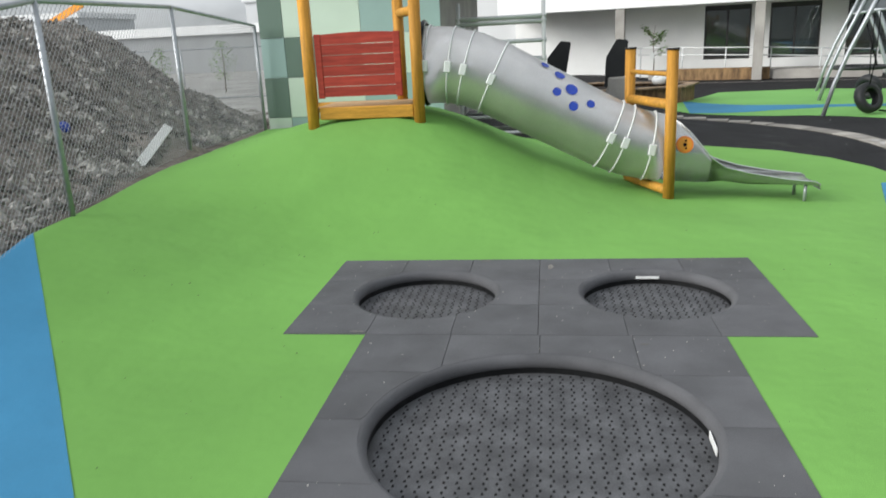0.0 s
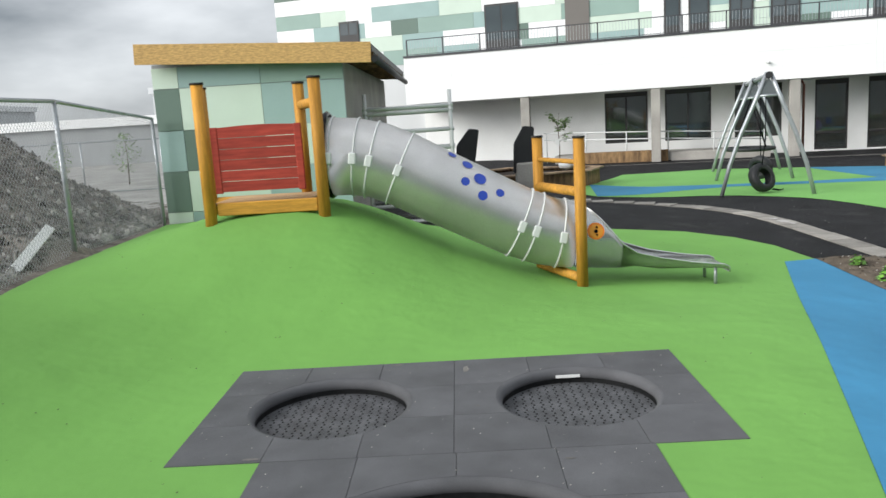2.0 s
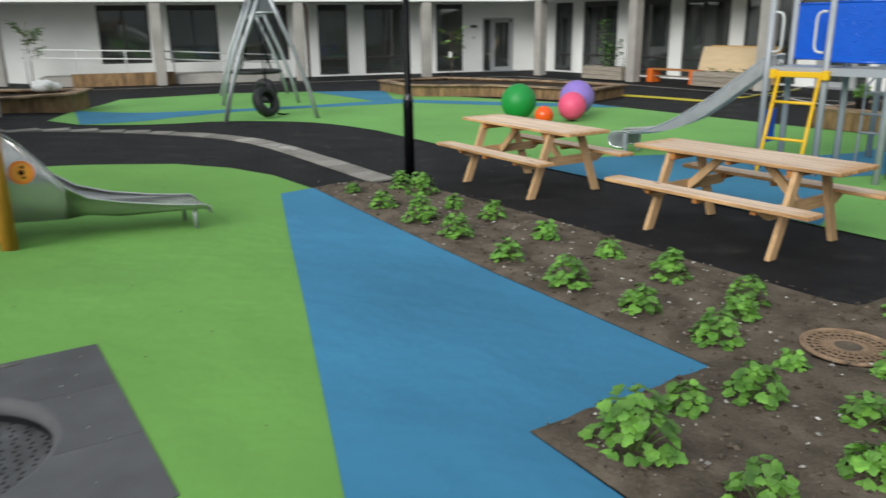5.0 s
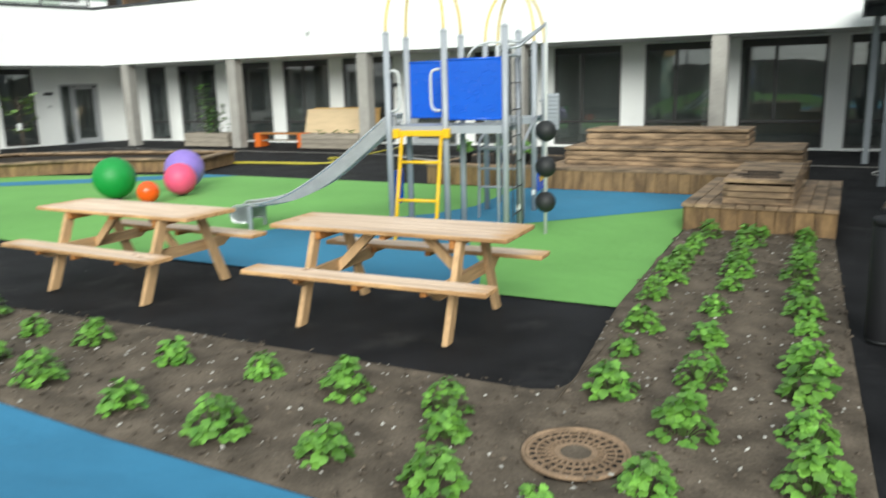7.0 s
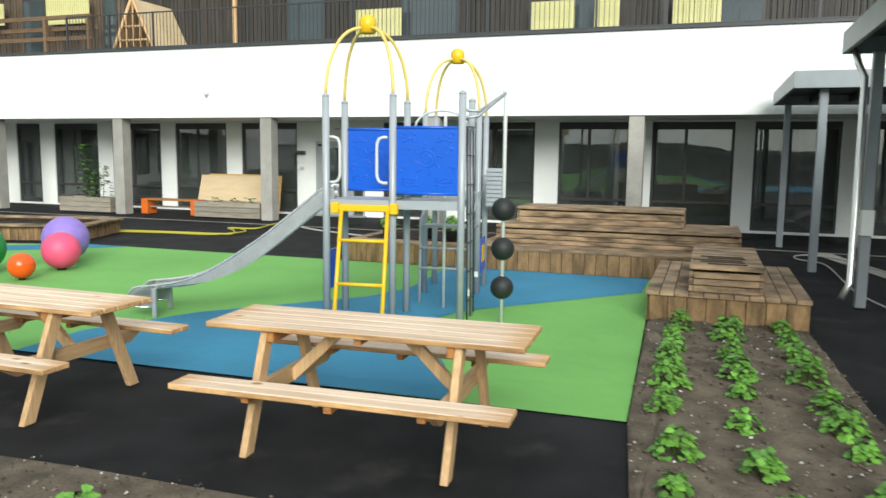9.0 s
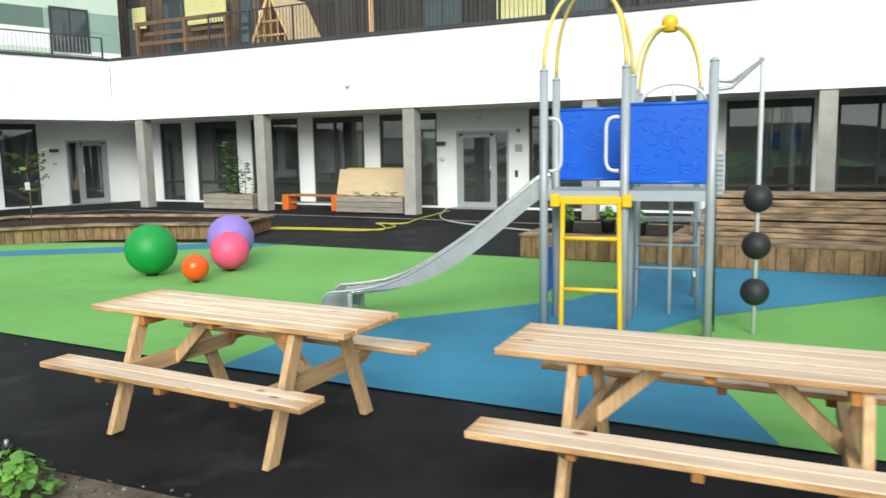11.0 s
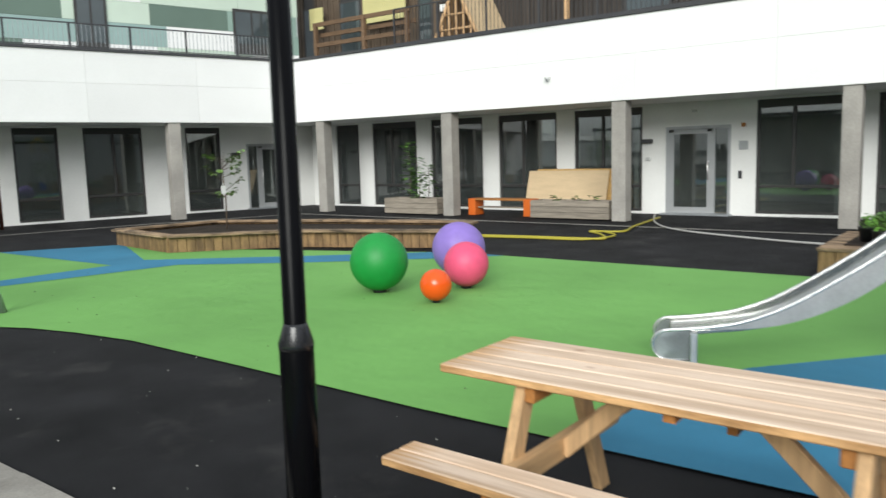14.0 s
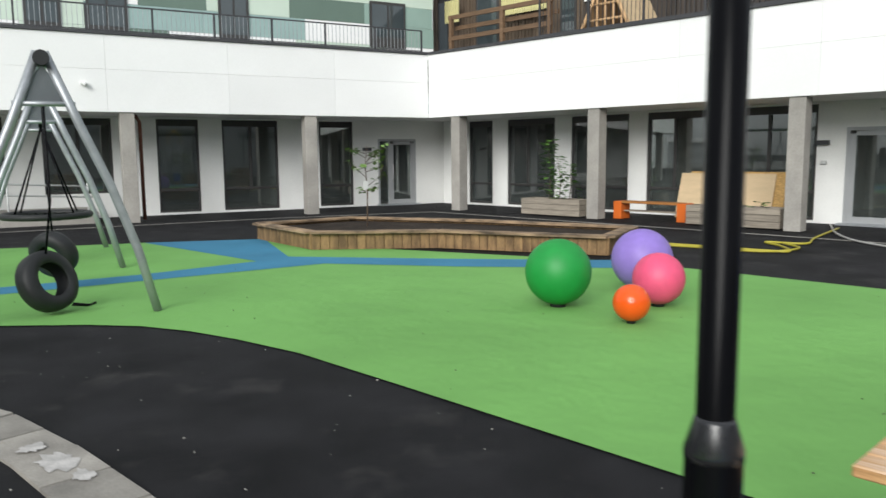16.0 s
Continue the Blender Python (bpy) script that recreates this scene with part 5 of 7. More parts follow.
    for k in range(-4, 5):
        w = math.sqrt(0.6 ** 2 - (0.13 * k) ** 2)
        bar("nest_rope", [seat_c + Vector((0.13 * k, -w, 0)), seat_c + Vector((0.13 * k, 0, -0.05)), seat_c + Vector((0.13 * k, w, 0))], 0.011, M_BLACK, 6)
        bar("nest_rope", [seat_c + Vector((-w, 0.13 * k, 0)), seat_c + Vector((0, 0.13 * k, -0.05)), seat_c + Vector((w, 0.13 * k, 0))], 0.011, M_BLACK, 6)
    # tyres under the first beam
    tyre("tyre", Vector((6.62, 16.60, 0.335)), 0.31, 0.11, Vector((0.42, -0.85, 0.35)), "black rubber tyre hanging near the ground")
    tyre("tyre", Vector((7.12, 17.95, 0.45)), 0.27, 0.11, Vector((0.75, 0.55, 0.30)), "black rubber tyre hanging behind the first")
    for c, u, z in ((Vector((6.62, 16.60, 0.62)), 0.16, 2.47), (Vector((7.12, 17.95, 0.69)), 0.52, 2.46)):
        top = tops[0].lerp(tops[1], u)
        bar("rope", [c, Vector((top.x, top.y, 1.15)), Vector((top.x, top.y, z))], 0.012, M_BLACK, 6, "black suspension rope")
    bar("rope_loop", [Vector((6.80, 16.45, 0.10)), Vector((6.95, 16.40, 0.07)), Vector((7.02, 16.43, 0.08)), Vector((6.95, 16.49, 0.05)), Vector((6.80, 16.48, 0.08))], 0.012, M_BLACK, 6)


swing()

# ---------------------------------------------------------------- climbing tower with slide
M_T = Matrix.Translation((9.68, 6.33, 0)) @ Matrix.Rotation(math.atan2(-0.989, 0.146), 4, 'Z')


def smooth_line(pts, n):
    """A rounder line through the points, n steps between each two."""
    out = []
    for i in range(len(pts) - 1):
        p = [Vector(pts[max(0, min(len(pts) - 1, i + k))]) for k in (-1, 0, 1, 2)]
        for j in range(n):
            t = j / n
            q = 0.5 * ((2 * p[1]) + (p[2] - p[0]) * t + (2 * p[0] - 5 * p[1] + 4 * p[2] - p[3]) * t * t + (3 * p[1] - p[0] - 3 * p[2] + p[3]) * t ** 3)
            out.append((q.x, q.y))
    return out + [tuple(pts[-1])]


def climbing_tower():
    t = thing("climbing_tower", M_T, "grey steel climbing tower with blue panels and yellow arches", "climbing frame")
    D = 0.62
    def bar(name, pts, r, mt=M_TOWER, label="", n=12, parent=None):
        bm = B()
        tube(bm, pts, r, n)
        return part(name, bm, mt, parent or t, label)
    def post(x, y, h):
        p = bar("post", [(x, y, 0), (x, y, h)], 0.038)
        bm = B()
        tube(bm, [(x, y, h), (x, y, h + 0.012), (x, y, h + 0.035)], [0.040, 0.040, 0.015], 12)
        part("post_cap", bm, M_TOWER, p)
        return p
    for x, y, h in ((-0.71, 0, 2.33), (-0.71, D, 2.30), (0, 0, 2.33), (0, D, 2.30), (0.71, 0, 2.35), (0.71, D, 2.32),
                    (-0.08, 1.93, 2.255), (0.6, 1.93, 2.255), (-0.08, 2.58, 2.255), (0.6, 2.58, 2.255)):
        post(x, y, h)
    # platforms
    for x0, x1, y0, y1, z in ((-0.68, -0.03, 0.02, D, 1.27), (0.03, 0.68, 0.02, D, 1.27), (-0.05, 0.57, 1.95, 2.56, 1.27)):
        d = boxpart("deck", ((x0 + x1) / 2, (y0 + y1) / 2, z), (x1 - x0, y1 - y0, 0.03), M_TOWER, t)
        for yy in (y0, y1):
            boxpart("deck_edge", (0, yy - (y0 + y1) / 2, -0.03), (x1 - x0, 0.03, 0.09), M_TOWER, d)
    # blue panels with raised relief
    def panel(x0, x1, y, z0=1.36, z1=2.02):
        p = boxpart("panel", ((x0 + x1) / 2, y, (z0 + z1) / 2), (x1 - x0, 0.02, z1 - z0), M_PANELBLUE, t, "glossy blue plastic panel with a moulded pattern", bevel=0.006)
        for z in (-(z1 - z0) / 2, (z1 - z0) / 2):
            bm = B()
            tube(bm, [(-(x1 - x0) / 2, -0.005, z), ((x1 - x0) / 2, -0.005, z)], 0.016, 8)
            part("panel_rim", bm, M_PANELBLUE, p)
        bm = B()
        def ridge(pts, r=0.009, closed=False):
            tube(bm, [(x, -0.009, z) for x, z in pts], r * 0.8, 6, closed)
        for r in (0.04, 0.082):
            ridge([(r * math.cos(a * math.pi / 9), 0.02 + r * math.sin(a * math.pi / 9)) for a in range(18)], 0.008, True)
        for k in range(8):
            a = k * math.pi / 4 + 0.2
            ridge([((0.105 + 0.016 * q) * math.cos(a + 0.10 * math.sin(q * 1.3)), 0.02 + (0.105 + 0.016 * q) * math.sin(a + 0.10 * math.sin(q * 1.3))) for q in range(5)], 0.009)
        for sx in (-1, 1):
            for k, zz in enumerate((-0.25, -0.215, -0.18, 0.20)):
                ridge([(sx * (0.09 + 0.028 * q), zz + 0.014 * math.sin(q * 1.5 + k)) for q in range(7)], 0.008)
            for x, zz, r in ((0.22, 0.10, 0.036), (0.15, 0.25, 0.03), (0.25, -0.08, 0.028), (0.25, 0.26, 0.022)):
                ridge([(sx * x + r * math.cos(a * 0.62), zz + r * math.sin(a * 0.62) * 1.2) for a in range(9)], 0.008)
        part("relief", bm, M_PANELBLUE, p)
    panel(0.04, 0.67, 0.0)
    panel(-0.67, -0.04, D)
    boxpart("low_panel", (-0.70, 0.20, 0.54), (0.02, 0.28, 0.42), M_PANELBLUE, t, "small blue panel near the ground", bevel=0.005)
    lp = boxpart("low_panel", (0.62, 2.26, 0.47), (0.02, 0.44, 0.44), M_PANELBLUE, t, "small blue panel near the ground", bevel=0.005)
    boxpart("disc_backing", (0.014, 0, 0.02), (0.008, 0.22, 0.22), M_YELLOW, lp, "yellow and orange play disc", bevel=0.003)
    # slatted grille behind the net
    gr = boxpart("grille", (0.76, 2.3, 1.34), (0.22, 0.02, 0.5), M_TOWER, t, "grey slatted grille")
    for k in range(9):
        boxpart("slat", (0, -0.02, -0.22 + k * 0.055), (0.21, 0.02, 0.03), M_TOWER, gr)
    bar("grille_arm", [(0.6, 2.3, 1.5), (0.66, 2.3, 1.5)], 0.016, n=8)
    # yellow arches
    def arches(x0, x1, y0, y1, z, rise):
        cx, cy = (x0 + x1) / 2, (y0 + y1) / 2
        for sx, sy in ((x0, y0), (x1, y0), (x0, y1), (x1, y1)):
            pts = []
            for i in range(13):
                a = i / 12 * math.pi / 2
                k = math.cos(a) ** 0.8 if i < 12 else 0
                pts.append((cx + (sx - cx) * k, cy + (sy - cy) * k, z + rise * math.sin(a)))
            bar("arch", pts, 0.018, M_YELLOWPALE, "yellow steel arch", 8)
        bm = B()
        tube(bm, [(cx, cy, z + rise + q) for q in (-0.055, -0.05, 0.05, 0.095, 0.125, 0.135)], [0.07, 0.082, 0.090, 0.080, 0.050, 0.015], 20)
        part("finial", bm, M_YELLOW, t, "yellow plastic finial")
    arches(-0.71, 0, 0, D, 2.33, 0.72)
    arches(-0.08, 0.6, 1.93, 2.58, 2.255, 0.71)
    # grab handles
    for x in (-0.64, -0.07):
        sg = 1 if x < -0.3 else -1
        loop = [(0, 1.46), (0.045, 1.46), (0.085, 1.475), (0.105, 1.515), (0.11, 1.56), (0.11, 1.82), (0.105, 1.865), (0.085, 1.905), (0.045, 1.92), (0, 1.92)]
        bar("grab_handle", [(x + sg * (u - 0.02), -0.03, z) for u, z in loop], 0.016, M_CLAMP, "pale rounded grab handle", 8)
    # yellow ladder
    lad = boxpart("ladder", (-0.285, -0.03, 1.20), (0.60, 0.05, 0.07), M_YELLOW, t, "yellow steel ladder", bevel=0.008)
    for sx in (-0.245, 0.245):
        boxpart("bracket", (sx * 1.28, -0.02, 0.0), (0.08, 0.07, 0.11), M_YELLOW, lad, bevel=0.008)
        bm = B()
        tube(bm, [(sx, -0.02, -0.02), (sx + 0.07, -0.51, -1.20)], 0.022, 8)
        part("ladder_rail", bm, M_YELLOW, lad)
    for z in (0.88, 0.46):
        u = (1.2 - z) / 1.2
        bm = B()
        tube(bm, [(-0.245 + 0.07 * u, -0.02 - 0.49 * u, z - 1.20), (0.245 + 0.07 * u, -0.02 - 0.49 * u, z - 1.20)], 0.019, 8)
        part("rung", bm, M_YELLOW, lad)
    for x, y in ((0.71, 0.62), (0.6, 1.93)):
        boxpart("sticker", (x, y - 0.041, 0.26), (0.045, 0.006, 0.07), M_TAG, t, "small white sticker")
    # rungs and step between the two decks
    for z in (0.42, 0.66):
        bar("rung", [(0.02, 1.2, z), (0.62, 1.2, z)], 0.016, n=8)
    for x in (0.02, 0.62):
        bar("ladder_rail", [(x, 1.2, 0.0), (x, 1.25, 1.0), (x, 1.93, 1.3)], 0.018, n=8)
    boxpart("step", (0.37, 1.3, 0.92), (0.62, 0.28, 0.03), M_GALV, t, "galvanised grating step")
    bar("hoop", [(0.08 + 0.29 * (1 - math.cos(a * math.pi / 10)), 0.66, 2.05 + 0.18 * math.sin(a * math.pi / 10)) for a in range(11)], 0.014, M_CLAMP, "", 8)
    bar("pole", [(0.36, 0.95, 0), (0.36, 0.95, 2.2)], 0.018, M_CLAMP, "", 8)
    # climbing net at the end
    for y in (0.12, 0.34, 0.56):
        bar("net_rope", [(0.735, y, 2.02), (0.75, y * 1.01, 1.3), (0.765, y * 1.02, 0.05)], 0.008, M_DARKSTEEL, "black climbing rope", 6)
    for i in range(6):
        z = 1.75 - i * 0.3
        x = 0.725 + (2.02 - z) / 1.97 * 0.03
        bar("net_rope", [(x + 0.015, 0.10, z), (x + 0.015, 0.58, z)], 0.008, M_DARKSTEEL, "", 6)
    bar("net_rail", [(0.73, 0.02, 2.05), (0.73, D, 2.05)], 0.016, n=8)
    # pole with three balls on a bracket
    px, py = 1.10, 0.32
    bar("ball_pole", [(px, py, 0), (px, py, 2.36), (px - 0.02, py + 0.02, 2.4)], 0.02, M_CLAMP, "", 8)
    for z in (1.20, 0.79, 0.38):
        bm = B()
        ball(bm, (px, py, z), 0.122, 24)
        part("pole_ball", bm, M_RUBBERBLACK, t, "black rubber ball on a pole")
    bar("bracket", [(0.72, 0.02, 2.12), (0.85, 0.10, 2.14), (px, py, 2.38)], 0.016, M_GALV, "", 8)
    bar("bracket", [(0.72, 0.04, 2.2), (0.85, 0.14, 2.19), (px, py, 2.38)], 0.016, M_GALV, "", 8)
    # slide
    sl = Vector((-0.70, 0.31, 1.29))
    run = Vector((-2.035, -0.415, 0))
    L = run.length
    d, w = run.normalized(), Vector((-run.y, run.x, 0)).normalized()
    prof = [(0, 1.29), (0.12, 1.27), (0.35, 1.085), (0.7, 0.80), (1.05, 0.555), (1.35, 0.375), (1.6, 0.276), (1.8, 0.235), (1.98, 0.213), (L, 0.205)]
    prof = smooth_line(prof, 4)
    bm = B()
    rows = []
    for u, z in prof:
        c = sl + d * u
        k = 1 - 0.6 * ease((u - 1.2) / 0.6)
        rows.append([bm.verts.new((c.x + w.x * a, c.y + w.y * a, z + 0.115 - (0.115 - h) * k)) for a, h in ((-0.21, 0.115), (-0.20, 0.015), (-0.17, 0), (0.17, 0), (0.20, 0.015), (0.21, 0.115))])
    for a, b in zip(rows, rows[1:]):
        for k in range(5):
            bm.faces.new((a[k], a[k + 1], b[k + 1], b[k])).smooth = True
    bmesh.ops.solidify(bm, geom=bm.faces[:], thickness=0.004)
    slide = part("slide", bm, M_SLIDE, t, "polished steel slide")
    for sg in (-1, 1):
        bm = B()
        rows = []
        for u, z in prof:
            c = sl + d * u + w * (0.217 * sg)
            if u < L - 0.14:
                rows.append([bm.verts.new((c.x, c.y, z + 0.125)), bm.verts.new((c.x, c.y, z + 0.125 - 0.012 - 0.19 * ease((L - 0.16 - u) / 1.1)))])
        for a, b in zip(rows, rows[1:]):
            bm.faces.new((a[0], a[1], b[1], b[0]))
        bmesh.ops.solidify(bm, geom=bm.faces[:], thickness=0.003)
        part("slide_side", bm, M_SHEET, slide, "plain grey steel side sheet")
        pts = [sl + d * u + w * (0.21 * sg) + Vector((0, 0, z + 0.12 - 1.29)) for u, z in prof]
        e = sl + d * L
        base = Vector((e.x, e.y, 0)) + w * (0.21 * sg)
        loop = [base + d * (0.11 * math.cos(a)) + Vector((0, 0, 0.215 + 0.11 * math.sin(a))) for a in [math.pi / 2 - k * math.pi / 10 for k in range(11)]] + [base - d * 0.16 + Vector((0, 0, 0.105))]
        bm = B()
        tube(bm, pts + loop[1:], 0.014, 8)
        part("slide_rail", bm, M_SLIDE, slide)
        bm = B()
        f = bm.faces.new([bm.verts.new(p) for p in loop + [base - d * 0.16 + Vector((0, 0, 0.325))]])
        bmesh.ops.solidify(bm, geom=[f], thickness=0.008)
        part("slide_cheek", bm, M_GALV, slide)
        bm = B()
        e = sl + d * (L - 0.17) + w * (0.238 * sg)
        box(bm, (0, 0, 0), (0.05, 0.045, 0.315), 0.008, Matrix.Translation((e.x, e.y, 0.1575)) @ Matrix.Rotation(math.atan2(d.y, d.x), 4, 'Z'))
        part("slide_leg", bm, M_GALV, slide)


climbing_tower()


# ---------------------------------------------------------------- timber planters and stepped seats
def plank_wall(parent, poly, z0, z1, width=0.15, thick=0.05, mt=None, closed=True):
    """Upright planks along a line, each a piece of its own."""
    pts = [Vector(p) for p in poly]
    pairs = list(zip(pts, pts[1:] + pts[:1])) if closed else list(zip(pts, pts[1:]))
    cache = {}
    for a, b in pairs:
        L = (b - a).length
        n = max(1, round(L / width))
        d = (b - a).normalized()
        ang = math.atan2(d.y, d.x)
        w = round(L / n, 3)
        if w not in cache:
            bm = B()
            box(bm, (0, 0, 0), (w - 0.006, thick, z1 - z0), 0.004)
            cache[w] = mesh_of("plank", bm, mt or M_OLDWOOD)
        for i in range(n):
            c = a + d * (w * (i + 0.5))
            part("plank", cache[w], None, parent, m=Matrix.Translation((c.x, c.y, (z0 + z1) / 2)) @ Matrix.Rotation(ang, 4, 'Z'))


def rim_boards(parent, poly, z, width=0.2, thick=0.045, closed=True):
    pts = [Vector(p) for p in poly]
    pairs = list(zip(pts, pts[1:] + pts[:1])) if closed else list(zip(pts, pts[1:]))
    for a, b in pairs:
        d = b - a
        ang = math.atan2(d.y, d.x)
        ob = boxpart("rim_board", ((a.x + b.x) / 2, (a.y + b.y) / 2, z), (d.length, width, thick), M_OLDTOP, parent, bevel=0.005)
        ob.matrix_basis = Matrix.Translation(((a.x + b.x) / 2, (a.y + b.y) / 2, z + 0.0015 * (len(parent.children) % 2))) @ Matrix.Rotation(ang, 4, 'Z')


def soil_fill(parent, poly, z):
    bm = B()
    bm.faces.new([bm.verts.new((x, y, z)) for x, y in poly])
    part("soil", bm, M_SOILDARK, parent, "dark damp soil")


PLANTER = [(11.85, 21.2), (11.55, 19.0), (13.15, 17.55), (14.2, 14.85), (15.8, 15.4), (15.0, 18.6), (14.0, 20.9)]
pl = thing("timber_planter", Matrix(), "low angular planter of weathered brown timber planks", "planter")
plank_wall(pl, PLANTER, 0.0, 0.275)
rim_boards(pl, PLANTER, 0.295, 0.24)
soil_fill(pl, PLANTER, 0.23)

PLANTER2 = [(3.85, 20.9), (3.3, 19.7), (-0.2, 18.9), (-0.8, 20.6), (1.5, 22.2)]
pl = thing("timber_planter", Matrix(), "low planter of weathered brown timber beside the ramp", "planter")
plank_wall(pl, PLANTER2, 0.0, 0.46)
rim_boards(pl, PLANTER2, 0.48, 0.3)
soil_fill(pl, PLANTER2, 0.4)


def deck(parent, x0, x1, y0, y1, z, along='y', w=0.145, mt=None):
    v, end = (x0, x1) if along == 'y' else (y0, y1)
    n = max(1, round((end - v) / w))
    w = (end - v) / n
    for i in range(n):
        c = v + w * (i + 0.5)
        if along == 'y':
            boxpart("deck_plank", (c, (y0 + y1) / 2, z), (w - 0.008, y1 - y0, 0.045), mt or M_OLDTOP, parent, bevel=0.004)
        else:
            boxpart("deck_plank", ((x0 + x1) / 2, c, z), (x1 - x0, w - 0.008, 0.045), mt or M_OLDTOP, parent, bevel=0.004)


def block(parent, x0, x1, y0, y1, z0, z1, rows):
    """A timber crate with lying boards on its sides."""
    h = (z1 - z0 - 0.045) / rows
    for i in range(rows):
        z = z0 + h * (i + 0.5)
        for y in (y0, y1):
            boxpart("side_board", ((x0 + x1) / 2, y, z), (x1 - x0, 0.045, h - 0.01), M_OLDTOP, parent, bevel=0.004)
        for x in (x0, x1):
            boxpart("side_board", (x, (y0 + y1) / 2, z), (0.045, y1 - y0 - 0.05, h - 0.01), M_OLDTOP, parent, bevel=0.004)


seat = thing("timber_steps", Matrix(), "stepped seat of weathered, partly charred timber planks", "timber seat")
plank_wall(seat, [(10.9, 2.28), (13.4, 2.28), (13.4, 3.84), (10.9, 3.84)], 0.0, 0.29, 0.2)
deck(seat, 10.85, 13.44, 2.24, 3.88, 0.312, 'x')
block(seat, 10.98, 12.9, 2.72, 3.42, 0.335, 0.60, 3)
deck(seat, 10.96, 12.92, 2.70, 3.44, 0.60, 'y')
for k, x in enumerate((11.12, 11.3, 11.44, 11.62, 11.76)):
    boxpart("charred_slat", (x, 3.06 + 0.05 * (k % 3), 0.628), (0.045 + 0.012 * (k % 2), 0.40 + 0.06 * (k % 3), 0.010), M_CHAR, seat, "charred black slat", bevel=0.004)

seat = thing("timber_steps", Matrix(), "long three-tier seat of weathered brown timber planks", "timber seat")
plank_wall(seat, [(13.86, 2.78), (13.86, 8.9), (15.9, 8.9), (15.9, 2.78)], 0.0, 0.31, 0.17)
deck(seat, 13.82, 15.92, 2.74, 8.94, 0.333, 'y')
block(seat, 14.45, 15.85, 2.82, 6.5, 0.356, 0.63, 3)
deck(seat, 14.42, 15.87, 2.80, 6.52, 0.63, 'y')
block(seat, 14.95, 15.85, 3.65, 6.28, 0.653, 0.90, 2)
deck(seat, 14.92, 15.87, 3.63, 6.30, 0.90, 'y')

boxpart("soil", (14.9, 7.75, 0.36), (1.5, 1.9, 0.02), M_SOILDARK, seat, "dark soil in the seat's planting box")


# ---------------------------------------------------------------- garden plants
def leaf(bm, c, d, s, up):
    """A broad, lobed leaf with a folded midrib and a drooping tip."""
    d = d.normalized()
    w = d.cross(up).normalized()
    n = w.cross(d).normalized()
    base, mid = bm.verts.new(c), bm.verts.new(c + d * (s * 0.5) - n * (s * 0.05))
    rim = []
    for u, v in ((0.06, 0.34), (0.22, 0.58), (0.40, 0.46), (0.62, 0.60), (0.78, 0.36), (1.08, 0.16)):
        rim.append((u, v))
    pts = [(u, v) for u, v in rim] + [(1.12, 0.0)] + [(u, -v) for u, v in reversed(rim)]
    vs = [bm.verts.new(c + d * (s * u) + w * (s * v) + n * (s * (0.10 * abs(v) - 0.30 * u * u * abs(v) - 0.14 * u * u))) for u, v in pts]
    bm.faces.new((mid, base, vs[0])).smooth = True
    for a, b in zip(vs, vs[1:]):
        bm.faces.new((mid, a, b)).smooth = True
    bm.faces.new((mid, vs[-1], base)).smooth = True


def plant_meshes(seed, big):
    rng = random.Random(seed)
    lv, st = B(), B()
    for i in range(int(105 * big)):
        a, q = rng.uniform(0, 6.283), rng.random() ** 0.6
        r = 0.165 * big * q
        h = (0.03 + 0.235 * (1 - q ** 2.2) * rng.uniform(0.6, 1.08)) * big
        c = Vector((r * math.cos(a), r * math.sin(a), h))
        b = a + rng.uniform(-0.9, 0.9)
        d = Vector((math.cos(b), math.sin(b), rng.uniform(-0.55, 0.2)))
        leaf(lv, c, d, rng.uniform(0.042, 0.074), Vector((0.6 * math.cos(a) + rng.uniform(-.3, .3), 0.6 * math.sin(a) + rng.uniform(-.3, .3), 1)))
        if i % 3 == 0:
            tube(st, [(0.15 * c.x, 0.15 * c.y, -0.02), c * 0.7, c], 0.003, 4)
    return mesh_of("leaves", lv, M_LEAF), mesh_of("stems", st, M_STEM)


KINDS = [plant_meshes(30 + i, k) for i, k in enumerate((0.75, 0.95, 1.1, 1.25, 0.85, 1.0))]


def garden_plant(x, y, s, i):
    p = thing("garden_plant", Matrix.Translation((x, y, land(x, y) + 0.02)) @ Matrix.Rotation(i * 2.399, 4, 'Z') @ Matrix.Scale(s, 4),
              "young leafy green perennial with lobed leaves in bare soil", "plant", "young perennials in rows")
    lv, st = KINDS[i % 6]
    part("leaves", lv, None, p), part("stem", st, None, p)
    return p


WEST_IN = [(4.64, 8.7), (4.55, 7.83), (4.58, 7.13), (4.54, 6.49), (4.47, 5.66), (4.46, 4.95), (4.5, 4.3), (4.46, 3.69)]
WEST_OUT = [(5.22, 8.63), (5.24, 8.2), (5.15, 7.42), (5.21, 6.85), (5.15, 6.0), (5.2, 5.28), (5.18, 4.66), (5.21, 4.02), (4.94, 3.89)]
ARM_A = [(5.8, 3.28), (6.46, 3.38), (6.99, 3.4), (7.81, 3.5), (8.38, 3.5), (8.8, 3.52), (9.2, 3.54), (9.6, 3.52), (10.0, 3.55), (10.5, 3.5)]
ARM_B = [(2.98, 2.95), (3.5, 3.12), (3.97, 3.1), (4.48, 3.23), (4.85, 2.86), (5.45, 2.83), (6.16, 2.86), (6.88, 2.94), (7.6, 3.0), (8.3, 2.99), (8.8, 3.0), (9.35, 3.03), (10.15, 3.05), (10.7, 2.98)]
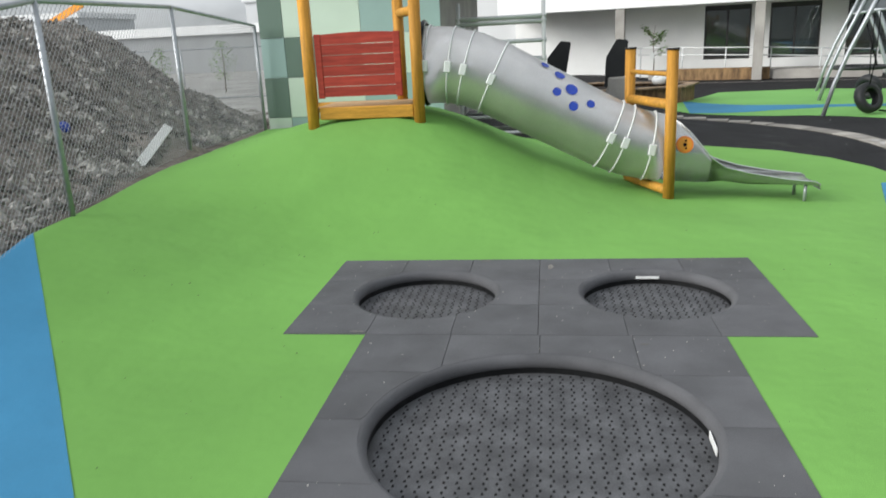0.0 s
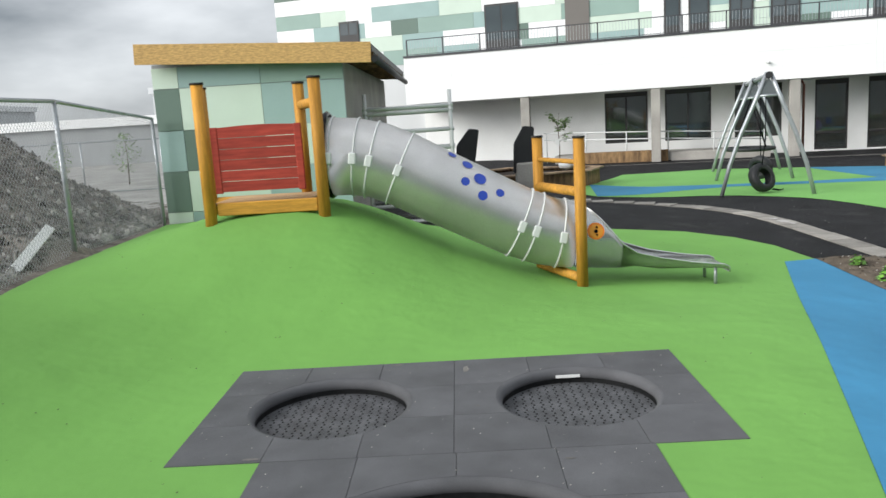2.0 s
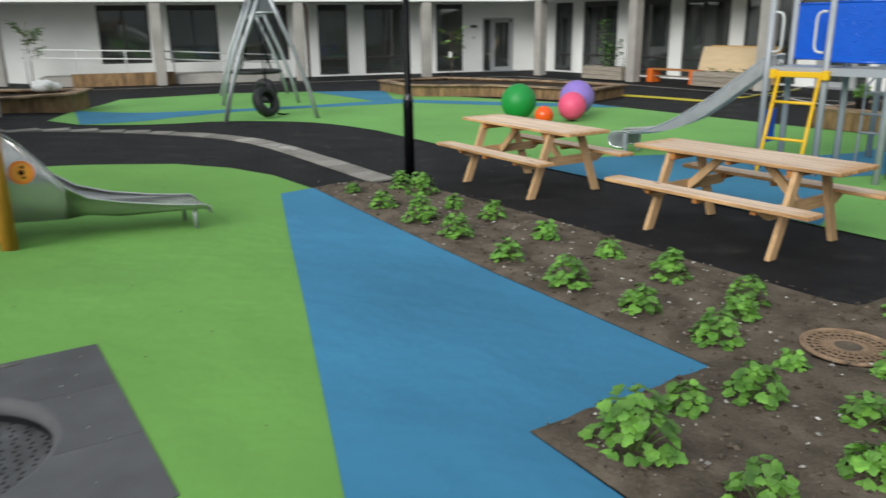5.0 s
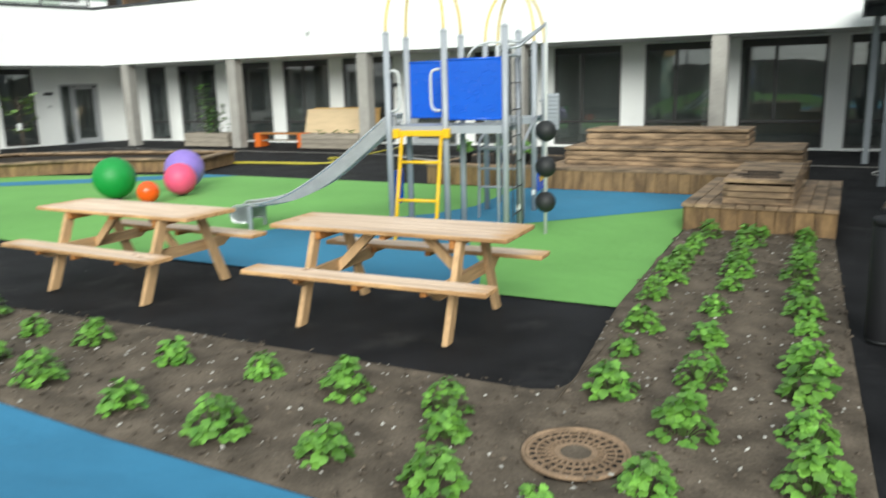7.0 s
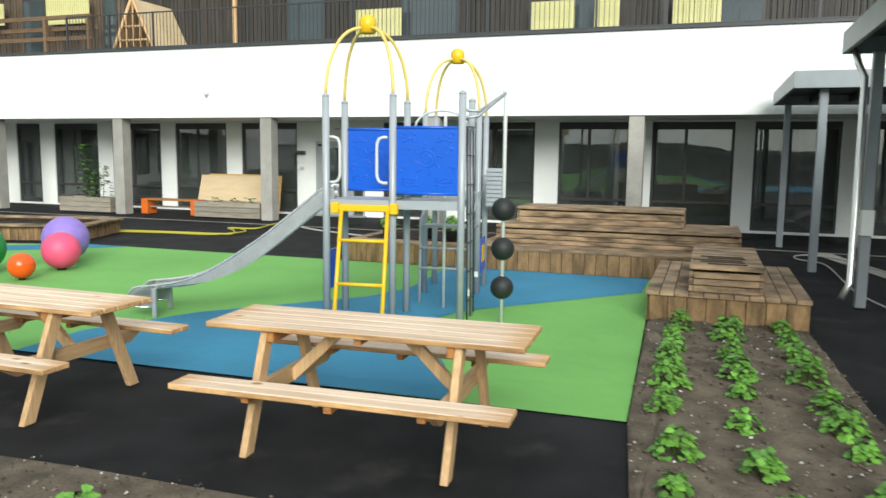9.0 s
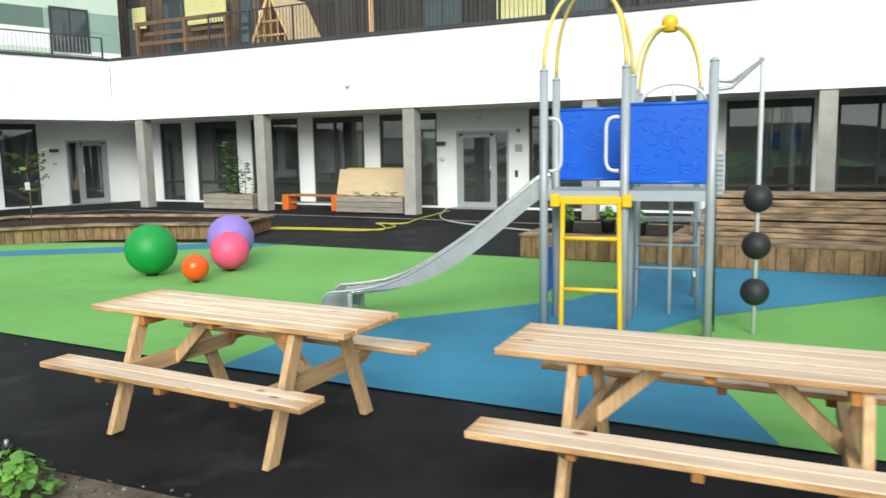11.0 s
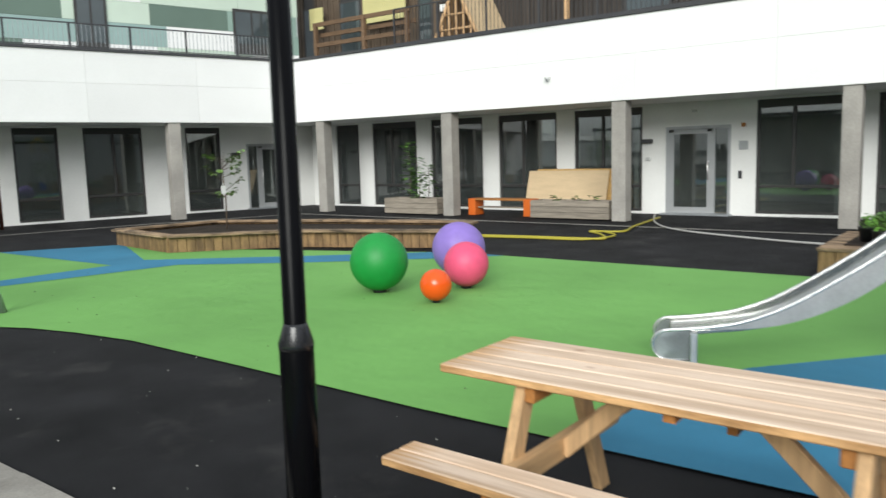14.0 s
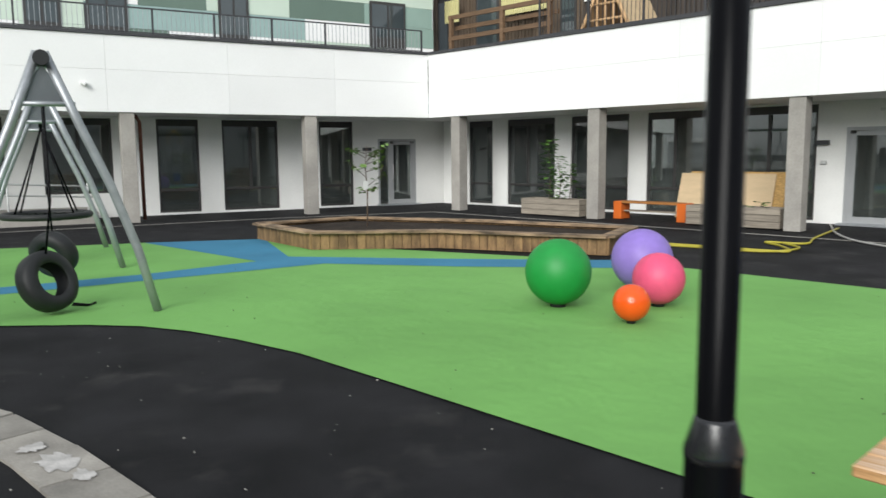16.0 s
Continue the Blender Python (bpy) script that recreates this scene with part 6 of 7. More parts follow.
ARM_C = [(3.1, 2.45), (3.7, 2.4), (4.2, 2.68), (5.14, 2.23), (5.6, 2.27), (6.17, 2.3), (6.6, 2.32), (7.32, 2.36), (7.75, 2.4), (8.16, 2.45), (8.88, 2.5), (9.56, 2.5), (10.1, 2.52), (10.66, 2.54)]
SEATBOX = [(14.2, 7.2), (14.35, 7.7), (14.2, 8.3), (14.6, 8.5), (14.8, 7.4)]
BIG = {(5.8, 3.28): 1.15, (6.17, 2.3): 1.25, (6.6, 2.32): 1.2, (4.5, 4.3): 1.25, (4.46, 4.95): 1.2, (4.46, 3.69): 1.15}
i = 0
for row in (WEST_IN, WEST_OUT, ARM_A, ARM_B, ARM_C):
    for x, y in row:
        far = 1.05 if y > 5.5 else 1.0
        garden_plant(x, y, 0.69 * BIG.get((x, y), far * (0.86 + 0.07 * ((i * 7) % 5))), i)
        i += 1

for x, y in SEATBOX:
    pot = thing("plant_pot", Matrix.Translation((x, y, 0.366)), "small black plastic plant pot on the timber seat", "plant pot", "plant pots")
    bm = B()
    tube(bm, [(0, 0, 0), (0, 0, 0.16), (0, 0, 0.165), (0, 0, 0.185)], [0.085, 0.11, 0.118, 0.118], 18)
    part("body", bm, M_RUBBERBLACK, pot)
    p = garden_plant(x, y, 0.7, i)
    p.matrix_basis.translation.z = 0.55
    i += 1


def inside(p, poly):
    c = False
    for (xa, ya), (xb, yb) in zip(poly, poly[1:] + poly[:1]):
        if (ya > p[1]) != (yb > p[1]) and p[0] < (xb - xa) * (p[1] - ya) / (yb - ya) + xa:
            c = not c
    return c


def scatter(name, seed, count, area, sizes, height, mt, label, cat, ok):
    """Small broken lumps strewn over an area, joined in one mesh."""
    rng = random.Random(seed)
    verts, faces = [], []
    for k in range(count):
        x, y = rng.uniform(area[0], area[1]), rng.uniform(area[2], area[3])
        if not ok(x, y):
            continue
        r, o = rng.choice(sizes), len(verts)
        m = Euler((rng.uniform(-.4, .4), rng.uniform(-.4, .4), rng.random() * 6)).to_matrix()
        c = Vector((x, y, height(x, y) + r * 0.2))
        verts += [tuple(c + m @ (Vector(q) * r * rng.uniform(0.7, 1.3))) for q in ((1.2, 0, 0), (0, 1, 0), (-1.2, 0, 0), (0, -1, 0), (0, 0, 0.7), (0, 0, -0.6))]
        faces += [(o + a, o + b, o + c2) for a, b, c2 in ((0, 1, 4), (1, 2, 4), (2, 3, 4), (3, 0, 4), (1, 0, 5), (2, 1, 5), (3, 2, 5), (0, 3, 5))]
    me = bpy.data.meshes.new(name)
    me.from_pydata(verts, [], faces)
    bm = B()
    bm.from_mesh(me)
    single(name, bm, mt, label, cat, "stuff")


def bed_top(x, y):
    return land(x, y) + 0.03 + 0.035 * noise.noise((x * 3.1, y * 3.1, 0)) + 0.02 * noise.noise((x * 9, y * 9, 3))


in_bed = lambda x, y: inside((x, y), BED) and math.hypot(x - 5.07, y - 3.25) > 0.25
scatter("soil_clods", 3, 12000, (2.6, 11.1, 1.9, 9.3), (0.005, 0.006, 0.007, 0.009, 0.012, 0.017), bed_top, M_CLOD, "crumbled clods of dry garden soil", "soil", in_bed)
scatter("soil_pebbles", 4, 2600, (2.6, 11.1, 1.9, 9.3), (0.003, 0.004, 0.005, 0.006, 0.008, 0.013), lambda x, y: bed_top(x, y) + 0.004, M_CRUMB, "small pale pebbles scattered on the soil", "pebbles", in_bed)
scatter("rubber_grit", 5, 500, (-3.4, 4.0, 0.5, 11.0), (0.002, 0.003, 0.004, 0.006), lambda x, y: land(x, y) + 0.006, M_SPECK, "bits of dark grit on the green rubber", "grit", lambda x, y: inside((x, y), GREEN_SOUTH_A) or inside((x, y), GREEN_SOUTH_B))
scatter("court_grit", 6, 220, (3.5, 13.5, 4.0, 18.0), (0.003, 0.005, 0.008), lambda x, y: land(x, y) + 0.006, M_SPECK, "bits of dark grit on the play court", "grit", lambda x, y: inside((x, y), GREEN_EAST))
scatter("asphalt_crumbs", 7, 110, (4.0, 9.0, 8.5, 16.0), (0.003, 0.004, 0.007), lambda x, y: land(x, y) - 0.004, M_CRUMB, "pale crumbs on the black asphalt", "grit", lambda x, y: not (in_bed(x, y) or inside((x, y), GREEN_EAST) or inside((x, y), GREEN_SOUTH_B)))
scatter("tile_crumbs", 8, 260, (-1.6, 1.3, 1.5, 4.9), (0.002, 0.003, 0.004), lambda x, y: MAT_Z + 0.009, M_CRUMB, "pale crumbs on the rubber tiles", "grit", lambda x, y: (y > 3.43 or -1.1 < x < 0.88) and all(math.hypot(x - h[0], y - h[1]) > h[2] for h in HOLES))


# round cast-iron cover in the soil
def cover():
    c = thing("drain_cover", Matrix.Translation((5.07, 3.25, land(5.07, 3.25) + 0.006)) @ Matrix.Scale(0.88, 4), "rusty round cast-iron drain grate set in the soil", "drain cover")
    bm = B()
    tube(bm, [(0.285 * math.cos(a * math.pi / 20), 0.285 * math.sin(a * math.pi / 20), 0.012) for a in range(40)], 0.014, 6, True)
    part("frame_ring", bm, M_RUST, c)
    for r, w in ((0.10, 0.030), (0.16, 0.010), (0.215, 0.010), (0.262, 0.018)):
        bm = B()
        rows = [[bm.verts.new((q * math.cos(k * math.pi / 20), q * math.sin(k * math.pi / 20), z)) for q, z in ((r - w / 2, 0.008), (r - w / 2, 0.017), (r + w / 2, 0.017), (r + w / 2, 0.008))] for k in range(40)]
        for k in range(40):
            for q in range(4):
                bm.faces.new((rows[k][q], rows[k][(q + 1) % 4], rows[(k + 1) % 40][(q + 1) % 4], rows[(k + 1) % 40][q]))
        part("ring", bm, M_RUST, c)
    for k in range(26):
        a = k * math.pi / 13
        ob = boxpart("rib", (0, 0, 0), (0.17, 0.013, 0.008), M_RUST, c)
        ob.matrix_basis = Matrix.Translation((0.185 * math.cos(a), 0.185 * math.sin(a), 0.0128)) @ Matrix.Rotation(a, 4, 'Z')
    bm = B()
    tube(bm, [(0, 0, 0.004), (0, 0, 0.014)], 0.085, 20)
    part("hub", bm, M_SOIL, c, "hub plate filled with soil")
    bm = B()
    tube(bm, [(0, 0, -0.012), (0, 0, 0.006)], 0.275, 24)
    part("pit", bm, M_HOLE, c)


cover()

# ---------------------------------------------------------------- canopies by the south-east
def canopy(x0, x1, y0, y1, z, posts, label):
    c = thing("canopy", Matrix.Translation((x1, y1, 0)), label, "canopy", "steel canopies")
    inv = Matrix.Translation((-x1, -y1, 0))
    def bx(name, ce, s, mt, lab=""):
        bm = B()
        box(bm, ce, s, 0.006)
        return part(name, bm, mt, c, lab, inv)
    bx("roof", ((x0 + x1) / 2, (y0 + y1) / 2, z + 0.21), (x1 - x0, y1 - y0, 0.06), M_DARKSTEEL)
    for y in (y0, y1):
        bx("fascia", ((x0 + x1) / 2, y, z + 0.12), (x1 - x0 + 0.06, 0.05, 0.26), M_GREYPAINT)
    for x in (x0, x1):
        bx("fascia", (x, (y0 + y1) / 2, z + 0.12), (0.05, y1 - y0, 0.26), M_GREYPAINT)
    n = max(2, round((y1 - y0) / 0.7))
    for i in range(1, n):
        bx("rafter", ((x0 + x1) / 2, y0 + (y1 - y0) * i / n, z + 0.10), (x1 - x0 - 0.06, 0.07, 0.14), M_DARKSTEEL)
    for x, y in posts:
        bm = B()
        box(bm, (x, y, z / 2), (0.12, 0.12, z), 0.01)
        part("post", bm, M_GREYPAINT, c, m=inv)
    return c, inv


cn, inv = canopy(6.6, 12.75, -3.6, 1.86, 3.0, [(12.62, 1.52), (12.62, -3.3), (6.8, -3.3)], "grey steel canopy roof on square posts by the bed")
bm = B()
tube(bm, [(12.62, 1.78, 3.05), (12.62, 1.72, 2.85), (12.55, 1.66, 2.7), (12.5, 1.66, 0.3), (12.42, 1.76, 0.12)], 0.04, 10)
part("downpipe", bm, M_STEEL, cn, "galvanised downpipe", inv)
bm = B()
box(bm, (12.58, 1.52, 1.02), (0.135, 0.135, 0.30), 0.006)
part("post_sleeve", bm, M_TAG, cn, "white sleeve on the post", inv)
canopy(15.35, 19.3, -4.0, 2.14, 2.83, [(15.6, 1.7), (19.1, 1.9), (15.6, -1.6), (19.1, -1.6)], "grey steel canopy roof against the building")


def strip(name, pts, w, mt, label, cat):
    bm = B()
    ps = [Vector(p) for p in pts]
    rows = []
    for i, p in enumerate(ps):
        d = (ps[min(i + 1, len(ps) - 1)] - ps[max(i - 1, 0)]).normalized()
        n = Vector((-d.y, d.x)) * (w / 2)
        rows.append([bm.verts.new((*(p + n), 0.004)), bm.verts.new((*(p - n), 0.004))])
    for a, b in zip(rows, rows[1:]):
        bm.faces.new((a[0], a[1], b[1], b[0]))
    single(name, bm, mt, label, cat, "structure")


strip("drain_channel_east", [(18.85, 23.6), (18.75, 14.0), (18.6, 9.5), (18.4, 2.0), (17.9, -4)], 0.12, M_CONC, "pale concrete drain channel in the asphalt", "drain")
strip("drain_channel_north", [(18.85, 23.6), (15.0, 25.1), (11.1, 26.1), (4.5, 27.6), (-0.5, 28.9)], 0.12, M_CONC, "pale concrete drain channel in the asphalt", "drain")
strip("drain_channel_south", [(18.3, 1.25), (14.0, 0.25), (9.0, -0.9)], 0.35, M_CONC, "grey concrete strip in the asphalt", "drain")


def hose(pts, r, mt, label):
    bm = B()
    ps = [Vector((x, y, r + 0.004)) for x, y in pts]
    fine = []
    for i in range(len(ps) - 1):
        p0, p1, p2, p3 = ps[max(0, i - 1)], ps[i], ps[i + 1], ps[min(len(ps) - 1, i + 2)]
        for k in range(6):
            t = k / 6
            fine.append(0.5 * ((2 * p1) + (p2 - p0) * t + (2 * p0 - 5 * p1 + 4 * p2 - p3) * t * t + (3 * p1 - p0 - 3 * p2 + p3) * t ** 3))
    tube(bm, fine + [ps[-1]], r, 6)
    single("hose", bm, mt, label, "hose")


hose([(15.9, 15.6), (16.1, 14.4), (16.2, 13.4), (16.35, 12.9), (17.0, 13.3), (17.4, 13.7), (17.6, 13.1), (18.6, 13.3), (20.8, 13.6)], 0.02, M_HOSE, "yellow garden hose lying on the asphalt")
hose([(15.7, 15.6), (15.95, 14.3), (16.1, 13.2), (16.9, 12.95), (17.4, 13.4)], 0.018, M_HOSE, "yellow garden hose lying on the asphalt")
hose([(21.5, 14.0), (19.5, 13.2), (18.2, 12.2), (17.2, 10.2), (16.9, 8.9)], 0.02, M_HOSEW, "pale grey cable lying on the asphalt")
hose([(14.0, 0.05), (15.1, 0.38), (17.2, 0.95), (17.75, 1.46), (17.5, 1.76), (17.0, 1.74), (16.5, 1.4), (14.4, 1.39), (13.4, 1.36), (12.24, 1.13), (11.37, 0.82), (9.0, 0.0)], 0.012, M_HOSEW, "pale pinkish cable looped on the asphalt")


# ---------------------------------------------------------------- things under the arcade
def flower_box(x0, x1, label, seed, tall):
    """A grey timber box along the east wall, with young plants."""
    b = thing("planter_box", M_E @ Matrix.Translation(((x0 + x1) / 2, 0.45, 0)), label, "planter", "timber planter boxes")
    w, d, h = x1 - x0, 0.55, 0.44
    for i in range(3):
        z = 0.02 + (i + 0.5) * 0.14
        for y in (-d / 2, d / 2):
            boxpart("board", (0, y, z), (w, 0.03, 0.132), M_GREYWOOD, b, bevel=0.004)
        for x in (-w / 2 + 0.02, w / 2 - 0.02):
            boxpart("board", (x, 0, z), (0.03, d - 0.04, 0.132), M_GREYWOOD, b, bevel=0.004)
    boxpart("soil", (0, 0, 0.37), (w - 0.06, d - 0.06, 0.05), M_SOILDARK, b, "dark soil")
    rng = random.Random(seed)
    lv, st = B(), B()
    if tall:
        for k in range(3):
            x = (k - 1) * 0.32 + 0.1
            H = (1.55, 1.1, 0.9)[k]
            tube(st, [(x, 0, 0.38), (x + 0.03, 0.02, 0.38 + H * 0.5), (x + rng.uniform(-.1, .1), 0, 0.38 + H)], [0.012, 0.009, 0.004], 5)
            for j in range(int(85 * H)):
                z = 0.42 + H * rng.random()
                a = rng.uniform(0, 6.28)
                r = rng.uniform(0.03, 0.26) * (1.1 - 0.5 * (z - 0.4) / H)
                leaf(lv, Vector((x + r * math.cos(a), r * math.sin(a) * 0.8, z)), Vector((math.cos(a), math.sin(a), rng.uniform(-.2, .5))), rng.uniform(0.07, 0.13), Vector((0, 0.3, 1)))
    else:
        for j in range(40):
            x = rng.choice((-0.45, 0.1, 0.5)) + rng.uniform(-.15, .15)
            a = rng.uniform(0, 6.28)
            leaf(lv, Vector((x, rng.uniform(-.15, .15), 0.42 + rng.uniform(0, .12))), Vector((math.cos(a), math.sin(a), rng.uniform(0, .8))), rng.uniform(0.06, 0.1), Vector((0, 0.3, 1)))
        tube(st, [(0, 0, 0.38), (0.02, 0, 0.5)], 0.006, 5)
    part("foliage", lv, M_LEAF, b), part("stem", st, M_TWIG, b)


flower_box(3.35, 5.2, "grey timber planter box with tall leafy young shrubs", 4, True)
flower_box(8.05, 10.1, "grey timber planter box with a few low plants", 9, False)


def orange_bench():
    b = thing("bench", M_E @ Matrix.Translation((6.95, 0.75, 0)), "low bench with orange end panels and a plank seat", "bench")
    for x in (-0.9, 0.78):
        boxpart("end_panel", (x, 0, 0.215), (0.22, 0.4, 0.43), M_ORANGEWOOD, b, "orange painted end panel", bevel=0.01)
    boxpart("seat", (-0.06, 0, 0.41), (1.55, 0.38, 0.05), M_CLEAT, b, bevel=0.008)
    boxpart("lower_shelf", (-0.06, 0.05, 0.2), (1.5, 0.25, 0.03), M_GREYWOOD, b)


orange_bench()


def ply_stack():
    for i, (x, w, h, tilt) in enumerate(((8.15, 2.3, 1.12, -17), (8.35, 2.3, 1.14, -13), (8.5, 2.2, 1.10, -10))):
        bm = B()
        box(bm, (0, 0, h / 2), (w, 0.024, h), 0.002)
        single("plywood_sheet", bm, M_PLY if i == 0 else M_OSB, "bare plywood sheet leaning against the wall", "plywood", "", M_E @ pose(x, 1.62 + i * 0.16, 0.02, tilt), "leaning plywood sheets")


ply_stack()


def wall_fixture(name, m, x, z, s, mt, label, cat, y=None):
    bm = B()
    box(bm, (0, -s[1] / 2, 0), s, 0.008)
    single(name, bm, mt, label, cat, "", m @ Matrix.Translation((x, DEEP - 0.05 if y is None else y, z)))


for m, x, yy in ((M_N, -0.95, DEEP), (M_E, 10.15, DEEP - 0.05)):
    wall_fixture("wall_lamp", m, x, 1.78, (0.26, 0.12, 0.1), M_DARKSTEEL, "dark box wall lamp beside the entrance", "wall lamp", yy)
    wall_fixture("wall_socket", m, x + 0.02, 1.35, (0.12, 0.06, 0.08), M_CLAMP, "small grey outdoor socket", "socket", yy)
wall_fixture("wall_sign", M_E, 12.42, 1.62, (0.2, 0.015, 0.2), M_GREYFRAME, "small square grey sign beside the entrance", "sign")
wall_fixture("alarm_sounder", M_E, 12.42, 2.08, (0.09, 0.06, 0.09), M_CLEAT, "small dark red alarm sounder", "alarm")
wall_fixture("door_button", M_E, 12.36, 0.95, (0.08, 0.03, 0.18), M_DARKSTEEL, "small dark door opener panel", "switch")
wall_fixture("wall_lamp", M_E, 11.3, 2.45, (0.1, 0.08, 0.06), M_CLAMP, "small pale sensor above the entrance", "sensor")
for m, x in ((M_E, 8.67), (M_N, -9.1)):
    c = thing("security_camera", m @ Matrix.Translation((x, 0.0, 3.3)), "small white dome camera on the parapet", "camera")
    bm = B()
    box(bm, (0, -0.04, 0), (0.13, 0.08, 0.06), 0.015)
    part("bracket", bm, M_TAG, c)
    bm = B()
    ball(bm, (0.03, -0.09, -0.03), 0.05, 14)
    part("dome", bm, M_CLAMP, c)


# downpipe by the ramp
bm = B()
tube(bm, [(-7.85, 0.5, 0.05), (-7.85, 0.5, 2.45), (-7.95, 0.4, 2.6)], 0.045, 10)
single("downpipe", bm, M_COPPER, "red-brown painted downpipe beside a column", "downpipe", "", M_N)


def ramp():
    r = thing("access_ramp", M_N, "concrete access ramp with white double handrail", "ramp", kind="structure")
    boxpart("ramp_wall", (-14.0, 0.55, 0.21), (3.2, 0.12, 0.42), M_OLDWOOD, r, "brown boarded ramp side")
    boxpart("ramp_wall", (-10.6, 0.55, 0.14), (3.4, 0.12, 0.28), M_CONC, r)
    boxpart("ramp_slab", (-12.8, 1.35, 0.17), (7.6, 1.5, 0.3), M_CONC, r)
    for z in (0.98, 0.72):
        barpart("handrail", [(-17.0, 0.62, z + 0.25), (-12.4, 0.62, z + 0.1), (-9.0, 0.62, z - 0.08)], 0.022, M_CLAMP, r, "pale steel handrail", 8)
    for x in (-16.9, -15.4, -13.9, -12.4, -10.8, -9.1):
        barpart("rail_post", [(x, 0.62, 0.1), (x, 0.62, 0.98 + 0.25 * ease((-9 - x) / 8))], 0.022, M_CLAMP, r, "", 8)


ramp()


# young tree in the planter
def young_tree(x, y, z, h, seed, label):
    t = thing("young_tree", Matrix.Translation((x, y, z)), label, "tree")
    rng = random.Random(seed)
    bm, lv = B(), B()
    tube(bm, [(0, 0, 0), (0.02, 0, h * 0.45), (-0.02, 0.01, h * 0.75), (0.03, 0, h)], [0.016, 0.013, 0.009, 0.003], 7)
    tips = []
    for k in range(12):
        a, z0 = rng.uniform(0, 6.28), h * rng.uniform(0.42, 0.9)
        L = rng.uniform(0.2, 0.42)
        e = Vector((L * math.cos(a), L * math.sin(a), z0 + L * rng.uniform(0.1, 0.9)))
        tube(bm, [(0, 0, z0), e * 0.6 + Vector((0, 0, z0 * 0.4)), e], [0.007, 0.005, 0.002], 5)
        tips += [(Vector((0, 0, z0)).lerp(e, u)) for u in (0.5, 0.7, 0.85, 1.0)]
    for p in tips:
        for j in range(4):
            a = rng.uniform(0, 6.28)
            leaf(lv, p + Vector((rng.uniform(-.05, .05), rng.uniform(-.05, .05), rng.uniform(-.04, .04))), Vector((math.cos(a), math.sin(a), rng.uniform(-.5, .5))), rng.uniform(0.05, 0.085), Vector((0, 0.2, 1)))
    part("trunk", bm, M_TWIG, t), part("crown", lv, M_LEAF2, t)
    boxpart("plant_tag", (-0.04, -0.02, h * 0.52), (0.11, 0.008, 0.16), M_TAG, t, "white plastic plant tag")


young_tree(13.3, 19.65, 0.22, 1.55, 2, "thin young tree with sparse pale leaves in the timber planter")
young_tree(2.75, 20.7, 0.4, 1.6, 6, "thin young tree with sparse pale leaves in a planter")


# bag on the planter by the ramp
bm = B()
for k in range(5):
    v = bmesh.ops.create_icosphere(bm, subdivisions=2, radius=0.14, matrix=Matrix.Translation((0.13 * (k % 3) - 0.1, 0.08 * (k // 2), 0.1 + 0.06 * (k % 2))) @ Matrix.Diagonal((1.3, 1, 0.75, 1)))["verts"]
    for w in v:
        w.co += w.co.normalized() * 0.03 * noise.noise(w.co * 18)
single("plastic_bag", bm, M_TAG, "crumpled white plastic bag on the timber planter", "bag", "", Matrix.Translation((2.9, 19.9, 0.52)))


# black covered stands on rough concrete blocks by the ramp
def covered_stand(x, y, lean, label):
    b = thing("display_stand", Matrix.Translation((x, y, 0)), label, "stand")
    bm = B()
    outline = [(-0.26, 0.60), (0.20, 0.60), (0.24 + lean, 1.70), (-0.02 + lean, 1.74), (-0.22, 1.32)]
    front = bm.faces.new([bm.verts.new((px, -0.09, pz)) for px, pz in outline])
    ext = bmesh.ops.extrude_face_region(bm, geom=[front])["geom"]
    bmesh.ops.translate(bm, verts=[v for v in ext if isinstance(v, bmesh.types.BMVert)], vec=(0, 0.18, 0))
    bmesh.ops.bevel(bm, geom=bm.edges[:], offset=0.02, segments=2, affect='EDGES')
    part("cover", bm, M_RUBBERBLACK, b, "black tarpaulin cover")
    bm = B()
    box(bm, (0.06, 0, 0.42), (0.52, 0.42, 0.84), 0.05)
    for v in bm.verts:
        v.co += Vector((noise.noise(v.co * 3), noise.noise(v.co * 3 + Vector((5, 0, 0))), noise.noise(v.co * 3 + Vector((0, 5, 0))))) * 0.05
        v.co.z = max(0.0, v.co.z)
    part("block", bm, M_CONC, b, "rough grey concrete block")


covered_stand(1.6, 18.75, 0.05, "black covered stand on a rough concrete block")
covered_stand(0.18, 19.5, 0.14, "black covered stand on a rough concrete block, leaning")


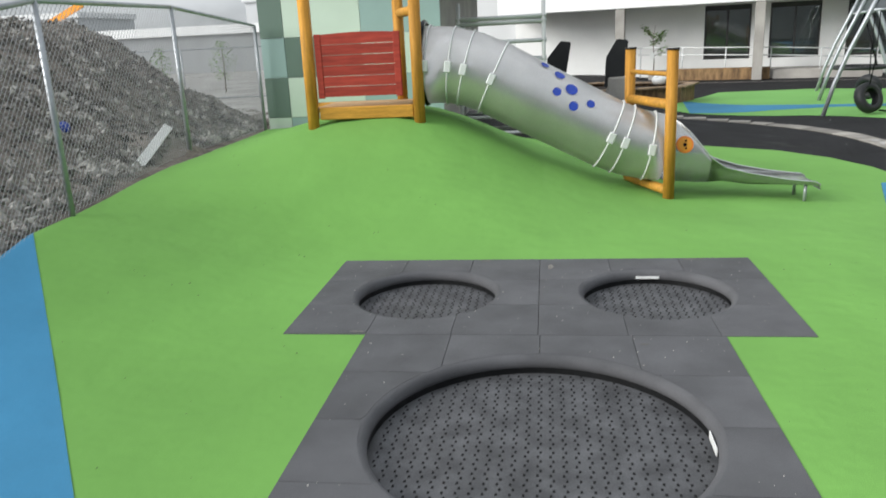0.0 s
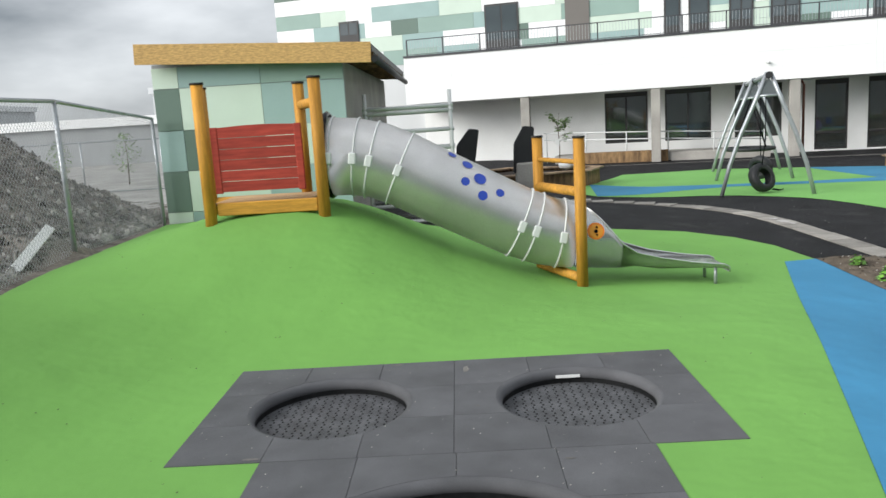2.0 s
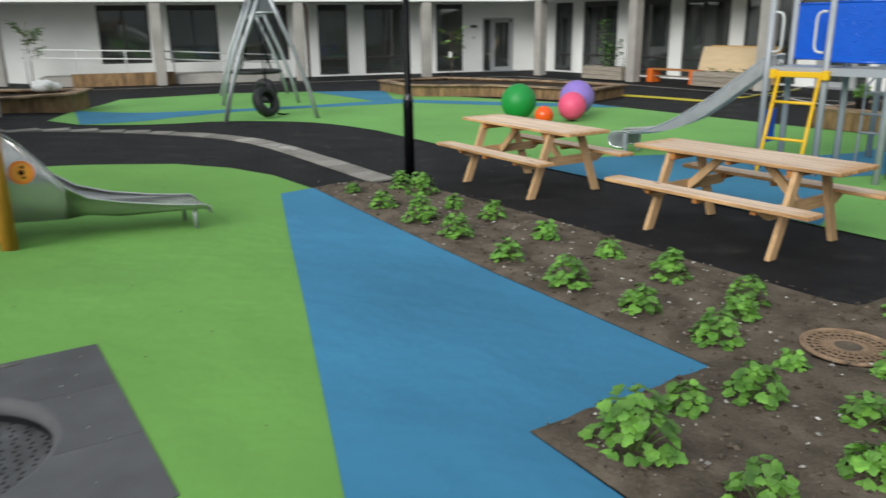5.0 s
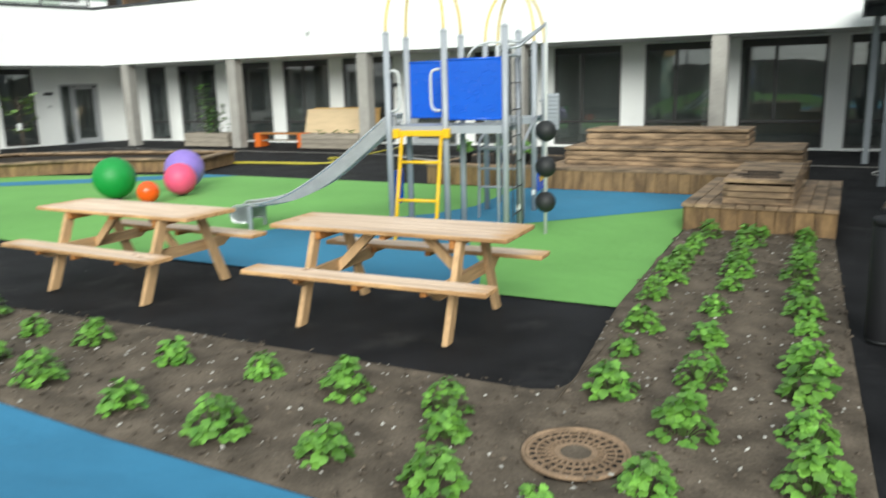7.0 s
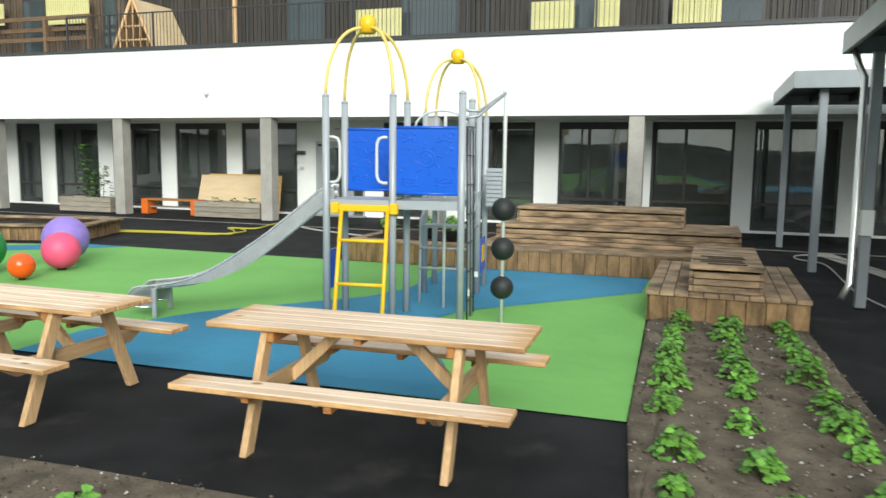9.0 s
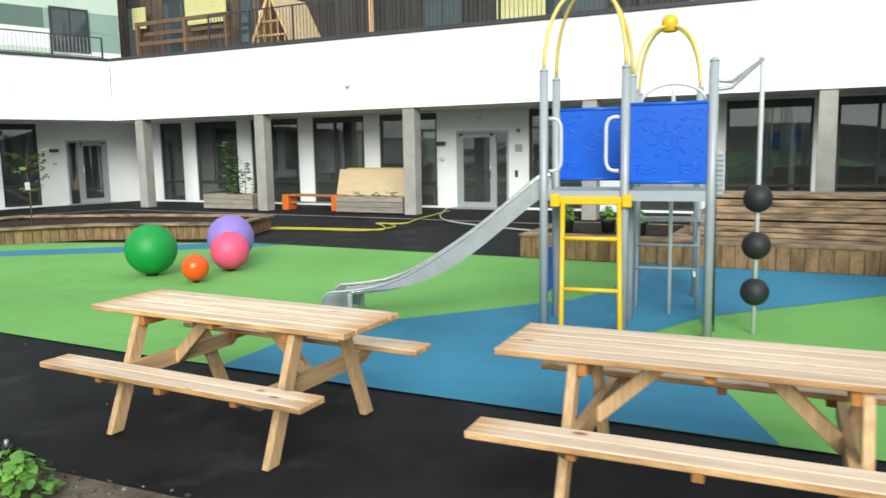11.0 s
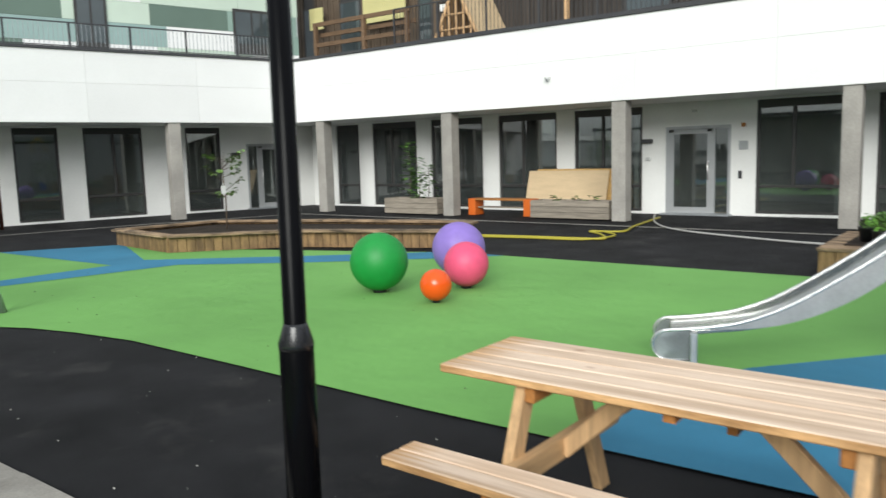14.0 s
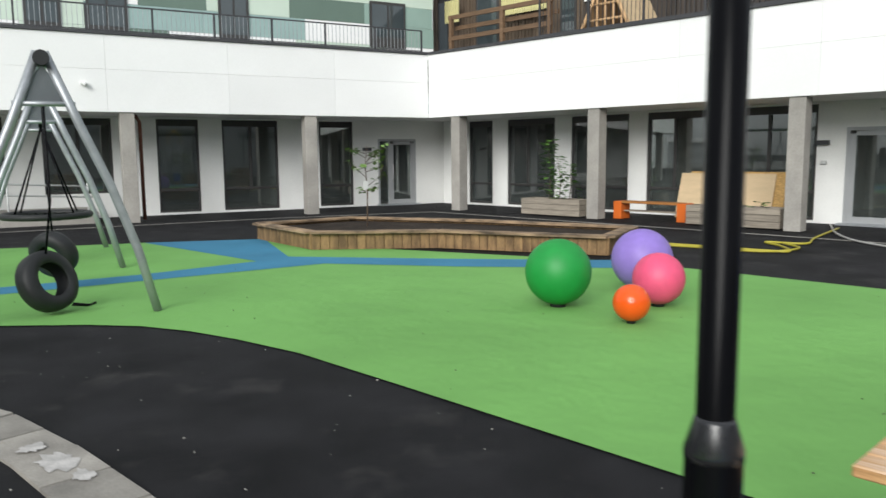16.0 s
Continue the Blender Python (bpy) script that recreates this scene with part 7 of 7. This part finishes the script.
# ---------------------------------------------------------------- shed on the mound
def shed():
    s = thing("shed", Matrix.Translation((-3.2, 14.0, 0)), "flat-roofed shed clad in pale and dark sage green panels", "shed")
    inv = Matrix.Translation((3.2, -14.0, 0))
    def bx(name, c, sz, mt, lab="", bev=0.0, parent=None):
        bm = B()
        box(bm, c, sz, bev)
        return part(name, bm, mt, parent or s, lab, inv if parent is None else Matrix())
    x0, x1, y0, y1 = -4.64, -1.69, 11.64, 18.4
    bx("wall", ((x0 + x1) / 2, y0 + 0.09, 1.5), (x1 - x0 - 0.02, 0.12, 3.2), M_MIDGREY)
    bx("wall", (x1 - 0.08, (y0 + y1) / 2 + 0.1, 1.5), (0.14, y1 - y0 - 0.2, 3.0), M_CONC, "bare grey side wall")
    bx("wall", (x0 + 0.08, (y0 + y1) / 2 + 0.1, 1.5), (0.14, y1 - y0 - 0.2, 3.0), M_CONC)
    bx("wall", ((x0 + x1) / 2, y1, 1.5), (x1 - x0, 0.14, 3.0), M_CONC)
    xs, zs = [x0, -4.24, -2.97, x1], [3.05, 2.73, 2.09, 1.46, 0.82, 0.2]
    grid = [(0, 3, 1), (2, 0, 3), (3, 2, 0), (2, 0, 3), (0, 3, 2)]
    for r in range(5):
        for c in range(3):
            a, b = xs[c], xs[c + 1]
            bx("panel", ((a + b) / 2, y0 + 0.012, (zs[r] + zs[r + 1]) / 2), (b - a - 0.008, 0.016, zs[r] - zs[r + 1] - 0.008), M_P[grid[r][c]])
    # board round the roof edge, falling slightly to one side
    bm = B()
    rot = Matrix.Translation((-3.0, 11.42, 3.16)) @ Matrix.Rotation(0.05, 4, 'Y')
    box(bm, (0, 0, 0), (3.56, 0.025, 0.30), 0.002, rot)
    part("roof_edge_board", bm, M_OSB, s, "bare strand board roof edge", inv)
    bm = B()
    box(bm, (0.02, 3.56, 0.07), (3.54, 7.05, 0.10), 0.0, rot)
    part("roof", bm, M_CAP, s, "dark roof sheet", inv)
    for i in range(12):
        bm = B()
        box(bm, (0.02, 0.25 + i * 0.6, -0.01), (3.55, 0.05, 0.1), 0.0, rot)
        part("rafter", bm, M_OLDWOOD, s, "", inv)
    bm = B()
    tube(bm, [(-1.18, 11.5, 2.98), (-1.18, 18.7, 2.96)], 0.055, 8)
    part("gutter", bm, M_CAP, s, "dark gutter", inv)


shed()


def scaffold():
    s = thing("scaffold_tower", Matrix.Translation((-0.7, 12.7, 0)), "aluminium scaffold frame standing behind the slide", "scaffold")
    inv = Matrix.Translation((0.7, -12.7, 0))
    def bar(name, a, b, r=0.032):
        bm = B()
        tube(bm, [a, b], r, 8)
        part(name, bm, M_CLAMP, s, "", inv)
    for x in (-1.5, -0.1):
        for y in (12.5, 13.2):
            bar("upright", (x, y, land(x, y)), (x, y, 2.5 if y < 13 else 2.3))
    for z in (0.35, 0.62, 1.55, 1.85, 2.16, 2.24):
        for y in (12.5, 13.2):
            bar("ledger", (-1.55, y, z), (-0.05, y, z + 0.01), 0.032)
    for x in (-1.5, -0.1):
        for z in (0.4, 0.8, 1.2, 1.6, 2.0):
            bar("rung", (x, 12.5, z), (x, 13.2, z), 0.018)
    bm = B()
    box(bm, (-0.8, 12.85, 0.66), (1.3, 0.6, 0.05))
    part("deck_board", bm, M_DARKSTEEL, s, "dark deck board", inv)


scaffold()


# dry leaves heap by the slide
bm = B()
rng = random.Random(12)
for k in range(30):
    a = rng.uniform(0, 6.28)
    leaf(bm, Vector((rng.uniform(-.12, .12), rng.uniform(-.1, .1), rng.uniform(0.0, .1))), Vector((math.cos(a), math.sin(a), rng.uniform(-.2, .4))), 0.09, Vector((0, 0, 1)))
single("dry_leaves", bm, M_CLEAT, "small heap of dry brown leaves on the rubber paving", "leaves", "stuff", Matrix.Translation((0.2, 10.6, land(0.2, 10.6) + 0.02)))


# ---------------------------------------------------------------- wire fence and the ground beyond it
FENCE = [(-4.66, 11.5), (-4.15, 7.7), (-3.82, 4.87), (-3.5, 2.1), (-3.2, -0.7), (-2.9, -3.5)]


def wire_fence():
    f = thing("wire_fence", Matrix.Translation((-4.15, 7.7, 0)), "galvanised chain-link fence with round posts", "fence")
    inv = Matrix.Translation((4.15, -7.7, 0))
    H = 1.65
    wires = B()
    base = lambda p: land(p.x + 0.12, p.y)
    for i, p in enumerate(FENCE):
        bm = B()
        z = land(p[0] + 0.1, p[1])
        tube(bm, [(p[0], p[1], z - 0.1), (p[0], p[1], z + H)], 0.026, 10)
        part("post", bm, M_GALV, f, "", inv)
    for a, b in zip(FENCE, FENCE[1:]):
        va, vb = Vector((*a, land(a[0] + 0.1, a[1]))), Vector((*b, land(b[0] + 0.1, b[1])))
        bm = B()
        tube(bm, [va + Vector((0, 0, H)), vb + Vector((0, 0, H))], 0.022, 8)
        part("top_rail", bm, M_GALV, f, "", inv)
        L = (Vector(b) - Vector(a)).length
        h = H - 0.04
        def P(u, v):
            q = va.lerp(vb, min(1, max(0, u / L)))
            g = base(q) + 0.03
            return (q.x, q.y, g + (va.lerp(vb, u / L).z + H - g) * v / h)
        step = 0.065
        u = -h
        while u < L:
            for sg in (1, -1):
                u0, u1 = (u, u + h) if sg > 0 else (u + h, u)
                pts = []
                for k in range(5):
                    v = h * k / 4
                    uu = u0 + (u1 - u0) * k / 4
                    pts.append((uu, v))
                for (ua, v0), (ub, v1) in zip(pts, pts[1:]):
                    if max(ua, ub) < 0 or min(ua, ub) > L:
                        continue
                    t0, t1 = 0.0, 1.0
                    du = ub - ua
                    for lim, s2 in ((0, 1), (L, -1)):
                        tt = (lim - ua) / du
                        if (du > 0) == (s2 > 0):
                            t0 = max(t0, tt)
                        else:
                            t1 = min(t1, tt)
                    if t1 > t0 + 1e-3:
                        tube(wires, [P(ua + du * t0, v0 + (v1 - v0) * t0), P(ua + du * t1, v0 + (v1 - v0) * t1)], 0.0021, 3, cap=False)
            u += step
    tagged(part("wire_mesh", wires, M_WIRE, f, "fine diamond wire mesh", inv), kind="stuff")


wire_fence()


def heap_height(x, y):
    """Dark spoil heap west of the fence, highest away from it."""
    fx = -4.2 - 0.13 * (y - 7.7)
    u = fx - x
    h = (land(fx + 0.2, y) - 0.04) * ease((15.6 - y) / 3.2) + 0.24 * math.exp(-((x + 4.5) ** 2 + (y - 7.8) ** 2) / 0.15) + 1.85 * ease((u + 0.2) / 4.0) * ease((18.8 - y + u * 0.6) / 9.0)
    n = 0.20 * noise.noise((x * 0.8, y * 0.8, 1)) + 0.10 * noise.noise((x * 2.3, y * 2.3, 4)) + 0.05 * noise.noise((x * 6, y * 6, 7))
    return h + n * min(1, max(0.15, u * 0.8)) - 0.8 * ease((u - 9) / 5)


def spoil_heap():
    bm = B()
    xs, ys = spaced(-20, -3.0, 0.14), spaced(-4, 24, 0.16)
    vs = {}
    for j, y in enumerate(ys):
        fx = -4.2 - 0.13 * (y - 7.7)
        for i, x in enumerate(xs):
            if x < fx + 0.5 and x > fx - 14:
                z = heap_height(x, y)
                vs[i, j] = bm.verts.new((x, y, z if x < fx + 0.17 else min(z, land(x, y) - 0.035)))
    for (i, j), v in vs.items():
        q = [vs.get(k) for k in ((i + 1, j), (i + 1, j + 1), (i, j + 1))]
        if all(q):
            bm.faces.new((v, *q))
    single("spoil_heap", bm, M_RUBBLE, "heap of dark earth and broken stone behind the fence", "earth heap", "stuff")
    rng = random.Random(21)
    verts, faces = [], []
    for k in range(17000):
        y = rng.uniform(3, 17)
        fx = -4.2 - 0.13 * (y - 7.7)
        x = fx - 0.15 - 7 * rng.random() ** 1.6
        r = rng.choice((0.011, 0.013, 0.015, 0.018, 0.022, 0.027, 0.034, 0.05))
        m = Matrix.Translation((x, y, heap_height(x, y) + r * 0.3)) @ Euler((rng.random() * 3, rng.random() * 3, rng.random() * 3)).to_matrix().to_4x4() @ Matrix.Diagonal((1.5, 1, 0.6, 1))
        o = len(verts)
        verts += [tuple(m @ (Vector(q) * r * rng.uniform(0.7, 1.2))) for q in ((1, 0, 0), (0, 1, 0), (-1, 0, 0), (0, -1, 0), (0, 0, 1), (0, 0, -1))]
        faces += [(o + a, o + b, o + c) for a, b, c in ((0, 1, 4), (1, 2, 4), (2, 3, 4), (3, 0, 4), (1, 0, 5), (2, 1, 5), (3, 2, 5), (0, 3, 5))]
    me = bpy.data.meshes.new("heap_stones")
    me.from_pydata(verts, [], faces)
    bm = B()
    bm.from_mesh(me)
    single("heap_stones", bm, M_HEAPSTONE, "loose grey stones on the earth heap", "stones", "stuff")


spoil_heap()
def heap_plank():
    """A bent white plank: a straight upper length and a foot that turns outwards."""
    bm = B()
    line = [Vector(p) for p in ((-4.34, 7.63, 1.15), (-4.31, 7.03, 0.92), (-4.31, 6.80, 0.83), (-4.32, 6.50, 0.745))]
    face = Vector((0.5, -0.76, 0.42)).normalized()
    rows = []
    for k, p in enumerate(line):
        d = (line[min(k + 1, 3)] - line[max(k - 1, 0)]).normalized()
        w = d.cross(face).normalized() * 0.05
        n = w.cross(d).normalized() * 0.016
        rows.append([bm.verts.new(p + a * w + b * n) for a, b in ((-1, -1), (1, -1), (1, 1), (-1, 1))])
    for a, b in zip(rows, rows[1:]):
        for q in range(4):
            bm.faces.new((a[q], a[(q + 1) % 4], b[(q + 1) % 4], b[q]))
    bm.faces.new(list(reversed(rows[0]))), bm.faces.new(rows[-1])
    single("white_plank", bm, M_TAG, "bent white plastic plank lying on the earth heap", "plank")


heap_plank()
bm = B()
v = bmesh.ops.create_icosphere(bm, subdivisions=2, radius=0.07)["verts"]
single("blue_litter", bm, M_DOT, "small piece of blue plastic on the earth heap", "litter", "", Matrix.Translation((-5.2, 7.0, heap_height(-5.2, 7.0) + 0.03)))


# gravel yard and far buildings beyond
bm = B()
vs = [bm.verts.new(p) for p in ((-90, -20, 0.02), (-6.6, -20, 0.02), (-6.6, 14.5, 0.02), (-4.9, 14.6, 0.02), (-4.9, 60, 0.02), (-90, 60, 0.02))]
bm.faces.new(vs)
single("gravel_yard", bm, M_YARD, "pale grey gravel yard beyond the fence", "gravel", "structure")


def far_building(name, x0, x1, y, d, z1, mt, roof, label, windows=()):
    b = thing(name, Matrix.Translation(((x0 + x1) / 2, y, 0)), label, "building")
    W = x1 - x0
    boxpart("wall", (0, d / 2, z1 / 2), (W, d, z1), mt, b)
    boxpart("roof", (0, d / 2, z1 + 0.35), (W + 0.6, d + 0.6, 0.7), roof, b)
    for x, z, w, h in windows:
        wi = boxpart("window", (x, -0.03, z), (w, 0.08, h), M_DARKFRAME, b)
        boxpart("pane", (0, -0.045, 0), (w - 0.2, 0.02, h - 0.2), M_ROOMGLASS, wi)
    return b


far_building("warehouse", -75, -13, 60, 20, 3.0, M_MIDGREY, M_WHITE, "long low grey warehouse with a white roof edge")
far_building("office_building", -33, -12, 84, 14, 6.6, M_LIGHTGREY, M_LIGHTGREY, "pale grey office building far behind the fence", [(-2, 5.6, 1.2, 1.2), (3, 5.4, 0.9, 1.6), (6, 5.6, 1.6, 1.0)])
far_building("glazed_office", -86, -60, 95, 14, 6.5, M_LIGHTGREY, M_WHITE, "pale office building with rows of windows", [(-10 + i * 2.6, 5.0, 2.0, 1.8) for i in range(9)])
for k, (x, y, h) in enumerate(((-14.5, 33, 2.2), (-10.6, 31, 2.8), (-19, 36, 2.0))):
    t = thing("birch_sapling", Matrix.Translation((x, y, 0)), "bushy young birch beyond the fence", "tree", "trees beyond the fence")
    rng = random.Random(40 + k)
    bm, lv = B(), B()
    tube(bm, [(0, 0, 0), (0.05, 0, h * 0.6), (0, 0, h)], [0.03, 0.02, 0.008], 6)
    for j in range(420):
        a, u = rng.uniform(0, 6.28), rng.random()
        r = (0.9 * math.sin(math.pi * (0.12 + 0.8 * u))) * math.sqrt(rng.random()) * h / 3
        leaf(lv, Vector((r * math.cos(a), r * math.sin(a), h * (0.25 + 0.78 * u))), Vector((math.cos(a), math.sin(a), rng.uniform(-.6, .6))), rng.uniform(0.05, 0.10), Vector((0, 0.2, 1)))
    part("trunk", bm, M_TWIG, t), part("crown", lv, M_LEAF2, t)
f = thing("site_fence", Matrix.Translation((-20, 28, 0)), "temporary steel site fence beyond the heap", "fence")
for i in range(9):
    x = -12 + i * 3.0
    barpart("post", [(x, 0, 0), (x, 0, 2.0)], 0.03, M_GALV, f, "", 6)
for z in (0.1, 1.95):
    barpart("rail", [(-12, 0, z), (12, 0, z)], 0.025, M_GALV, f, "", 6)
c = thing("crane", Matrix.Translation((-50.5, 75, 0)), "orange mobile crane far off", "crane")
bm = B()
box(bm, (0, 0, 0), (4.6, 0.5, 0.55), 0.0, Matrix.Translation((1.6, 0, 5.9)) @ Matrix.Rotation(-0.42, 4, 'Y'))
part("boom", bm, M_AMBER, c)
boxpart("mast", (-0.4, 0, 2.6), (0.7, 0.7, 5.2), M_AMBER, c)

# plain wall that closes the yard behind the walk
bm = B()
box(bm, (8, -14, 3.5), (60, 0.3, 7))
single("wall_south", bm, M_LIGHTGREY, "plain pale grey wall closing the yard", "wall", "structure")


# black litter bin on the asphalt beside the bed
def litter_bin():
    b = thing("litter_bin", Matrix.Translation((7.46, 1.92, 0)), "slim round black litter bin standing on the asphalt", "litter bin")
    bm = B()
    tube(bm, [(0, 0, 0.02), (0, 0, 0.03), (0, 0, 0.8), (0, 0, 0.81)], [0.098, 0.102, 0.110, 0.106], 28)
    part("body", bm, M_BIN, b)
    bm = B()
    tube(bm, [(0, 0, 0.79), (0, 0, 0.825), (0, 0, 0.835)], [0.115, 0.115, 0.108], 28)
    part("lid", bm, M_BIN, b, "dark flat lid")
    bm = B()
    tube(bm, [(0, 0, 0.0), (0, 0, 0.022)], 0.098, 24)
    part("foot", bm, M_RUBBERBLACK, b)


litter_bin()
